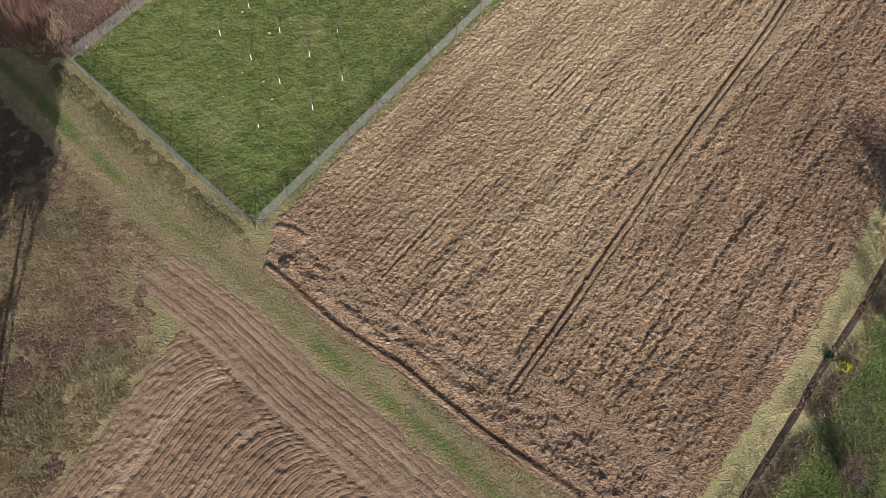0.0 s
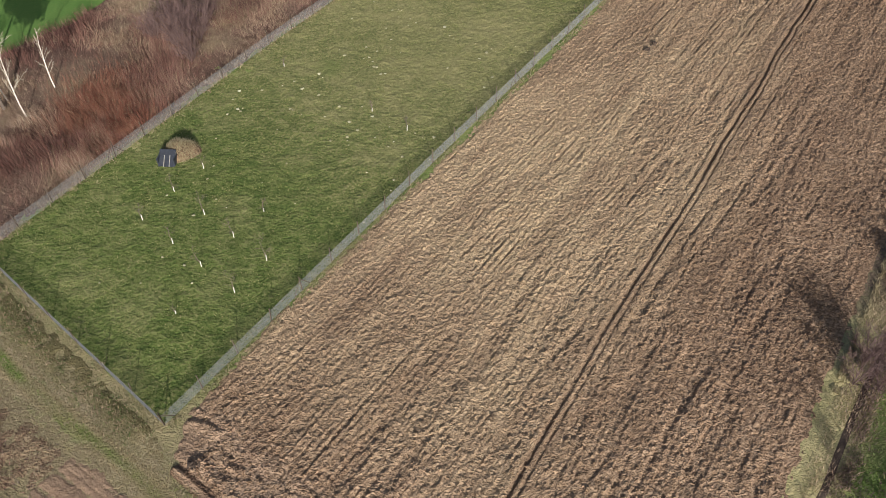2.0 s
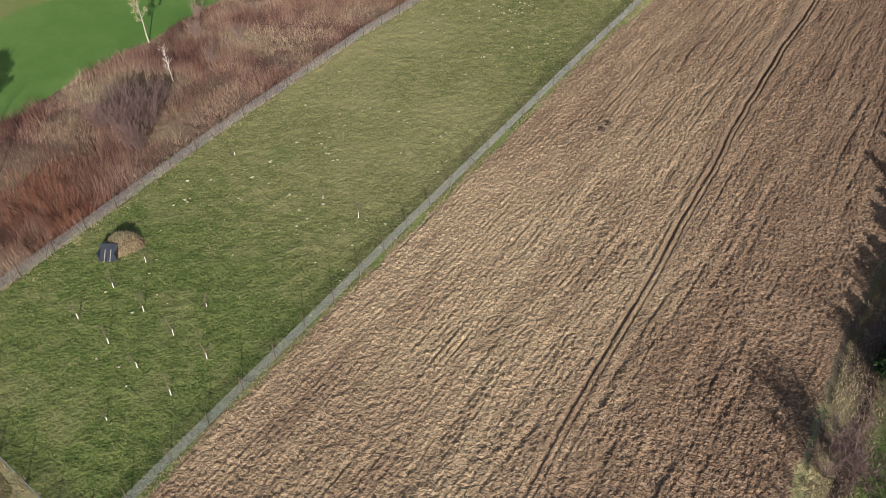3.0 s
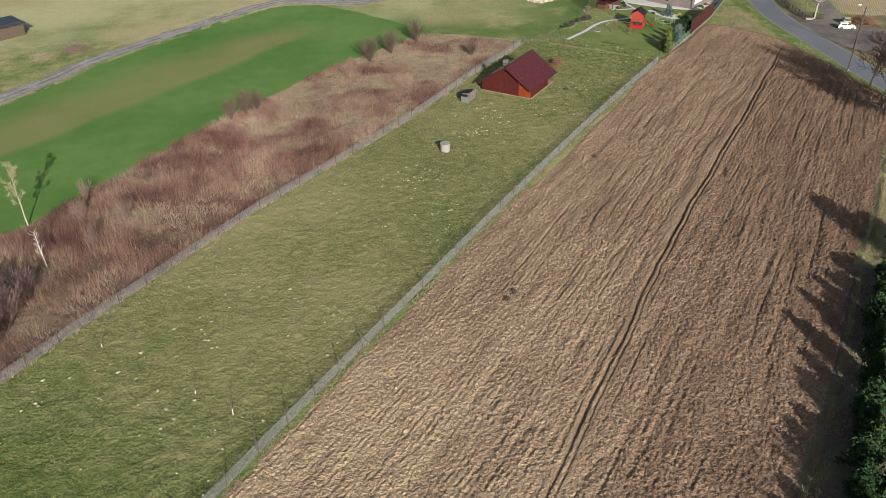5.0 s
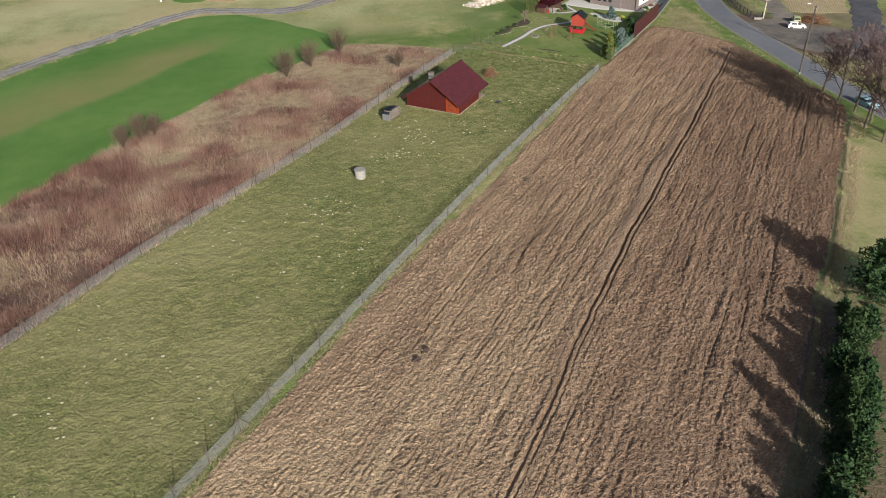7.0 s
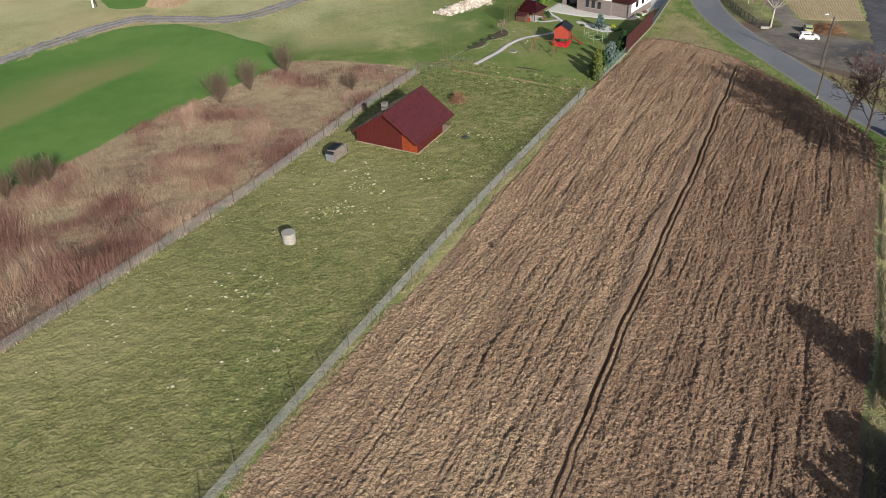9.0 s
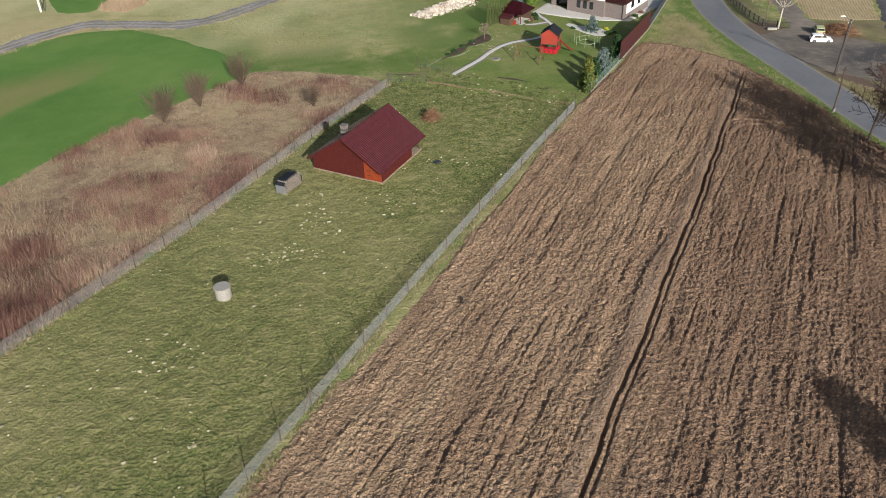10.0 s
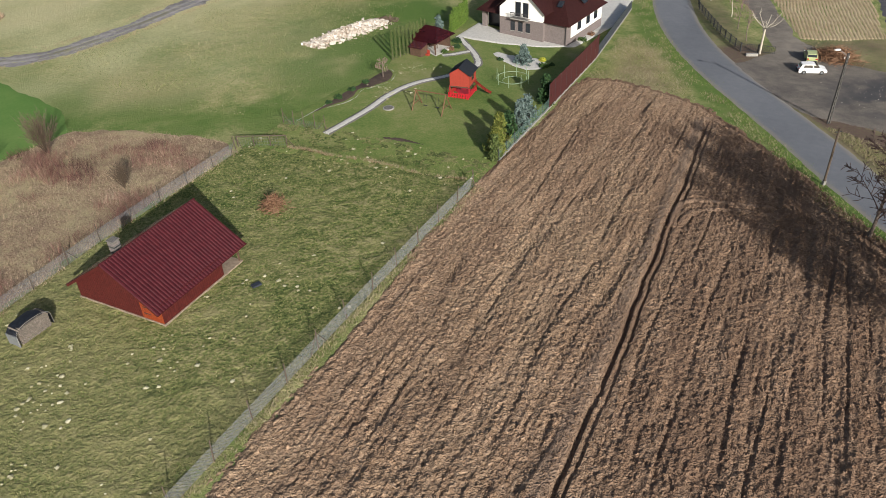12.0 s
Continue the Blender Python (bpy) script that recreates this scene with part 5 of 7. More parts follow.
def pine(x, y, tall, seed):
    """A tall bare stem with a dense crown of boughs at its top."""
    rng = np.random.default_rng(seed)
    root = thing("pine", pose(x, y, hz(x, y) + 0.02), "tall dark pine with a bare stem beside the lane", "pine")
    bm = bmesh.new()
    for k in range(4):
        tube(bm, (0.08 * k, 0.05 * k, tall * 0.24 * k - 0.1), (0.08 * k + 0.08, 0.05 * k + 0.05, tall * 0.24 * (k + 1)), 0.2 - 0.04 * k, 0.16 - 0.04 * k, 8)
    part("trunk", bm, bark, root)
    n = 70
    f = rng.random(n)
    ang, reach = rng.uniform(0, 6.28, n), 3.0 * np.sqrt(1.05 - f) * rng.uniform(0.4, 1.1, n)
    a = np.stack([np.full(n, 0.25), np.full(n, 0.15), tall * (0.55 + 0.42 * f)], 1)
    b = a + np.stack([reach * np.cos(ang), reach * np.sin(ang), rng.uniform(0, 0.9, n)], 1)
    v, q = prisms(a, b, 0.05, 0.015, 3)
    joined("boughs", v, q, bark, root)
    i, t = rng.integers(0, n, 2600), rng.random(2600) ** 0.5
    c = a[i] * (1 - t)[:, None] + b[i] * t[:, None] + rng.normal(0, 0.3, (2600, 3))
    v, q = flakes(c, 0.32 * rng.uniform(0.5, 1.2, 2600), rng)
    joined("crown", v, q, needle, root)


for k, (x, y, h) in enumerate(((-34.2, 18.4, 15.5), (-36.6, 20.2, 16.5), (-39.0, 21.4, 16.0), (-41.6, 23.6, 16.5), (-37.8, 15.2, 15.0), (-45.0, 26.0, 17.0), (-41.4, 77.4, 13.6), (-44.4, 79.0, 13.6))):
    pine(x, y, h, 400 + k)

# conifers and hedge beyond the ditch
for k, (x, y, h, w) in enumerate(((84.2, 82.6, 7.2, 2.9), (70.0, 65.6, 6.0, 1.8), (66.2, 61.6, 6.2, 1.9), (73.0, 69.6, 4.6, 1.6), (56.3, 45.0, 6.0, 2.0), (53.0, 42.5, 5.2, 1.8), (62.0, 55.5, 5.0, 1.7), (87.5, 80.0, 6.0, 2.3), (59.0, 50.5, 4.6, 1.7))):
    conifer("conifer", x, y, h, w, "dark green pine with a ragged crown" if w > 2 else "dark green spruce with a pointed crown", 140 + k, needle, 5200 if w > 2 else 2400, 0.3 if w > 2 else 0.85)
hedge = np.random.default_rng(77)
for k in range(46):
    f = (k + hedge.random()) / 46
    x, y = 50.3 + 29.5 * f + hedge.normal(0, 0.8), 43.3 + 36.5 * f + hedge.normal(0, 0.5)
    h = hedge.uniform(2.0, 4.3)
    conifer("thuja", x, y, h, 0.45 + 0.22 * h, "bushy green thuja in a grown-out hedge" if k % 3 else "dark green yew-like bush in a grown-out hedge", 160 + k, hedge_green if k % 3 else needle, int(330 * h), 0.45, 0.35, 0.2, "hedge by the ditch")

# ---- the garden ----
for k in range(10):
    f = k / 9
    conifer("thuja", 82.2 + 6.1 * f, 199.5 + 5.0 * f, 4.7 + 0.5 * ((k * 7) % 3) / 3, 0.17, "tall narrow clipped thuja column", 200 + k, column_green, 1500, 0.4, 0.08, 0.09, "thuja screen in the garden")
for k in range(9):
    f = k / 8
    conifer("thuja", 94.2 + 4.0 * f, 211.5 + 6.3 * f, 3.2 + 0.3 * (k % 3), 0.42, "yellow-green thuja column in a hedge", 215 + k, bright_thuja, 1300, 0.2, 0.08, 0.14, "thuja hedge beside the terrace")
for k, (x, y, h, w, m) in enumerate(((88.2, 165.3, 3.8, 1.4, cypress), (89.3, 167.6, 4.4, 1.4, cypress), (87.7, 164.2, 3.2, 0.9, column_green), (93.2, 171.8, 4.0, 1.4, blue_needle), (95.0, 174.6, 3.4, 1.2, blue_needle), (99.0, 179.0, 4.2, 1.3, needle), (91.0, 169.5, 3.6, 1.4, needle))):
    conifer("conifer", x, y, h, w, {"clipped_thuja": "narrow green cypress by the fence", "golden_cypress": "yellow-green bushy cypress by the fence", "blue_spruce_needles": "silvery blue conifer by the fence", "dark_needles": "slim dark green spruce by the fence"}[m.name], 230 + k, m, 1700, 0.7, 0.3)
conifer("spruce", 101.0, 194.3, 3.2, 1.35, "small blue spruce in a pebble bed", 240, blue_needle, 2200, 0.9)
conifer("spruce", 91.6, 209.6, 3.6, 1.1, "small blue spruce beside the terrace", 241, blue_needle, 1500, 0.9)


def bush(x, y, r, label, seed, material, n=500, size=0.12):
    rng = np.random.default_rng(seed)
    root = thing("bush", pose(x, y, hz(x, y) + 0.02), label, "bush")
    d = rng.normal(size=(n, 3))
    d /= np.linalg.norm(d, axis=1, keepdims=True)
    d[:, 2] = np.abs(d[:, 2])
    lump = 1 + 0.25 * np.sin(3 * np.arctan2(d[:, 1], d[:, 0]) + seed)
    c = d * (r * rng.random(n)[:, None] ** 0.35 * lump[:, None]) * np.array([1, 1, 0.85])
    v, f = flakes(c, size * rng.uniform(0.6, 1.3, n), rng)
    joined("foliage", v, f, material, root)
    a = np.zeros((12, 3))
    v, f = prisms(a, c[:12], 0.02, 0.008, 3)
    joined("twigs", v, f, bark, root)


bush(104.2, 195.0, 0.55, "small round bush with yellow flowers", 1, yellow_leaf)
bush(103.4, 192.4, 0.75, "clipped round green box bush", 2, thuja_green, 700)
bush(98.0, 196.5, 0.45, "low dark green bush in a pebble bed", 3, needle)
bush(105.0, 193.0, 0.4, "low dark green bush in a pebble bed", 4, needle)
bush(93.7, 206.0, 0.8, "rounded dark green bush by the path", 5, needle, 700)
bush(114.0, 203.3, 0.8, "low green bush against the house wall", 6, thuja_green)
bush(116.5, 206.0, 0.7, "low reddish bush against the house wall", 7, rust_leaf)
bush(32.9, 22.6, 0.55, "small bright yellow-green bush in the grass", 8, yellow_leaf, 350, 0.1)
bush(31.8, 23.4, 0.45, "low dark bush in the grass", 9, needle, 300, 0.1)
for k, (x, y) in enumerate(((90.5, 201.2), (91.8, 202.4), (93.0, 203.3))):
    bush(x, y, 0.6, "low mixed garden bush beside the arbour", 10 + k, (thuja_green, rust_leaf, needle)[k])

PATH_LINE = smooth([(69.6, 175.6), (75.4, 181.2), (79.3, 185.9), (83.4, 189.2), (88.6, 191.2), (92.2, 193.4), (94.2, 195.2), (94.9, 199.0), (94.9, 203.3), (94.6, 209.0)])
BRANCH = smooth([(94.7, 201.2), (93.6, 200.9), (91.6, 200.2), (89.8, 200.0)])
for line, width in ((PATH_LINE, 1.5), (BRANCH, 1.5)):
    sheet("path_edging", band(line, width), 0.22, 0.10, grey_stone, "grey stone edging of the garden path", "edging", 0.0, 0.3, 0.03, 0.8, 0.8)
sheet("garden_path", band(BRANCH, 1.15), 0.22, 0.106, paving, "pale paved branch of the path to the gazebo", "path", 0.0, 0.3, 0.03, 0.8, 0.8)
sheet("garden_path", band(PATH_LINE, 1.15), 0.22, 0.11, paving, "curving pale paved garden path", "path", 0.0, 0.3, 0.03, 0.8, 0.8)
sheet("terrace", [(94.3, 209.0), (96.6, 206.6), (100.5, 203.8), (105.9, 201.3), (111.6, 200.4), (124.0, 211.5), (133.5, 226.0), (127.0, 227.0), (113.0, 204.6), (104.0, 207.5), (100.0, 216.0)], 0.3, 0.16, paving, "pale paved terrace and drive round the house",
      "terrace", 0.0, 0.3, 0.02, 0.8, 0.8)
for k in range(5):
    sheet("paving_joint", band([(95.6 + 0.9 * k, 208.9 + 1.1 * k), (100.6 + 0.9 * k, 204.9 + 0.9 * k)], 0.4), 0.13, 0.2, grey_stone, "grey stripe of setts across the pale terrace", "paving stripe", 0.0, 0.3, 0.02, 0.8, 0.8)
sheet("pebble_bed", [(97.7, 199.6), (98.8, 200.4), (100.1, 198.6), (102.3, 197.4), (104.5, 195.8), (104.6, 193.4), (102.8, 191.5), (100.4, 191.6), (99.1, 193.4), (98.0, 196.4)], 0.25, 0.10, paving, "pale pebble bed with small shrubs", "flower bed", 0.0, 0.3, 0.2, 0.8, 0.5)
sheet("flower_bed", [(66.6, 180.6), (70.7, 184.8), (73.2, 187.8), (76.4, 191.2), (78.4, 193.3), (80.9, 195.8), (81.4, 193.8), (80.2, 190.9), (77.5, 189.3), (75.6, 188.5), (74.6, 186.4), (73.0, 184.9), (70.0, 183.2)], 0.25, 0.09, mud, "long dark soil bed edged with stones", "flower bed", 0.0, 0.3, 0.2, 0.8, 0.5)
for line in ([(80.9, 195.9), (81.5, 193.8), (80.3, 190.8), (77.6, 189.1), (75.9, 188.3), (74.9, 186.2), (73.2, 184.6), (70.6, 183.5)], [(66.4, 180.3), (68.6, 182.5), (70.9, 184.9)]):
    sheet("bed_edging", band(smooth(line), 0.22), 0.12, 0.13, paving, "pale stone edging of the flower bed", "edging", 0.0, 0.3, 0.03, 0.8, 0.8)
for k, (x, y, r) in enumerate(((72.5, 186.3, 0.6), (74.6, 188.6, 0.55), (76.8, 190.9, 0.5), (71.0, 184.9, 0.45))):
    bush(x, y, r, "low dark bush in the flower bed", 30 + k, needle, 420, 0.12)
sheet("leaf_bed", [(76.0, 173.2), (78.5, 172.2), (80.9, 169.9), (80.7, 169.2), (78.3, 170.9), (76.4, 172.3)], 0.25, 0.085, mud, "dark shallow bed across the lawn", "flower bed", 0.0, 0.3, 0.3, 0.8, 0.4)
bare_tree("tree", 79.6, 192.6, 2.7, "small pruned tree with bare grey-brown branches", 250, bark, twig, spread=0.55, kids=(9, 6, 4), trunk_r=0.11, ratio=0.5, first=0.35, thin=0.022)


def cover(x, y, r, label):
    root = thing("manhole_cover", pose(x, y, hz(x, y) + 0.05), label, "manhole cover")
    part("rim", lathe([(r, -0.1), (r, 0.09), (r - 0.03, 0.11), (r * 0.86, 0.11)]), concrete, root)
    part("lid", lathe([(r * 0.82, 0.06), (r * 0.82, 0.12), (r * 0.78, 0.13)]), grey_stone, root, "grey round lid")


cover(78.4, 181.3, 0.75, "round grey concrete cover in the lawn")


def playhouse():
    z = hz(88.9, 184.6)
    root = thing("playhouse", Matrix.Translation((89.2, 184.4, z + 0.04)) @ pose(0, 0, 0, 0, 0, -33), "red wooden playhouse on posts with a dark roof", "playhouse")
    w, d = 1.35, 1.5
    for x in (-w, w):
        for y in (-d, d):
            bm = bmesh.new()
            box(bm, x - 0.06, y - 0.06, -0.2, x + 0.06, y + 0.06, 1.6)
            part("leg", bm, play_red, root)
    bm = bmesh.new()
    box(bm, -w - 0.1, -d - 0.1, 1.42, w + 0.1, d + 0.1, 1.54)
    part("platform", bm, brown_wood, root)
    walls = bmesh.new()
    for x0, y0, x1, y1 in ((-w, -d, w, -d + 0.06), (-w, d - 0.06, w, d), (-w, -d + 0.06, -w + 0.06, d - 0.06), (w - 0.06, -d + 0.06, w, d - 0.06)):
        box(walls, x0, y0, 1.54, x1, y1, 3.25)
    for y in (-d, d - 0.06):
        vs = [walls.verts.new((x, yy, zz)) for yy in (y, y + 0.06) for x, zz in ((-w, 3.25), (w, 3.25), (0, 4.1))]
        walls.faces.new(vs[:3])
        walls.faces.new(vs[3:][::-1])
    wall = part("wall", walls, play_orange, root, "terracotta-red panel wall")
    for i in range(11):
        bm = bmesh.new()
        box(bm, -w + 0.02, -d - 0.02, 1.58 + 0.15 * i, w - 0.02, -d - 0.002, 1.70 + 0.15 * i)
        part("board", bm, play_orange, wall)
    bm = bmesh.new()
    box(bm, w + 0.003, -0.4, 2.1, w + 0.04, 0.4, 2.9)
    part("window", bm, glass_dark, wall)
    for s in (-1, 1):
        bm = bmesh.new()
        vs = [bm.verts.new(p) for p in ((0, -d - 0.25, 4.2), (0, d + 0.25, 4.2), (s * (w + 0.3), d + 0.25, 3.1), (s * (w + 0.3), -d - 0.25, 3.1))]
        bm.faces.new(vs if s < 0 else vs[::-1])
        bmesh.ops.solidify(bm, geom=bm.faces[:], thickness=0.07)
        part("roof", bm, slate, root, "dark felted roof slope")
    for y in (-d - 0.55,):
        for i in range(13):
            bm = bmesh.new()
            x = -w + 2 * w * i / 12
            box(bm, x - 0.07, y - 0.02, 0.05, x + 0.07, y + 0.02, 0.85)
            part("baluster", bm, play_red, root, "bright red fence slat")
        for zz in (0.2, 0.65):
            bm = bmesh.new()
            box(bm, -w - 0.05, y + 0.022, zz, w + 0.05, y + 0.06, zz + 0.08)
            part("rail", bm, play_red, root)
    for x in (-w, w):
        for i in range(8):
            bm = bmesh.new()
            y = -d - 0.4 + 0.42 * i
            box(bm, x - 0.02, y - 0.07, 0.05, x + 0.02, y + 0.07, 0.85)
            part("baluster", bm, play_red, root)
    bm = bmesh.new()
    box(bm, -w, -d - 0.5, -0.05, w, d, 0.04)
    part("floor", bm, play_red, root, "red boarded floor")
    slide = bmesh.new()
    n = 8
    prev = None
    for i in range(n + 1):
        f = i / n
        x, zz = w + 0.1 + 2.3 * f, 1.5 * (1 - f) ** 1.25 + 0.12
        row = [slide.verts.new((x, y, zz + h)) for y, h in ((0.35, 0.14), (0.35, 0), (0.85, 0), (0.85, 0.14))]
        if prev:
            for k in range(3):
                slide.faces.new((prev[k], prev[k + 1], row[k + 1], row[k]))
        prev = row
    bmesh.ops.solidify(slide, geom=slide.faces[:], thickness=0.03)
    part("slide", slide, play_orange, root, "reddish plastic slide")
    bm = bmesh.new()
    for y in (-0.3, 0.3):
        tube(bm, (-w - 1.0, y, 0), (-w, y, 1.5), 0.04, 0.04, 6)
    for i in range(5):
        f = (i + 0.5) / 5
        tube(bm, (-w - 1.0 * (1 - f), -0.3, 1.5 * f), (-w - 1.0 * (1 - f), 0.3, 1.5 * f), 0.025, 0.025, 6)
    part("ladder", bm, brown_wood, root)


playhouse()


def swing():
    a, b = Vector((82.1, 181.0, 0)), Vector((85.4, 178.3, 0))
    z = hz(83.8, 180) + 0.04
    root = thing("swing", pose(a.x, a.y, z), "brown timber swing frame with two legs at each end", "swing")
    ax = (b - a).normalized()
    side = Vector((-ax.y, ax.x, 0))
    for p in (Vector(), b - a):
        top = p + Vector((0, 0, 2.35))
        for s in (-1, 1):
            bm = bmesh.new()
            tube(bm, p + side * 1.5 * s + Vector((0, 0, -0.1)), top, 0.085, 0.08, 7)
            part("leg", bm, orange_brown, root)
        bm = bmesh.new()
        tube(bm, p + side * 1.0 + Vector((0, 0, 0.8)), p - side * 1.0 + Vector((0, 0, 0.8)), 0.06, 0.06, 6)
        part("cross_rail", bm, orange_brown, root)
    bm = bmesh.new()
    tube(bm, Vector((0, 0, 2.4)) - ax * 0.3, b - a + Vector((0, 0, 2.4)) + ax * 0.3, 0.08, 0.08, 8)
    part("beam", bm, orange_brown, root)
    for f in (0.3, 0.7):
        c = (b - a) * f
        for s in (-0.22, 0.22):
            bm = bmesh.new()
            tube(bm, c + ax * s + Vector((0, 0, 0.5)), c + ax * s + Vector((0, 0, 2.4)), 0.012, 0.012, 4)
            part("rope", bm, dark_iron, root)
        bm = bmesh.new()
        tube(bm, c - ax * 0.25 + Vector((0, 0, 0.48)), c + ax * 0.25 + Vector((0, 0, 0.48)), 0.06, 0.06, 6)
        part("seat", bm, dark_iron, root)


orange_brown = plain("oiled_timber", (0.125, 0.07, 0.036), 0.7, spread=0.2, scale=5)
swing()


def climbing_frame():
    x, y = 97.0, 187.0
    root = thing("trampoline_frame", pose(x, y, hz(x, y) + 0.04), "pale green tube frame of an empty trampoline", "trampoline")
    r = 2.25
    for i in range(8):
        a = 2 * math.pi * (i + 0.3) / 8
        p = (r * math.cos(a), r * math.sin(a))
        bm = bmesh.new()
        tube(bm, (*p, -0.05), (*p, 1.9), 0.035, 0.035, 6)
        part("upright", bm, tube_green, root)
    for z, rad in ((0.75, r), (0.35, 0.62 * r)):
        bm = bmesh.new()
        for i in range(28):
            a, b = 2 * math.pi * i / 28, 2 * math.pi * (i + 1) / 28
            tube(bm, (rad * math.cos(a), rad * math.sin(a), z), (rad * math.cos(b), rad * math.sin(b), z), 0.035, 0.035, 5)
        part("hoop", bm, tube_green, root)


climbing_frame()


def gazebo():
    x, y = 89.0, 203.2
    root = thing("gazebo", Matrix.Translation((x, y, hz(x, y) + 0.05)) @ pose(0, 0, 0, 0, 0, -47), "brown timber garden gazebo with a dark red roof", "gazebo")
    bm = bmesh.new()
    box(bm, -2.4, -2.6, -0.2, 2.4, 2.4, 0.1)
    part("floor", bm, paving, root)
    for px in (-2.0, 2.0):
        for py in (-2.0, 2.0):
            bm = bmesh.new()
            box(bm, px - 0.08, py - 0.08, 0.1, px + 0.08, py + 0.08, 2.2)
            part("post", bm, brown_wood, root)
    bm = bmesh.new()
    for a, b in (((-2, -2), (2, -2)), ((2, -2), (2, 2)), ((2, 2), (-2, 2)), ((-2, 2), (-2, -2))):
        tube(bm, (*a, 2.15), (*b, 2.15), 0.08, 0.08, 4)
    part("ring_beam", bm, brown_wood, root)
    bm = bmesh.new()
    base = [bm.verts.new(p) for p in ((-2.7, -2.7, 2.1), (2.7, -2.7, 2.1), (2.7, 2.7, 2.1), (-2.7, 2.7, 2.1))]
    r0, r1 = bm.verts.new((-1.0, 0, 3.7)), bm.verts.new((1.0, 0, 3.7))
    for f in ((base[0], base[1], r1, r0), (base[1], base[2], r1), (base[2], base[3], r0, r1), (base[3], base[0], r0)):
        bm.faces.new(f)
    bmesh.ops.solidify(bm, geom=bm.faces[:], thickness=0.08)
    part("roof", bm, roof_red, root, "dark red hipped roof")
    bm = bmesh.new()
    box(bm, -1.9, 1.92, 0.1, 1.9, 2.0, 1.5)
    box(bm, -2.0, -0.5, 0.1, -1.92, 1.9, 1.5)
    part("screen", bm, brown_wood, root)
    bm = bmesh.new()
    box(bm, -0.8, -0.5, 0.75, 0.8, 0.5, 0.82)
    for px in (-0.7, 0.7):
        for py in (-0.4, 0.4):
            box(bm, px - 0.04, py - 0.04, 0.1, px + 0.04, py + 0.04, 0.75)
    part("table", bm, brown_wood, root)
    for k, (px, py) in enumerate(((0.0, -2.9), (1.2, -2.9))):
        bm = bmesh.new()
        box(bm, px - 0.25, py - 0.25, 0, px + 0.25, py + 0.25, 0.45)
        box(bm, px - 0.25, py + 0.18, 0.45, px + 0.25, py + 0.25, 0.95)
        chair = part("chair", bm, play_orange, None, m=root.matrix_basis.copy())
        tagged(chair, "reddish garden chair beside the gazebo", "chair", "garden chairs")
    shed = thing("shed", Matrix.Translation((86.5, 201.0, hz(86.5, 201.0) + 0.03)) @ pose(0, 0, 0, 0, 0, -47), "small brown lean-to shed with a sloping roof", "shed")
    bm = bmesh.new()
    box(bm, -1.0, -0.9, 0, 1.0, 0.9, 1.5)
    part("wall", bm, brown_wood, shed)
    bm = bmesh.new()
    box(bm, -1.25, -1.15, 0, 1.25, 1.2, 0.08, Matrix.Translation((0, 0, 1.6)) @ pose(0, 0, 0, 12))
    part("roof", bm, roof_red, shed)


gazebo()


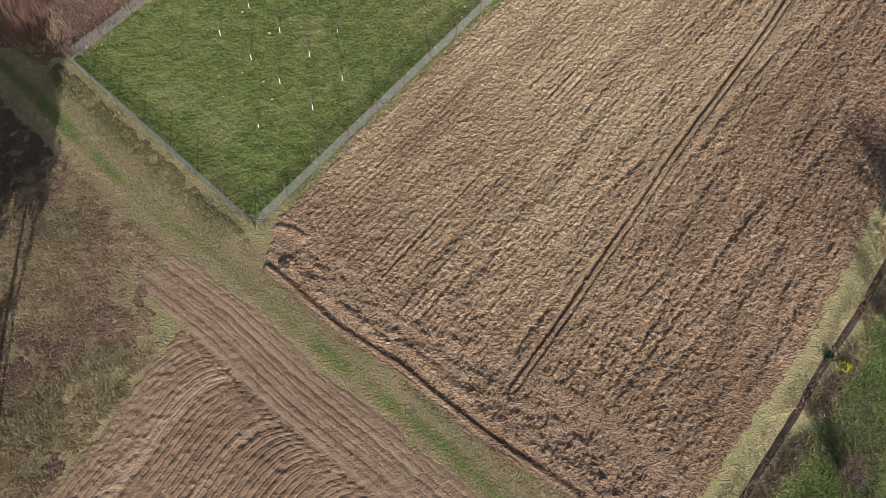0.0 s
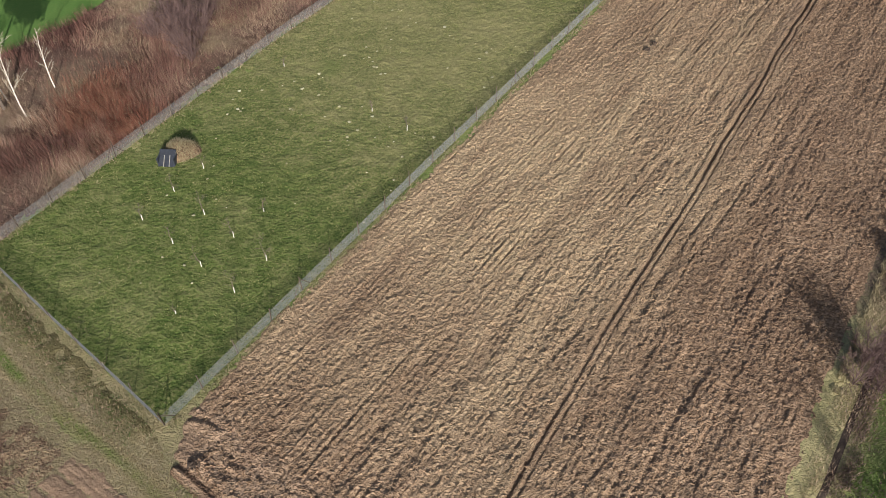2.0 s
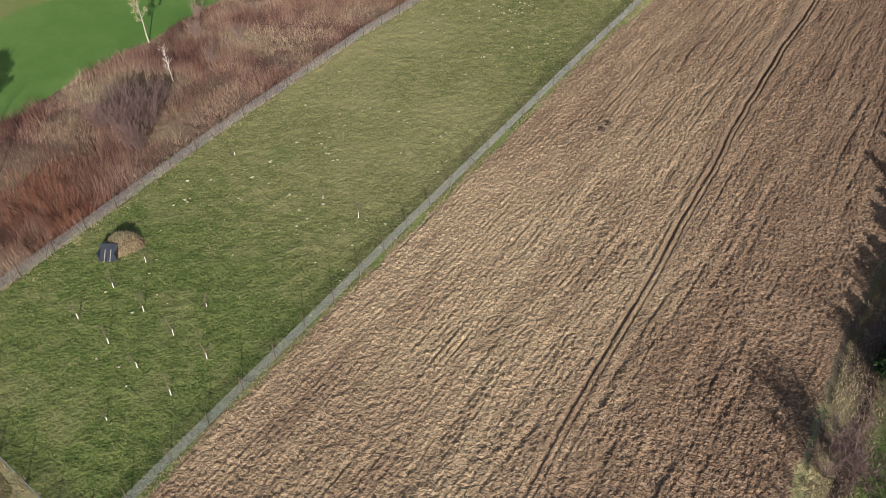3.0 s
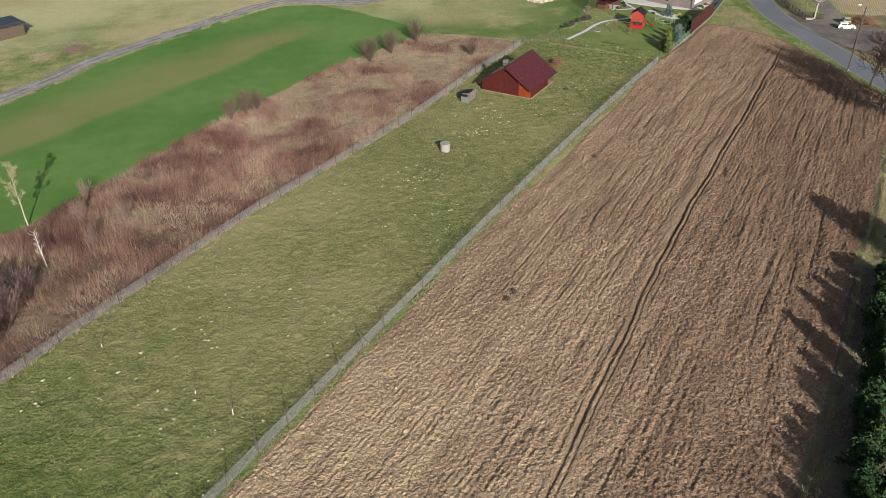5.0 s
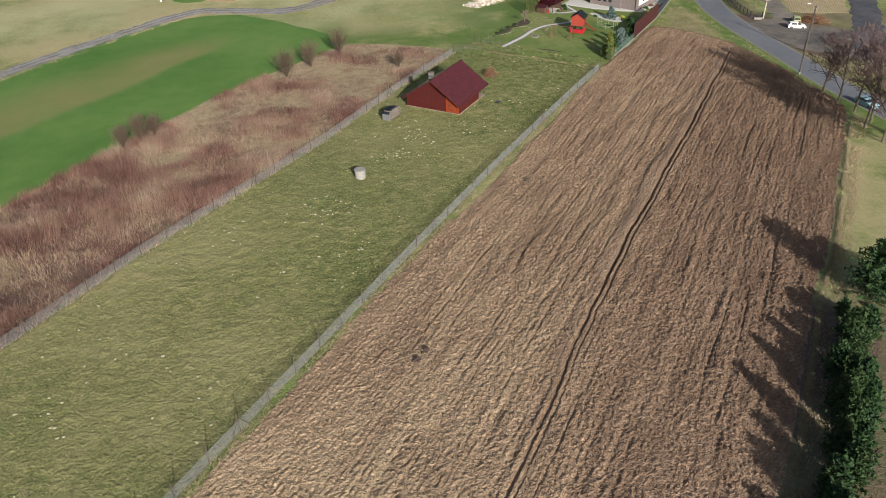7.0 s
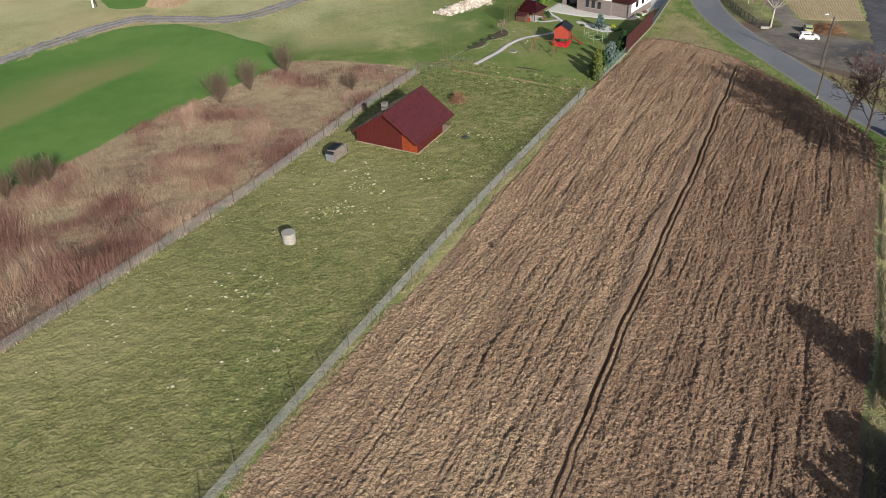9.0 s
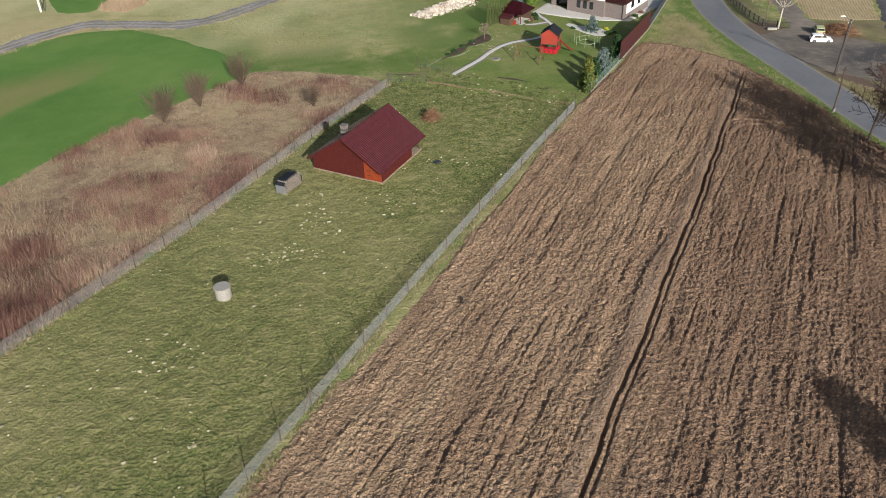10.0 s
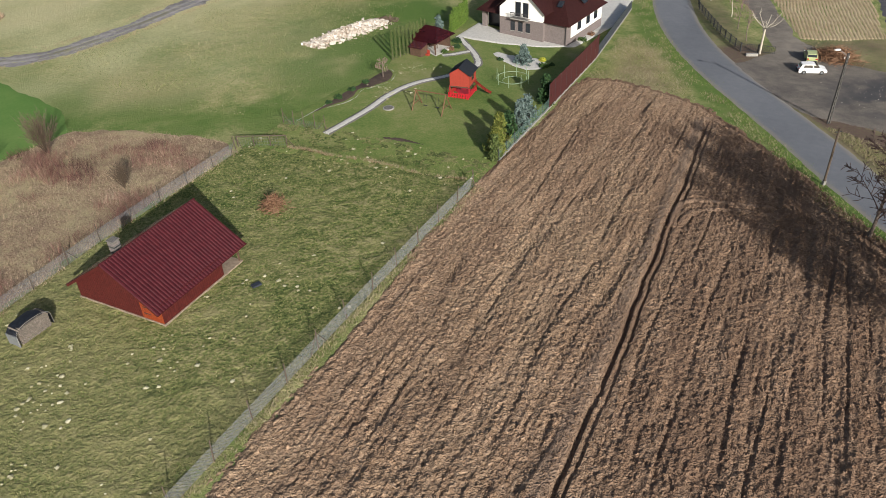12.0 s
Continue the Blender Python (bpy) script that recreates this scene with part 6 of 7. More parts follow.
def house():
    base = hz(106, 209)
    m = Matrix(((0.675, 0.74, 0, 101.8), (-0.74, 0.675, 0, 209.4), (0, 0, 1, base), (0, 0, 0, 1)))
    root = thing("house", m, "grey brick and white house with a dark red hipped roof", "house")
    bm = bmesh.new()
    box(bm, 0.0, 0.0, -0.6, 8.0, 9.0, 3.3)
    part("wall", bm, brick_grey, root, "grey-brown brick ground floor wall")
    for r in range(11):
        for c in range(16):
            bm = bmesh.new()
            x = 0.5 * c + (0.25 if r % 2 else 0.0)
            z = -0.1 + 0.3 * r
            if x + 0.48 > 8.0 or (1.2 < z + 0.3 and z < 2.75 and 1.8 < x + 0.48 and x < 6.0):
                bm.free()
                continue
            box(bm, x + 0.01, -0.012, z + 0.01, x + 0.48, -0.002, z + 0.28)
            part("brick", bm, brick_grey, root)
    bm = bmesh.new()
    box(bm, 8.0, 0.6, -0.6, 11.9, 13.5, 1.9)
    part("wall", bm, brick_grey, root)
    bm = bmesh.new()
    box(bm, 8.0, 0.62, 1.9, 11.88, 13.48, 3.6)
    part("wall", bm, brick_grey, root)
    bm = bmesh.new()
    box(bm, 11.88, 2.0, 0.9, 11.95, 13.3, 3.5)
    part("wall_panel", bm, render_white, root, "white rendered side wall")
    bm = bmesh.new()
    box(bm, -4.6, 3.2, -0.6, 0.0, 13.5, 3.5)
    part("wall", bm, render_white, root)
    upper = bmesh.new()
    for y in (0.02, 0.3):
        pts = [(0.0, 3.3), (8.0, 3.3), (8.0, 4.9), (4.0, 8.4), (0.0, 4.9)]
        vs = [upper.verts.new((x, y, z)) for x, z in pts]
        upper.faces.new(vs if y < 0.1 else vs[::-1])
    part("gable_wall", upper, render_white, root, "white rendered gable wall")
    for x in (2.1, 3.5, 4.9):
        bm = bmesh.new()
        box(bm, x, -0.05, 1.3, x + 0.8, 0.01, 2.8)
        frame_ = part("window", bm, dark_iron, root, "narrow brown-framed window")
        bm = bmesh.new()
        box(bm, x + 0.09, -0.07, 1.4, x + 0.71, -0.052, 2.7)
        part("pane", bm, glass_dark, frame_)
        bm = bmesh.new()
        box(bm, x - 0.05, -0.12, 1.2, x + 0.85, -0.002, 1.3)
        part("sill", bm, concrete, frame_)
    for x in (2.95, 4.35):
        bm = bmesh.new()
        box(bm, x, -0.04, 3.7, x + 0.95, 0.015, 6.0)
        door = part("balcony_door", bm, dark_iron, root)
        bm = bmesh.new()
        box(bm, x + 0.1, -0.06, 3.8, x + 0.85, -0.042, 5.9)
        part("pane", bm, glass_dark, door)
    bm = bmesh.new()
    box(bm, 2.5, -1.0, 3.45, 5.7, 0.0, 3.6)
    slab = part("balcony", bm, concrete, root)
    for i in range(21):
        bm = bmesh.new()
        x = 2.55 + 3.1 * i / 20
        tube(bm, (x, -0.95, 3.6), (x, -0.95, 4.5), 0.032, 0.032, 4)
        part("baluster", bm, dark_iron, slab)
    bm = bmesh.new()
    tube(bm, (2.5, -0.95, 4.5), (5.7, -0.95, 4.5), 0.055, 0.055, 6)
    part("handrail", bm, dark_iron, slab)
    # roof slopes
    roof = bmesh.new()
    e = [roof.verts.new(p) for p in ((-5.2, 0.9, 3.3), (12.6, -0.1, 3.3), (12.6, 14.2, 3.3), (-5.2, 14.2, 3.3))]
    r0, r1 = roof.verts.new((0.6, 7.0, 8.0)), roof.verts.new((7.4, 7.0, 8.0))
    for f in ((e[0], e[1], r1, r0), (e[1], e[2], r1), (e[2], e[3], r0, r1), (e[3], e[0], r0)):
        roof.faces.new(f)
    bmesh.ops.solidify(roof, geom=roof.faces[:], thickness=0.18)
    slope = part("roof", roof, tile_red, root, "dark red tiled hipped roof")
    for s in (-1, 1):
        bm = bmesh.new()
        vs = [bm.verts.new(p) for p in ((4.0, -0.6, 8.75), (4.0, 7.0, 8.75), (4.0 + s * 4.7, 7.0, 4.65), (4.0 + s * 4.7, -0.6, 4.65))]
        bm.faces.new(vs if s < 0 else vs[::-1])
        bmesh.ops.solidify(bm, geom=bm.faces[:], thickness=0.15)
        part("gable_roof", bm, tile_red, root)
    for x, y in ((9.4, 3.2), (11.0, 8.0)):
        bm = bmesh.new()
        zz = 3.3 + (y + 0.1) * 0.66 if x < 10 else 5.0
        box(bm, -0.45, -0.6, 0.1, 0.45, 0.6, 0.25, Matrix.Translation((x, y, zz)) @ (pose(0, 0, 0, 33) if x < 10 else pose(0, 0, 0, 0, 42)))
        part("roof_window", bm, glass_dark, slope)
    for x in (-4.1,):
        bm = bmesh.new()
        box(bm, x - 0.35, 1.7, -0.2, x + 0.35, 2.4, 3.3)
        part("column", bm, brick_grey, root, "square brick terrace column")
    bm = bmesh.new()
    box(bm, -4.0, 3.12, 0.1, -0.5, 3.2, 2.5)
    part("terrace_door", bm, glass_dark, root)
    bm = bmesh.new()
    tube(bm, (11.75, 0.5, -0.3), (11.75, 0.5, 3.3), 0.05, 0.05, 6)
    part("downpipe", bm, dark_iron, root)
    for y in (4.2, 7.4, 10.2):
        bm = bmesh.new()
        box(bm, 11.95, y, 1.5, 11.99, y + 1.3, 2.8)
        part("window", bm, glass_dark, root)


house()


def screen_fence():
    line = [(88.0, 163.6), (98.8, 177.0), (112.3, 194.2), (130.0, 219.6)]
    root = thing("garden_fence", pose(88.0, 163.6, hz(88.0, 163.6)), "garden fence with a maroon screen on a concrete footing", "fence")
    ox, oy, oz = root.matrix_basis.translation
    for (ax, ay), (bx, by) in zip(line, line[1:]):
        ln = math.hypot(bx - ax, by - ay)
        n = round(ln / 2.5)
        for i in range(n):
            x0, y0 = ax + (bx - ax) * i / n, ay + (by - ay) * i / n
            x1, y1 = ax + (bx - ax) * (i + 1) / n, ay + (by - ay) * (i + 1) / n
            ang = math.atan2(y1 - y0, x1 - x0)
            z = min(hz(x0, y0), hz(x1, y1)) - oz
            m = Matrix.Translation((x0 - ox, y0 - oy, z)) @ Matrix.Rotation(ang, 4, "Z")
            w = math.hypot(x1 - x0, y1 - y0)
            bm = bmesh.new()
            box(bm, 0, -0.1, -0.3, w, 0.1, 0.28, m)
            part("footing", bm, concrete, root)
            bm = bmesh.new()
            tube(bm, m @ Vector((0, 0, 0)), m @ Vector((0, 0, 3.55 if 170 < ay < 190 else 1.9)), 0.04, 0.04, 6)
            part("post", bm, dark_iron, root)
            if ay > 170:
                bm = bmesh.new()
                red = ay < 190 or i < 1
                box(bm, 0.05, -0.02, 0.3, w - 0.05, 0.02, 3.5 if red else 1.75, m)
                part("screen_panel", bm, maroon if red else slate, root)
            else:
                a, b = [], []
                for q in np.arange(0, w, 0.16):
                    a.append(m @ Vector((q, 0, 0.28)))
                    b.append(m @ Vector((q, 0, 1.5)))
                for q in (0.3, 0.7, 1.1, 1.5):
                    a.append(m @ Vector((0, 0, q)))
                    b.append(m @ Vector((w, 0, q)))
                v, f = prisms(a, b, 0.008, 0.008, 3)
                joined("wire_panel", v, f, green_wire, root)


screen_fence()


def rubble():
    rng = np.random.default_rng(9)
    x, y = 77.3, 213.6
    n = 2800
    t, w = rng.uniform(-1, 1, n), rng.normal(0, 0.42, n)
    px = x + 8.8 * t * 0.76 - 2.2 * w * 0.65
    py = y + 8.8 * t * 0.65 + 2.2 * w * 0.76
    pz = height(px, py) + np.clip(1.1 * (1 - t ** 2) * np.exp(-w * w * 3), 0, None) * rng.random(n) ** 0.4
    vs, fs = [], []
    for i in range(n):
        s = 0.08 + 0.36 * rng.random() ** 2.5
        k = rng.normal(0, 1, (8, 3)) * 0.24 + np.array([(a, b, c) for a in (-1, 1) for b in (-1, 1) for c in (-1, 1)]) * 0.5
        vs.append(k * s + (px[i], py[i], pz[i] + 0.1 * s))
        fs.append(np.array([(0, 1, 3, 2), (4, 6, 7, 5), (0, 4, 5, 1), (2, 3, 7, 6), (0, 2, 6, 4), (1, 5, 7, 3)]) + 8 * i)
    q = np.stack([x + 7.2 + rng.normal(0, 0.9, 240), y + 6.1 + rng.normal(0, 0.8, 240)], 1)
    c = np.stack([q[:, 0], q[:, 1], height(q[:, 0], q[:, 1]) + 0.55 * np.exp(-((q[:, 0] - x - 7.2) ** 2 + (q[:, 1] - y - 6.1) ** 2)) * rng.random(240)], 1)
    v, f = flakes(c, 0.4 * rng.uniform(0.5, 1.3, 240), rng)
    stuff("soil_heap", v, f, brown_twig, "brown earth and roots tipped at the end of the rubble", "soil heap")
    stuff("rubble_heap", np.concatenate(vs), np.concatenate(fs), rubble_mat, "long heap of pale broken rubble on the grass", "rubble")


rubble()

def white_post():
    x, y = -2.4, 233.4
    root = thing("marker_post", pose(x, y, hz(x, y)), "white painted post with its shaded side past the track", "post")
    bm = bmesh.new()
    tube(bm, (0, 0, -0.2), (0, 0, 5.0), 0.2, 0.17, 10)
    part("shaft", bm, render_white, root)
    # Dark rod added to stand in for the shaded side of the post.
    bm = bmesh.new()
    tube(bm, (0.75, 0.3, -0.1), (0.2, 0.05, 4.2), 0.07, 0.06, 7)
    part("strut_or_shade", bm, dark_iron, root, "dark rod for the shaded side of the post")


white_post()

# ---- by the road ----
def power_pole():
    x, y = 132.7, 166.2
    root = thing("power_pole", pose(x, y, hz(x, y) - 0.1, 0, 2, 0), "tall concrete lamp pole with ladder-like openings", "lamp pole")
    for s in (-0.16, 0.16):
        bm = bmesh.new()
        vs = box(bm, s - 0.06, -0.11, 0, s + 0.06, 0.11, 9.4)
        for v in vs:
            if v.co.z > 5:
                v.co.x *= 0.55
                v.co.y *= 0.8
        part("chord", bm, pole_stone, root)
    for i in range(14):
        z = 0.5 + 0.65 * i
        bm = bmesh.new()
        w = 0.16 * (1 - 0.45 * z / 9.4)
        box(bm, -w, -0.07, z, w, 0.07, z + 0.22)
        part("rung", bm, pole_stone, root)
    bm = bmesh.new()
    tube(bm, (0, 0, 9.0), (-1.3, 0.2, 9.9), 0.04, 0.035, 6)
    arm = part("arm", bm, wire, root)
    bm = bmesh.new()
    box(bm, -1.95, 0.05, 9.82, -1.2, 0.35, 9.98)
    part("lamp_head", bevelled(bm, 0.03), render_white, arm)
    for s in (-0.3, 0.0, 0.3):
        bm = bmesh.new()
        tube(bm, (s, 0.12, 8.7), (s, 0.12, 8.95), 0.045, 0.03, 6)
        part("insulator", bm, render_white, root)


power_pole()
bm = bmesh.new()
pole = thing("telephone_pole", pose(121.3, 151.3, hz(121.3, 151.3) - 0.1, 0, 1, 0), "dark wooden telephone pole on the verge", "pole")
tube(bm, (0, 0, 0), (0, 0, 6.9), 0.14, 0.10, 10)
part("shaft", bm, post_wood, pole)
bm = bmesh.new()
box(bm, -0.16, -0.16, 0.05, 0.16, 0.16, 0.6)
part("base_clamp", bm, concrete, pole)
bm = bmesh.new()
box(bm, -0.35, -0.05, 6.4, 0.35, 0.05, 6.5)
part("cross_bar", bm, dark_iron, pole)


def car(x, y, turn, paint, label, long=3.95, wide=1.7, tall=1.5, group="parked cars"):
    root = thing("car", Matrix.Translation((x, y, hz(x, y) + 0.05)) @ pose(0, 0, 0, 0, 0, turn), label, "car", group)
    L, Wd = long / 2, wide / 2
    prof = [(-L, 0.45, 0.35), (-L + 0.05, 0.8, 0.25), (-L + 0.15, 0.95, 0.2), (L * 0.42, 0.97, 0.2), (L - 0.35, 0.8, 0.22), (L, 0.62, 0.3)]
    bm = bmesh.new()
    rows = []
    for x0, top, low in prof:
        s = 0.93 if abs(x0) > L - 0.2 else 1.0
        rows.append([bm.verts.new(p) for p in ((x0, -Wd * s * 0.94, low), (x0, -Wd * s, (low + top) / 2), (x0, -Wd * s * 0.95, top), (x0, Wd * s * 0.95, top), (x0, Wd * s, (low + top) / 2), (x0, Wd * s * 0.94, low))])
    for a, b in zip(rows, rows[1:]):
        for i in range(6):
            bm.faces.new((a[i], a[(i + 1) % 6], b[(i + 1) % 6], b[i]))
    bm.faces.new(rows[0])
    bm.faces.new(rows[-1][::-1])
    bmesh.ops.recalc_face_normals(bm, faces=bm.faces[:])
    body = part("body", bm, paint, root)
    cab = [(-L + 0.12, 0.93), (-L + 0.42, tall - 0.08), (-0.35, tall), (L * 0.1, tall - 0.05), (L * 0.5, 0.94)]

    def side(i, s, out=0.0):
        x0, z = cab[i]
        return Vector((x0, s * (Wd * (0.79 if z > 1.1 else 0.93) + out), z))
    bm = bmesh.new()
    ls, rs = [bm.verts.new(side(i, -1)) for i in range(5)], [bm.verts.new(side(i, 1)) for i in range(5)]
    for i in range(4):
        bm.faces.new((ls[i], rs[i], rs[i + 1], ls[i + 1]))
    bm.faces.new(ls)
    bm.faces.new(rs[::-1])
    bmesh.ops.recalc_face_normals(bm, faces=bm.faces[:])
    part("cabin_shell", bevelled(bm, 0.025), paint, body)
    for key, a, b, push in (("rear_window", 0, 1, -0.015), ("windscreen", 4, 3, 0.015)):
        bm = bmesh.new()
        p = [side(a, -1).lerp(side(b, -1), 0.12), side(a, 1).lerp(side(b, 1), 0.12), side(a, 1).lerp(side(b, 1), 0.88), side(a, -1).lerp(side(b, -1), 0.88)]
        mid = sum(p, Vector()) / 4
        vs = [bm.verts.new(mid + (q - mid) * 0.9 + Vector((push, 0, 0.015))) for q in p]
        bm.faces.new(vs)
        part(key, bm, glass_dark, body)
    for s in (-1, 1):
        for lo, hi in ((-0.68, -0.05), (0.0, 0.36)):
            bm = bmesh.new()
            top = tall - 0.13
            y0, y1 = Wd * 0.915 + 0.012, Wd * 0.81 + 0.012
            xa, xb = lo * L, hi * L
            slant = 0.16 if hi > 0.3 else 0.0
            vs = [bm.verts.new(q) for q in ((xa - (0.0 if lo > -0.5 else 0.1), s * y0, 1.0), (xb + slant, s * y0, 1.0), (xb - 0.12 if slant else xb, s * y1, top), (xa + (0.0 if lo > -0.5 else 0.1), s * y1, top))]
            bm.faces.new(vs if s < 0 else vs[::-1])
            part("side_window", bm, glass_dark, body)
        for x0 in (-L * 0.62, L * 0.64):
            bm = bmesh.new()
            tube(bm, (x0, s * (Wd - 0.19), 0.31), (x0, s * (Wd + 0.005), 0.31), 0.31, 0.31, 18)
            wheel = part("wheel", bm, tyre_black, root)
            bm = bmesh.new()
            tube(bm, (x0, s * (Wd - 0.02), 0.31), (x0, s * (Wd + 0.02), 0.31), 0.19, 0.17, 12)
            part("rim", bm, wire, wheel)
        for key, x0, z, m in (("tail_light", -L + 0.02, 0.78, lamp_red), ("headlight", L - 0.16, 0.7, lamp_clear)):
            bm = bmesh.new()
            box(bm, x0 - 0.06, s * Wd * 0.72 - 0.14, z - 0.08, x0 + 0.06, s * Wd * 0.72 + 0.14, z + 0.08)
            part(key, bevelled(bm, 0.02), m, body)
        bm = bmesh.new()
        box(bm, L * 0.3, s * (Wd + 0.08) - 0.07, 0.95, L * 0.3 + 0.12, s * (Wd + 0.08) + 0.07, 1.08)
        part("mirror", bevelled(bm, 0.02), paint, body)
    for key, x0 in (("rear_bumper", -L), ("front_bumper", L)):
        bm = bmesh.new()
        box(bm, x0 - 0.06, -Wd * 0.85, 0.28, x0 + 0.06, Wd * 0.85, 0.55)
        part(key, bevelled(bm, 0.04), paint if key == "front_bumper" else tyre_black, body)


car(142.2, 183.4, -22.0, car_white, "small white hatchback parked on the gravel")
car(145.6, 188.6, 62.0, car_green, "pale lime green car parked on the gravel")
car(122.4, 133.6, -87.0, car_blue, "pale blue car on the village road", 4.3, 1.75, 1.45, "")


def pollard():
    x, y = 139.4, 192.6
    rng = np.random.default_rng(31)
    root = thing("pollard_tree", pose(x, y, hz(x, y)), "pollarded leafless tree with a pale trunk", "tree")
    bm = bmesh.new()
    tube(bm, (0, 0, -0.2), (0.15, 0, 4.2), 0.2, 0.15, 9)
    part("trunk", bm, pale_bark, root)
    a, b, ra = [], [], []
    for k in range(8):
        t = 2 * math.pi * k / 8 + rng.uniform(-0.2, 0.2)
        p = Vector((0.15, 0, 4.0))
        q = p + Vector((1.4 * math.cos(t), 1.4 * math.sin(t), 0.7 + rng.random() * 0.6))
        e = q + Vector((0.7 * math.cos(t), 0.7 * math.sin(t), 0.7))
        for u, w, r in ((p, q, 0.085), (q, e, 0.06)):
            a.append(u), b.append(w), ra.append(r)
        for j in range(5):
            a.append(e)
            b.append(e + Vector(rng.normal(0, 0.35, 3)) + Vector((0, 0, 0.3)))
            ra.append(0.03)
    v, f = prisms(a, b, np.array(ra), np.array(ra) * 0.7, 5)
    joined("limbs", v, f, pale_bark, root)


pollard()


def rail_fence(line, label):
    root = thing("fence", pose(line[0][0], line[0][1], hz(*line[0])), label, "fence")
    ox, oy, oz = root.matrix_basis.translation
    for (ax, ay), (bx, by) in zip(line, line[1:]):
        n = round(math.hypot(bx - ax, by - ay) / 2.2)
        for i in range(n):
            p = [(ax + (bx - ax) * k / n, ay + (by - ay) * k / n) for k in (i, i + 1)]
            z = [hz(*q) - oz for q in p]
            bm = bmesh.new()
            box(bm, p[0][0] - ox - 0.07, p[0][1] - oy - 0.07, z[0] - 0.2, p[0][0] - ox + 0.07, p[0][1] - oy + 0.07, z[0] + 1.5)
            part("post", bm, dark_iron, root)
            for h in (0.3, 1.3):
                bm = bmesh.new()
                tube(bm, (p[0][0] - ox, p[0][1] - oy, z[0] + h), (p[1][0] - ox, p[1][1] - oy, z[1] + h), 0.035, 0.035, 4)
                part("rail", bm, dark_iron, root)
            for k in range(10):
                f = (k + 0.5) / 10
                bm = bmesh.new()
                cx, cy, cz = p[0][0] + (p[1][0] - p[0][0]) * f - ox, p[0][1] + (p[1][1] - p[0][1]) * f - oy, z[0] + (z[1] - z[0]) * f
                tube(bm, (cx, cy, cz + 0.1), (cx, cy, cz + 1.4), 0.02, 0.02, 4)
                part("bar", bm, dark_iron, root)


rail_fence([(150.0, 232.0), (142.3, 217.0), (138.5, 203.0), (137.0, 194.2), (141.5, 191.6)], "dark iron railing beside the road")
bm = bmesh.new()
box(bm, -0.9, -0.25, 0, 0.9, 0.25, 0.45)
slab = part("concrete_block", bevelled(bm, 0.04), concrete, None, m=Matrix.Translation((137.6, 191.9, hz(137.6, 191.9))) @ pose(0, 0, 0, 0, 0, -18))
tagged(slab, "pale concrete block at the gateway", "block")
for k, (x, y) in enumerate(((143.0, 205.0), (146.0, 212.0), (141.0, 199.0), (147.5, 222.0), (150.5, 216.0))):
    bare_tree("tree", x, y, 5.5, "leafless young garden tree with a pale trunk", 300 + k, pale_bark if k % 2 else bark, twig, spread=0.45, kids=(10, 6, 4), trunk_r=0.1, ratio=0.42, first=0.3, thin=0.02)


def brush_heap(x, y, r, h, n, label, seed, material):
    rng = np.random.default_rng(seed)
    a = np.stack([rng.normal(0, r * 0.45, n), rng.normal(0, r * 0.45, n), np.zeros(n)], 1)
    q = np.hypot(a[:, 0], a[:, 1])
    a[:, 2] = h * np.exp(-(q / r) ** 2 * 1.5) * rng.random(n)
    d = rng.normal(0, 1, (n, 3)) * np.array([1, 1, 0.45])
    d /= np.linalg.norm(d, axis=1, keepdims=True)
    b = a + d * rng.uniform(0.4, 1.1, n)[:, None] * (0.4 + 0.3 * r)
    b[:, 2] = np.abs(b[:, 2]) + 0.03
    v, f = prisms(a, b, 0.035, 0.015, 4)
    ob = tagged(new("brush_heap", mesh_of("brush_heap", v, f, material, True)), label, "brush pile", kind="stuff")
    ob.matrix_basis = pose(x, y, hz(x, y) + 0.03)


brush_heap(149.8, 188.2, 3.2, 1.7, 1500, "large heap of cut reddish-brown branches", 1, rust_leaf)
brush_heap(62.6, 159.6, 1.2, 1.7, 560, "small heap of rusty cut branches", 2, rust_leaf)
bm = bmesh.new()
box(bm, -0.45, -0.3, 0.0, 0.45, 0.3, 0.18)
for v in bm.verts:
    if v.co.z > 0.2:
        v.co.x *= 0.7
ob = part("fire_bowl", bevelled(bm, 0.05), tarp, None, m=pose(60.4, 146.4, hz(60, 146) + 0.03, 0, 0, 25))
tagged(ob, "low dark fire bowl in the grass", "fire bowl")


def soil_pit(x, y, r, seed):
    rng = np.random.default_rng(seed)
    n = 26
    a = np.stack([rng.normal(0, r * 0.5, n), rng.normal(0, r * 0.5, n), np.zeros(n)], 1)
    c = a + np.array([x, y, 0])
    c[:, 2] = height(c[:, 0], c[:, 1]) + 0.12 + 0.35 * np.exp(-(np.hypot(a[:, 0], a[:, 1]) / r) ** 2) * rng.random(n)
    vs, fs = [], []
    for i in range(n):
        k = rng.normal(0, 0.18, (8, 3)) + np.array([(p, q, s) for p in (-1, 1) for q in (-1, 1) for s in (-1, 1)]) * 0.5
        vs.append(k * rng.uniform(0.1, 0.24) + c[i])
        fs.append(np.array([(0, 1, 3, 2), (4, 6, 7, 5), (0, 4, 5, 1), (2, 3, 7, 6), (0, 2, 6, 4), (1, 5, 7, 3)]) + 8 * i)
    stuff("earth_heap", np.concatenate(vs), np.concatenate(fs), mud, "small heap of dark turned-up earth", "earth heap")


soil_pit(34.6, 83.7, 0.3, 1)
soil_pit(35.7, 84.9, 0.3, 2)
soil_pit(56.4, 117.3, 0.25, 3)
soil_pit(-12.7, 32.0, 0.5, 4)

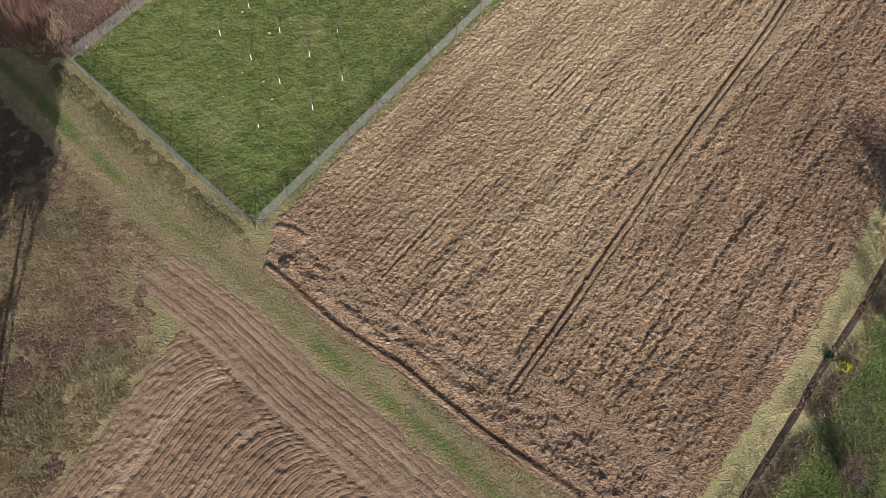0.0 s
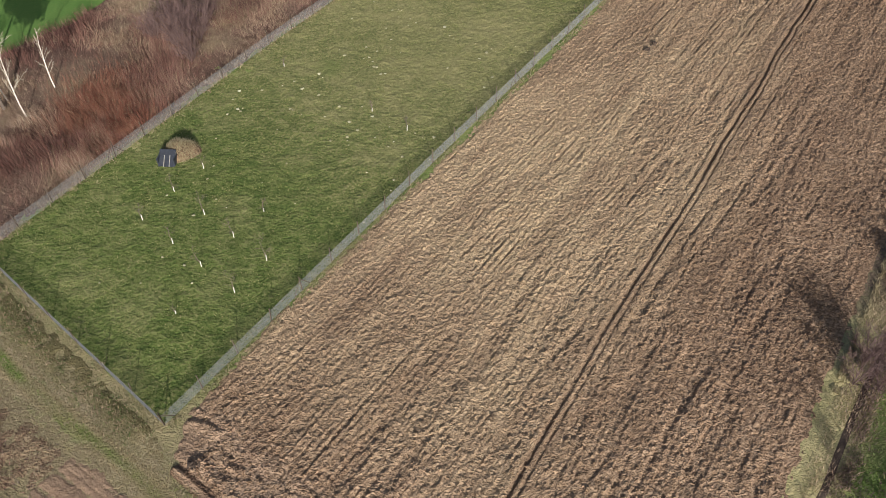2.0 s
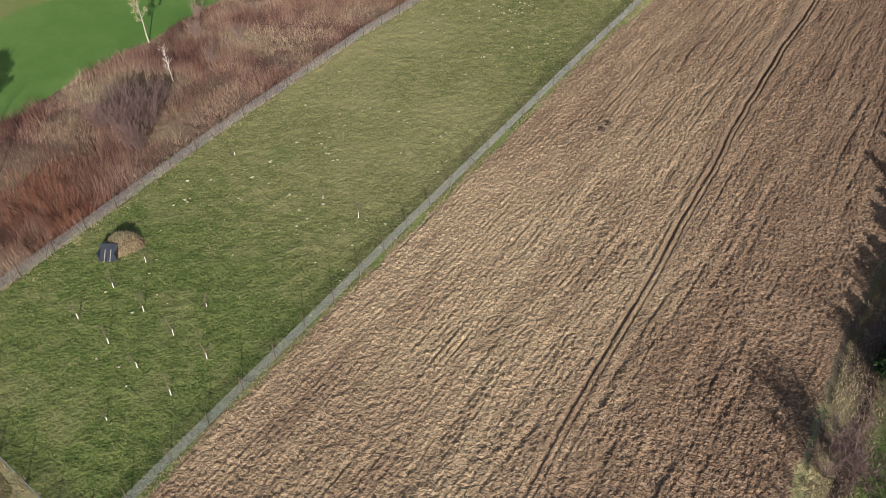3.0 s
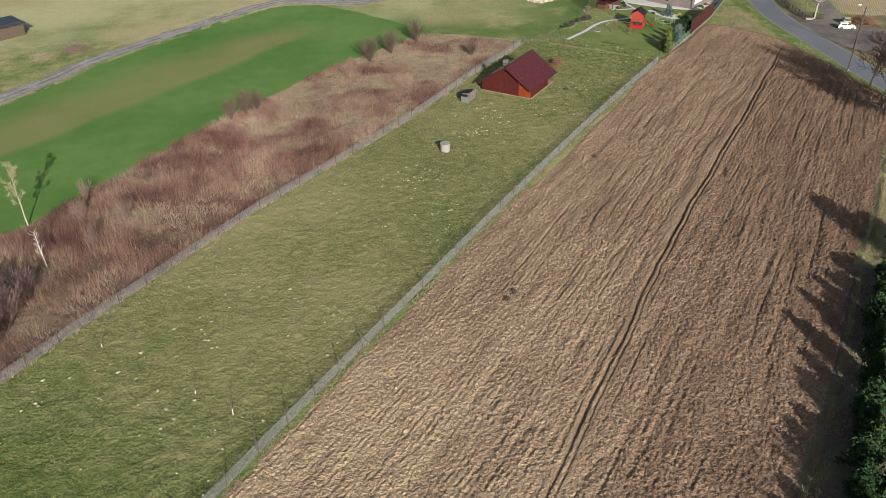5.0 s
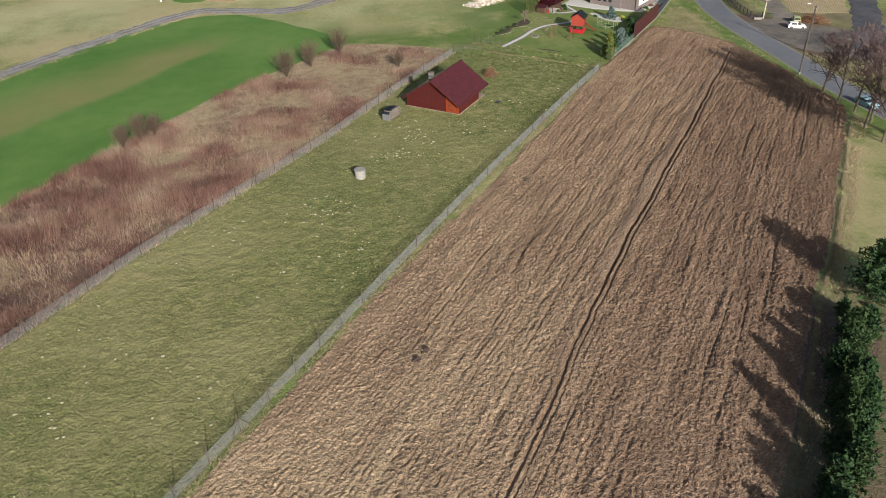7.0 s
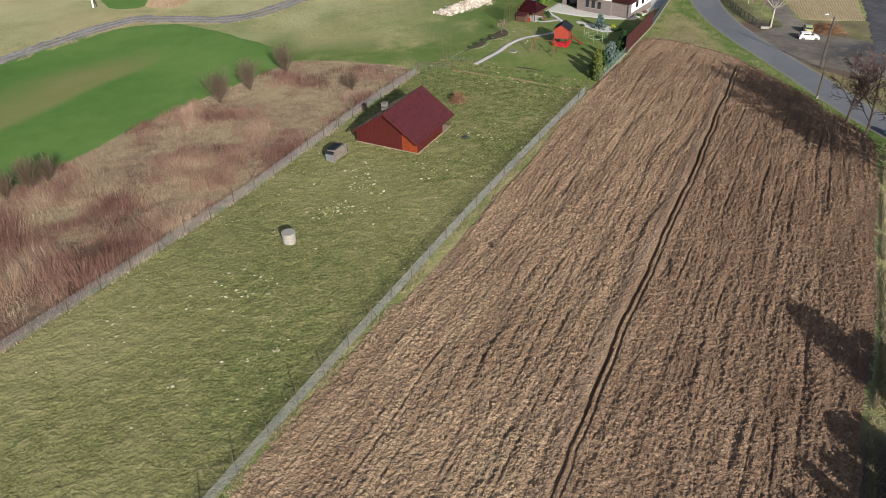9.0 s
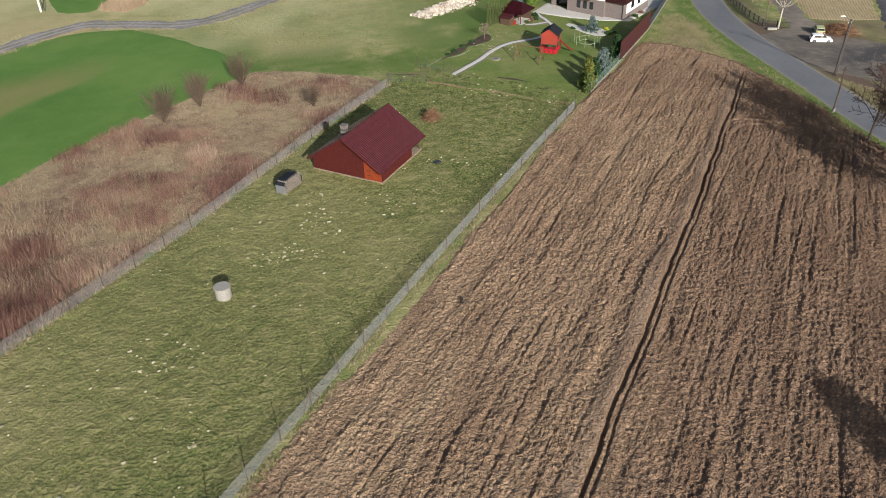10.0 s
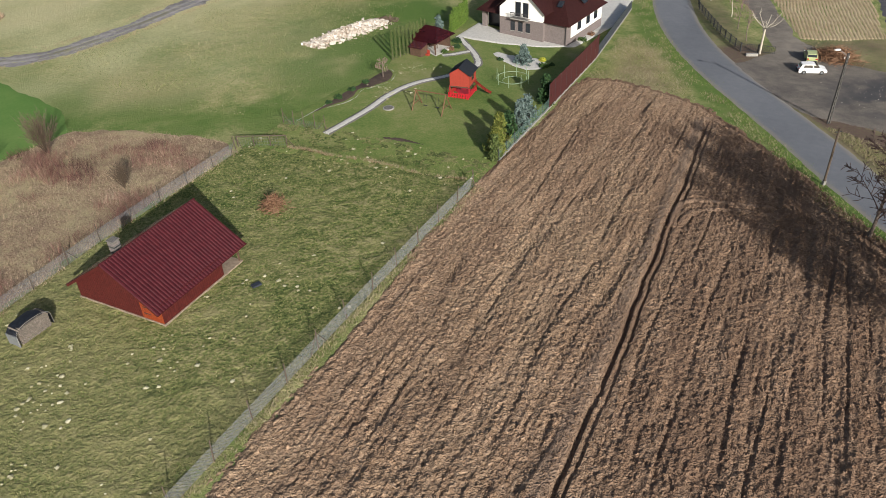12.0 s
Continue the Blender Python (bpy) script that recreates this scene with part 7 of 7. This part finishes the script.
def panel_fence():
    """Two posts with a dark top rail, braced at both ends."""
    a, b = Vector((59.2, 175.2, 0)), Vector((64.9, 173.6, 0))
    root = thing("fence", pose(a.x, a.y, hz(a.x, a.y)), "short weathered fence panel with a dark top rail", "fence")
    step = (b - a) / 3
    for k in range(4):
        bm = bmesh.new()
        tube(bm, step * k + Vector((0, 0, -0.2)), step * k + Vector((0, 0, 1.35)), 0.06, 0.055, 6)
        part("post", bm, post_wood, root)
        if k in (0, 3):
            bm = bmesh.new()
            tube(bm, step * k + Vector((0.9 if k else 0.5, -0.9, 0.0)), step * k + Vector((0, 0, 1.1)), 0.04, 0.04, 5)
            part("brace", bm, post_wood, root)
    bm = bmesh.new()
    tube(bm, Vector((0, 0, 1.36)), b - a + Vector((0, 0, 1.36)), 0.06, 0.06, 6)
    part("top_rail", bm, post_wood, root)
    g = [(step * (k / 6), step * (k / 6) + Vector((0, 0, 1.3))) for k in range(18)] + [(Vector((0, 0, z)), b - a + Vector((0, 0, z))) for z in (0.2, 0.6, 1.0)]
    v, f = prisms([p for p, _ in g], [p for _, p in g], 0.008, 0.008, 3)
    joined("wire_mesh", v, f, wire, root)


panel_fence()

# ---- things beyond the farm track ----
barn = thing("shed", pose(-56.0, 205.0, 0, 0, 0, 40), "weathered dark timber shed with a sheet roof", "shed")
bm = bmesh.new()
box(bm, -4, -3, -0.2, 4, 3, 3.0)
part("wall", bm, post_wood, barn)
bm = bmesh.new()
box(bm, -4.4, -3.4, 3.0, 4.4, 3.4, 3.15, pose(0, 0, 0, 4))
part("roof", bm, slate, barn)
brush_heap(-36.5, 190.0, 3.0, 1.4, 350, "jumble of old boards and scrap wood", 5, twig)
brush_heap(-42.0, 186.0, 2.6, 1.1, 250, "jumble of pale scrap boards", 6, straw)

q = np.random.default_rng(52).normal(0, 1, (170, 2)) * (5.0, 4.0) + (150.0, 172.0)
v, f = flakes(np.stack([q[:, 0], q[:, 1], height(q[:, 0], q[:, 1]) + 0.08], 1), 0.09, np.random.default_rng(53), 0.2)
stuff("stones", v, f, rubble_mat, "scattered pale stones on dark cinders", "stones")

# ---- the ditch ----
sheet("ditch", band(smooth([(17.5, 5.5), (23.4, 13.2), (25.4, 15.6), (28.4, 19.2), (31.3, 22.9), (35.1, 27.2), (38.5, 31.6), (45.0, 39.5), (52.0, 48.0)]), 0.55), 0.14, 0.045, mud, "narrow muddy ditch along the field", "ditch", 0.0, 0.5, 0.06, 0.7, 0.2)
GREEN_LINE = [(-62.0, 73.0), (-46.0, 57.5), (-28.5, 40.6), (-16.8, 31.3), (-9.3, 24.6), (-2.3, 18.9), (3.5, 14.0), (10.2, 8.0), (18.0, 0.0)]
LANE = [(-66.0, 78.0), (-50.0, 66.0), (-37.3, 54.7), (-16.3, 35.0), (-14.8, 31.8), (-8.2, 25.6), (-3.4, 22.7), (3.2, 17.0), (9.4, 13.0), (15.0, 8.0), (21.0, 0.0), (14.0, 0.0),
        (9.5, 7.0), (2.8, 13.0), (-2.7, 17.7), (-9.2, 22.7), (-15.8, 28.7), (-22.5, 33.6), (-36.0, 45.0), (-66.0, 72.0)]
WASTE = [(-66.0, 71.0), (-36.3, 44.6), (-23.2, 33.2), (-25.0, 30.3), (-21.3, 25.8), (-25.5, 17.7), (-28.6, 13.0), (-42.2, -10.0), (-78.0, -10.0), (-78.0, 66.0)]


def lane_parts(x, y):
    """How far each spot of the lane is green middle strip, worn rut or rank verge under the fence."""
    d, g = along(x, y, GREEN_LINE)
    streak = fractal(g * 0.12, d * 2.2 + 40, 3) - 0.5
    up = ss(-12, -24, x)
    green = (0.75 + 0.25 * up) * ss(0.7, 0.15, np.abs(d + 0.9 * streak)) * (0.3 + 0.9 * ss(0.35, 0.6, fractal(g * 0.22, d * 0.3 + 20, 2))) + 0.55 * up * ss(3.0, 0.8, np.abs(d)) * ss(0.4, 0.65, fractal(g * 0.15, d * 1.2 + 9, 6))
    rut = (ss(0.6, 0.15, np.abs(d - 1.3 + streak)) + ss(0.6, 0.15, np.abs(d + 1.3 + streak))) * (0.35 + 0.5 * up)
    rank = ss(-2.0, -2.8, d + 1.2 * streak) * ss(-14, -17, x)
    return green, rut, rank


def lane_relief(x, y, d):
    _, rut, rank = lane_parts(x, y)
    return 0.13 * (fractal(x * 1.9, y * 1.9, 1) - 0.5) + 0.3 * rank * (fractal(x * 1.3, y * 1.3, 4) - 0.5) - 0.05 * rut


def lane_marks(x, y, d):
    green, rut, rank = lane_parts(x, y)
    return {"green": np.clip(green, 0, 1), "rut": np.clip(rut, 0, 1), "rank": np.clip(rank * 0.9, 0, 1)}


sheet("grass_lane", LANE, 0.28, 0.03, lane_turf, "grassy farm lane, tan with a green middle strip", "lane", 0.0, 0.6, 0.3, 0.5, 0.15, lane_relief, lane_marks)
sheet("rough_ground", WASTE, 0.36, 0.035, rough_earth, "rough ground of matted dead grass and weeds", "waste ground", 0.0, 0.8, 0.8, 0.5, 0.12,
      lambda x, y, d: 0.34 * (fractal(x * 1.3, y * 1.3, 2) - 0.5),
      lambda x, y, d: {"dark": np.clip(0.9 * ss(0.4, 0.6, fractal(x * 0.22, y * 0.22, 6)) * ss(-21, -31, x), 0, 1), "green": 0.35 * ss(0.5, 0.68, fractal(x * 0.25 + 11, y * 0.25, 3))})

# ---- countless small growth ----
def scatter(poly, n, rng):
    p = np.array(poly)
    lo, hi = p.min(0), p.max(0)
    out = np.zeros((0, 2))
    while len(out) < n:
        q = lo + (hi - lo) * rng.random((n, 2))
        out = np.concatenate([out, q[inside(q[:, 0], q[:, 1], poly) > 0.2]])
    return out[:n]


def on_land(q, lift=0.0):
    return np.stack([q[:, 0], q[:, 1], height(q[:, 0], q[:, 1]) + lift], 1)


def sway(q, much):
    """Stems lean together, clump by clump."""
    dx = lattice(q[:, 0] * 0.55, q[:, 1] * 0.55, 1) + lattice(q[:, 0] * 1.4, q[:, 1] * 1.4, 2) - 1
    dy = lattice(q[:, 0] * 0.55 + 31, q[:, 1] * 0.55, 3) + lattice(q[:, 0] * 1.4 + 17, q[:, 1] * 1.4, 5) - 1
    return np.stack([much * dx, much * dy, 0 * dx], 1)


rng = np.random.default_rng(11)
q = scatter(REEDS, 230000, rng)
dense = fractal(q[:, 0] * 0.16, q[:, 1] * 0.16, 1) + 0.15 * np.exp(-(np.hypot(q[:, 0] - 48, q[:, 1] - 172) / 16) ** 2) * -1
far = ss(112, 140, q[:, 1] * 0.75 + q[:, 0] * 0.66 + 12)
q = q[dense + 0.2 * rng.random(len(q)) > 0.43 + 0.22 * far]
tallness = 0.5 + 1.3 * ss(0.4, 0.7, fractal(q[:, 0] * 0.16, q[:, 1] * 0.16, 1))
base = on_land(q, 0.02)
tip = base + np.stack([rng.normal(0, 0.22, len(q)), rng.normal(0, 0.22, len(q)), (1 - 0.25 * ss(112, 140, q[:, 1] * 0.75 + q[:, 0] * 0.66 + 12)) * tallness * rng.uniform(0.5, 1.15, len(q))], 1) + sway(q, 0.9)
v, f = blades(base, tip, 0.034, rng.uniform(0, 3.14, len(q)))
stuff("dead_stems", v, f, stem, "thicket of reddish dead stems and scrub", "scrub")

q = np.concatenate([rng.normal(0, 1, (6500, 2)) * (2.6, 3.4) + (-30.5, 77.0), rng.normal(0, 1, (4000, 2)) * (2.0, 2.4) + (-26.0, 72.0)])
q = q[inside(q[:, 0], q[:, 1], REEDS) > 0.3]
base = on_land(q, 0.02)
tip = base + np.stack([rng.normal(0, 0.2, len(q)), rng.normal(0, 0.2, len(q)), rng.uniform(0.8, 1.7, len(q))], 1) + sway(q, 1.0)
v, f = blades(base, tip, 0.034, rng.uniform(0, 3.14, len(q)))
stuff("dead_stems", v, f, twig_red, "thicket of dark red stems in the scrub", "scrub")

q = scatter(REEDS, 140000, rng)
far = ss(100, 140, q[:, 1] * 0.75 + q[:, 0] * 0.66 + 12)
q = q[(far + 0.3) * (0.5 + fractal(q[:, 0] * 0.2, q[:, 1] * 0.2, 6)) > 0.9 * rng.random(len(q))]
base = on_land(q, 0.02)
tip = base + np.stack([rng.normal(0, 0.3, len(q)), rng.normal(0, 0.3, len(q)), rng.uniform(0.05, 0.55, len(q))], 1)
v, f = blades(base, tip, 0.04, rng.uniform(0, 3.14, len(q)))
stuff("dry_grass", v, f, reed_straw, "flattened pale dry grass in the scrub", "dry grass")


# standing pale stalks, in drifts
q = scatter(REEDS, 90000, rng)
q = q[(fractal(q[:, 0] * 0.22, q[:, 1] * 0.22, 3) + 0.2 * rng.random(len(q)) > 0.62) & (q[:, 1] * 0.75 + q[:, 0] * 0.66 < 122)]
base = on_land(q, 0.02)
tip = base + np.stack([rng.normal(0, 0.3, len(q)), rng.normal(0, 0.3, len(q)), rng.uniform(0.5, 1.4, len(q))], 1) + sway(q, 0.8)
v, f = blades(base, tip, 0.03, rng.uniform(0, 3.14, len(q)))
stuff("dead_stems", v, f, reed_straw, "pale standing dead stalks in the scrub", "scrub")


def fringe(line, per_metre, spread, off, tall, rng, lift=0.03):
    pts = []
    for (ax, ay), (bx, by) in zip(line, line[1:]):
        ln = math.hypot(bx - ax, by - ay)
        n = int(ln * per_metre)
        t = rng.random(n)
        o = off + rng.normal(0, spread, n)
        pts.append(np.stack([ax + (bx - ax) * t + (by - ay) / ln * o, ay + (by - ay) * t - (bx - ax) / ln * o], 1))
    p = np.concatenate(pts)
    p = p[fractal(p[:, 0] * 0.5, p[:, 1] * 0.5, 4) + 0.25 * rng.random(len(p)) > 0.55]
    base = on_land(p, lift)
    tip = base + np.stack([rng.normal(0, 0.14, len(p)), rng.normal(0, 0.14, len(p)), tall * rng.uniform(0.4, 1.2, len(p))], 1)
    return blades(base, tip, 0.05, rng.uniform(0, 3.14, len(p)))


for line, n, w, off, tall, m, label in ((FENCE_FIELD, 60, 0.3, 0.5, 0.3, straw, "dry grass tufts along the fence"), (FENCE_FIELD, 28, 0.3, 0.6, 0.22, turf, "green grass tufts along the fence"),
                                        (FENCE_REEDS, 100, 0.5, -0.5, 0.45, reed_straw, "dry grass tufts along the fence"), (FENCE_LANE, 20, 0.2, 0.2, 0.35, straw, "dry grass tufts along the fence"),
                                        (FENCE_LANE, 150, 0.9, 1.9, 0.3, dark_turf, "dark matted grass beside the lane"), (FENCE_LANE, 110, 1.0, 1.9, 0.3, reed_straw, "matted dead grass beside the lane"), (FIELD[5:18], 60, 0.5, 1.9, 0.35, reed_straw, "dry grass strip along the ditch"),
                                        (FIELD[5:18], 40, 0.3, 1.2, 0.25, straw, "pale grass strip along the field"), (FIELD[9:18], 160, 0.16, 0.75, 0.45, straw, "tall dry grass on the field's edge"), (FRONT, 60, 0.4, 0.6, 0.22, turf, "green grass along the furrow"),
                                        (FIELD[5:11], 150, 0.55, 3.3, 0.35, reed_straw, "dead grass hanging over the ditch"), (FIELD[5:11], 130, 0.5, 3.4, 0.5, dark_twig, "dark dead stalks along the ditch"), (FIELD[5:10], 120, 3.0, 8.0, 0.25, turf, "rough green grass beyond the ditch")):
    v, f = fringe(line, n, w, off, tall, rng)
    stuff("grass_tufts", v, f, m, label, "grass")

BANK = [(64.9, 173.3), (66.9, 172.2), (69.8, 169.6), (73.4, 167.6), (77.1, 164.4), (79.7, 161.9), (83.4, 160.2)]
for n, w, off, tall, m, label in ((120, 0.16, 0.0, 0.3, straw, "pale dead grass along the low bank"), (40, 0.14, 0.15, 0.25, rust_leaf, "rusty dead leaves along the low bank"), (160, 0.5, -1.0, 0.3, dark_turf, "rank green grass below the low bank")):
    v, f = fringe(BANK, n, w, off, tall, rng)
    stuff("grass_tufts", v, f, m, label, "grass")

q = scatter(PLOT, 170000, rng)
base = on_land(q, 0.02)
tip = base + np.stack([rng.normal(0, 0.09, len(q)), rng.normal(0, 0.09, len(q)), 0.06 + 0.16 * rng.random(len(q)) ** 2], 1)
v, f = blades(base, tip, 0.06, rng.uniform(0, 3.14, len(q)))
stuff("lawn_grass", v, f, turf, "short tufted grass of the rough lawn", "grass")

corner = [(-75.0, 10.0), (-75.0, 62.0), (-48.0, 58.0), (-28.0, 37.0), (-23.0, 30.0), (-22.0, 25.0), (-27.0, 14.0), (-45.0, -10.0)]
q = scatter(corner, 100000, rng)
q = q[(fractal(q[:, 0] * 0.3, q[:, 1] * 0.3, 6) + 0.3 * rng.random(len(q)) > 0.5) & (inside(q[:, 0], q[:, 1], corner) + 7 * (fractal(q[:, 0] * 0.25, q[:, 1] * 0.25, 1) - 0.5) > 0.5 + 7 * rng.random(len(q)))]
base = on_land(q, 0.01)
tip = base + np.stack([rng.normal(0, 0.22, len(q)), rng.normal(0, 0.22, len(q)), rng.uniform(0.05, 0.4, len(q))], 1)
v, f = blades(base, tip, 0.055, rng.uniform(0, 3.14, len(q)))
stuff("weeds", v, f, stem, "dead brown weeds on rough ground", "weeds")


def mat_of_grass(poly, n, tall, lean, wide, material, label, name="grass_tufts", patch=0.35, cut=0.4, layer=2, lines=(), wide_band=0.6):
    """Short lying blades in patches."""
    q = scatter(poly, n, rng)
    q = q[fractal(q[:, 0] * patch, q[:, 1] * patch, layer) + 0.25 * rng.random(len(q)) > cut]
    q = q[inside(q[:, 0], q[:, 1], poly) + 5 * (fractal(q[:, 0] * 0.3, q[:, 1] * 0.3, 5) - 0.5) > 2.5 * rng.random(len(q)) ** 2]
    for line in lines:
        q = q[np.abs(along(q[:, 0], q[:, 1], line)[0]) < wide_band * (0.4 + rng.random(len(q)))]
    q = q[(inside(q[:, 0], q[:, 1], TILLED) < 0.1) & (inside(q[:, 0], q[:, 1], FIELD) < -0.3)]
    base = on_land(q, 0.01)
    tip = base + np.stack([rng.normal(0, lean, len(q)), rng.normal(0, lean, len(q)), tall * rng.uniform(0.2, 1.1, len(q))], 1)
    v, f = blades(base, tip, wide, rng.uniform(0, 3.14, len(q)))
    stuff(name, v, f, material, label, "grass")


lane_strip = [(-48.0, 62.0), (-37.0, 54.0), (-15.5, 34.0), (-5.0, 25.0), (10.0, 13.0), (16.0, 7.0), (10.0, 5.0), (-3.0, 16.5), (-17.0, 28.5), (-24.0, 33.0), (-36.0, 44.0), (-52.0, 56.0)]
waste = [(-48.0, 56.0), (-28.0, 38.0), (-22.0, 33.5), (-21.0, 25.0), (-27.0, 14.0), (-42.0, -10.0), (-60.0, -10.0), (-60.0, 50.0)]
beyond = [(22.0, 8.0), (26.5, 15.5), (39.5, 31.5), (54.0, 49.0), (66.0, 44.0), (50.0, 16.0), (36.0, 0.0)]
mat_of_grass(lane_strip, 16000, 0.16, 0.12, 0.05, fresh_turf, "short green grass on the lane", layer=5, cut=0.5, lines=(GREEN_LINE,), wide_band=0.4)
mat_of_grass(lane_strip, 5000, 0.16, 0.12, 0.05, turf, "short green grass on the lane", layer=5, cut=0.55)
mat_of_grass(lane_strip, 70000, 0.14, 0.14, 0.05, straw, "matted tan dead grass on the lane", layer=2, cut=0.5)
mat_of_grass(waste, 90000, 0.3, 0.22, 0.045, straw, "matted tan dead grass on rough ground", "dry_grass", layer=7, cut=0.5)
mat_of_grass(waste, 22000, 0.35, 0.2, 0.045, dark_twig, "dark withered stalks on rough ground", "dead_stems", 0.5, 0.5, 3)
mat_of_grass(beyond, 50000, 0.25, 0.14, 0.06, dark_turf, "dark green grass beyond the ditch", layer=4, cut=0.45)
verge = [q for q in ROAD if 138 < q[1] < 240]
for n, w, off, tall, m, label in ((80, 0.9, 4.9, 0.2, fresh_turf, "fresh green grass on the road verge"), (60, 0.9, 5.4, 0.3, straw, "dry grass on the road verge")):
    v, f = fringe(verge, n, w, off, tall, rng)
    stuff("grass_tufts", v, f, m, label, "grass")
far_lane = [q for q in DIRT_ROAD if 135 < q[1] < 250]
for n, w, off, m, label in ((60, 0.5, 3.2, straw, "dry grass between the farm track and the crop"), (40, 0.7, -3.4, straw, "dry grass beside the farm track")):
    v, f = fringe(far_lane, n, w, off, 0.35, rng, 0.06)
    stuff("grass_tufts", v, f, m, label, "grass")
headland = [(107.5, 186.8), (112.5, 193.0), (120.0, 204.0), (126.0, 209.0), (125.5, 198.0), (122.5, 184.0), (119.5, 175.5), (115.5, 183.0)]
mat_of_grass(headland, 9000, 0.25, 0.2, 0.08, straw, "dry straw on the bare field end", "dry_grass", 0.3, 0.55, 2)
mat_of_grass(headland, 9000, 0.22, 0.2, 0.08, turf, "thin grass on the bare field end", layer=4, cut=0.55)
slope = [(40.0, 192.0), (60.0, 184.0), (66.0, 186.0), (80.0, 204.0), (92.0, 232.0), (80.0, 262.0), (45.0, 228.0), (28.0, 214.0)]
mat_of_grass(slope, 5000, 0.25, 0.25, 0.08, straw, "pale dry tussocks on the meadow", "dry_grass", 0.16, 0.58, 3)
mat_of_grass(slope, 30000, 0.25, 0.22, 0.08, turf, "green tussocks on the meadow", layer=6, patch=0.14, cut=0.58)
for patch_of_lawn in ([(73.5, 181.5), (75.0, 184.5), (79.5, 189.8), (82.0, 190.2), (79.5, 186.0), (77.0, 182.5)], [(80.5, 193.0), (84.0, 198.0), (88.0, 197.0), (87.0, 193.5), (83.0, 191.5)]):
    mat_of_grass(patch_of_lawn, 3000, 0.1, 0.16, 0.09, straw, "dead pale moss raked up in the garden lawn", "dry_grass", 0.6, 0.55, 3)
past_track = [(9.6, 238.5), (8.9, 230.6), (11.5, 227.4), (15.0, 226.9), (18.2, 231.6), (19.5, 241.0), (12.0, 246.0)]
mat_of_grass(past_track, 9000, 1.3, 0.25, 0.06, reed_straw, "tall pale dead reeds past the track", "dry_grass", 0.3, 0.3, 3)
mat_of_grass(past_track, 1500, 0.8, 0.3, 0.05, stem, "brown dead stems among the reeds", "dead_stems", 0.4, 0.4, 5)
bank = [(131.5, 166.5), (134.5, 160.0), (139.0, 155.0), (140.5, 150.0), (132.0, 146.0), (129.3, 152.0), (130.6, 160.0)]
mat_of_grass(bank, 9000, 0.3, 0.2, 0.07, straw, "dry grass below the lamp pole", "dry_grass", 0.3, 0.5, 2)
mat_of_grass(bank, 6000, 0.25, 0.2, 0.07, turf, "thin grass below the lamp pole", layer=4, cut=0.5)
mat_of_grass(beyond, 40000, 0.35, 0.16, 0.05, dark_twig, "dark withered stalks beyond the ditch", "dead_stems", 0.2, 0.58, 1)
corner_patch = [(-33.0, 23.0), (-25.0, 25.0), (-22.5, 21.0), (-27.0, 13.0), (-33.0, 8.0), (-36.0, 14.0)]
mat_of_grass(corner_patch, 16000, 0.55, 0.2, 0.04, straw, "tall pale dead grass beside the tilled field", "dry_grass", 0.4, 0.6, 1)

# pale rosettes dotted over the lawn, in drifts
q = scatter(PLOT, 1150, rng)
q = q[fractal(q[:, 0] * 0.13, q[:, 1] * 0.13, 5) + 0.35 * rng.random(len(q)) > 0.76]
q = q[(np.hypot(q[:, 0] + 17, q[:, 1] - 57) > 15) | (rng.random(len(q)) < 0.3)]
extra = np.concatenate([rng.normal(0, 1, (38, 2)) * (3.0, 1.3) + (40.5, 130.0), rng.normal(0, 1, (40, 2)) * (1.6, 2.2) + (44.0, 137.0), rng.normal(0, 1, (30, 2)) * (3.0, 2.0) + (27.0, 116.0), rng.normal(0, 1, (26, 2)) * (2.4, 1.6) + (79.5, 187.0), rng.normal(0, 1, (18, 2)) * (2.2, 1.0) + (84.5, 194.5)])
q = np.concatenate([q, extra])
k = len(q)
rad = (0.085 + 0.16 * rng.random(k) ** 1.5)[:, None] * rng.uniform(0.6, 1.25, (k, 8))
turn = np.arange(8)[None] * math.pi / 4 + rng.random((k, 1)) * 6.28
rim = np.stack([q[:, :1] + rad * np.cos(turn), q[:, 1:] + rad * np.sin(turn), height(q[:, :1], q[:, 1:]) + rng.uniform(0.08, 0.16, (k, 8))], -1)
v = np.concatenate([on_land(q, 0.19)[:, None], rim], 1).reshape(-1, 3)
f = (np.array([(0, i + 1, (i + 1) % 8 + 1) for i in range(8)])[None] + 9 * np.arange(k)[:, None, None]).reshape(-1, 3)
stuff("pale_plants", v, f, pale_plant, "pale rosettes of winter weeds in the lawn", "weeds")
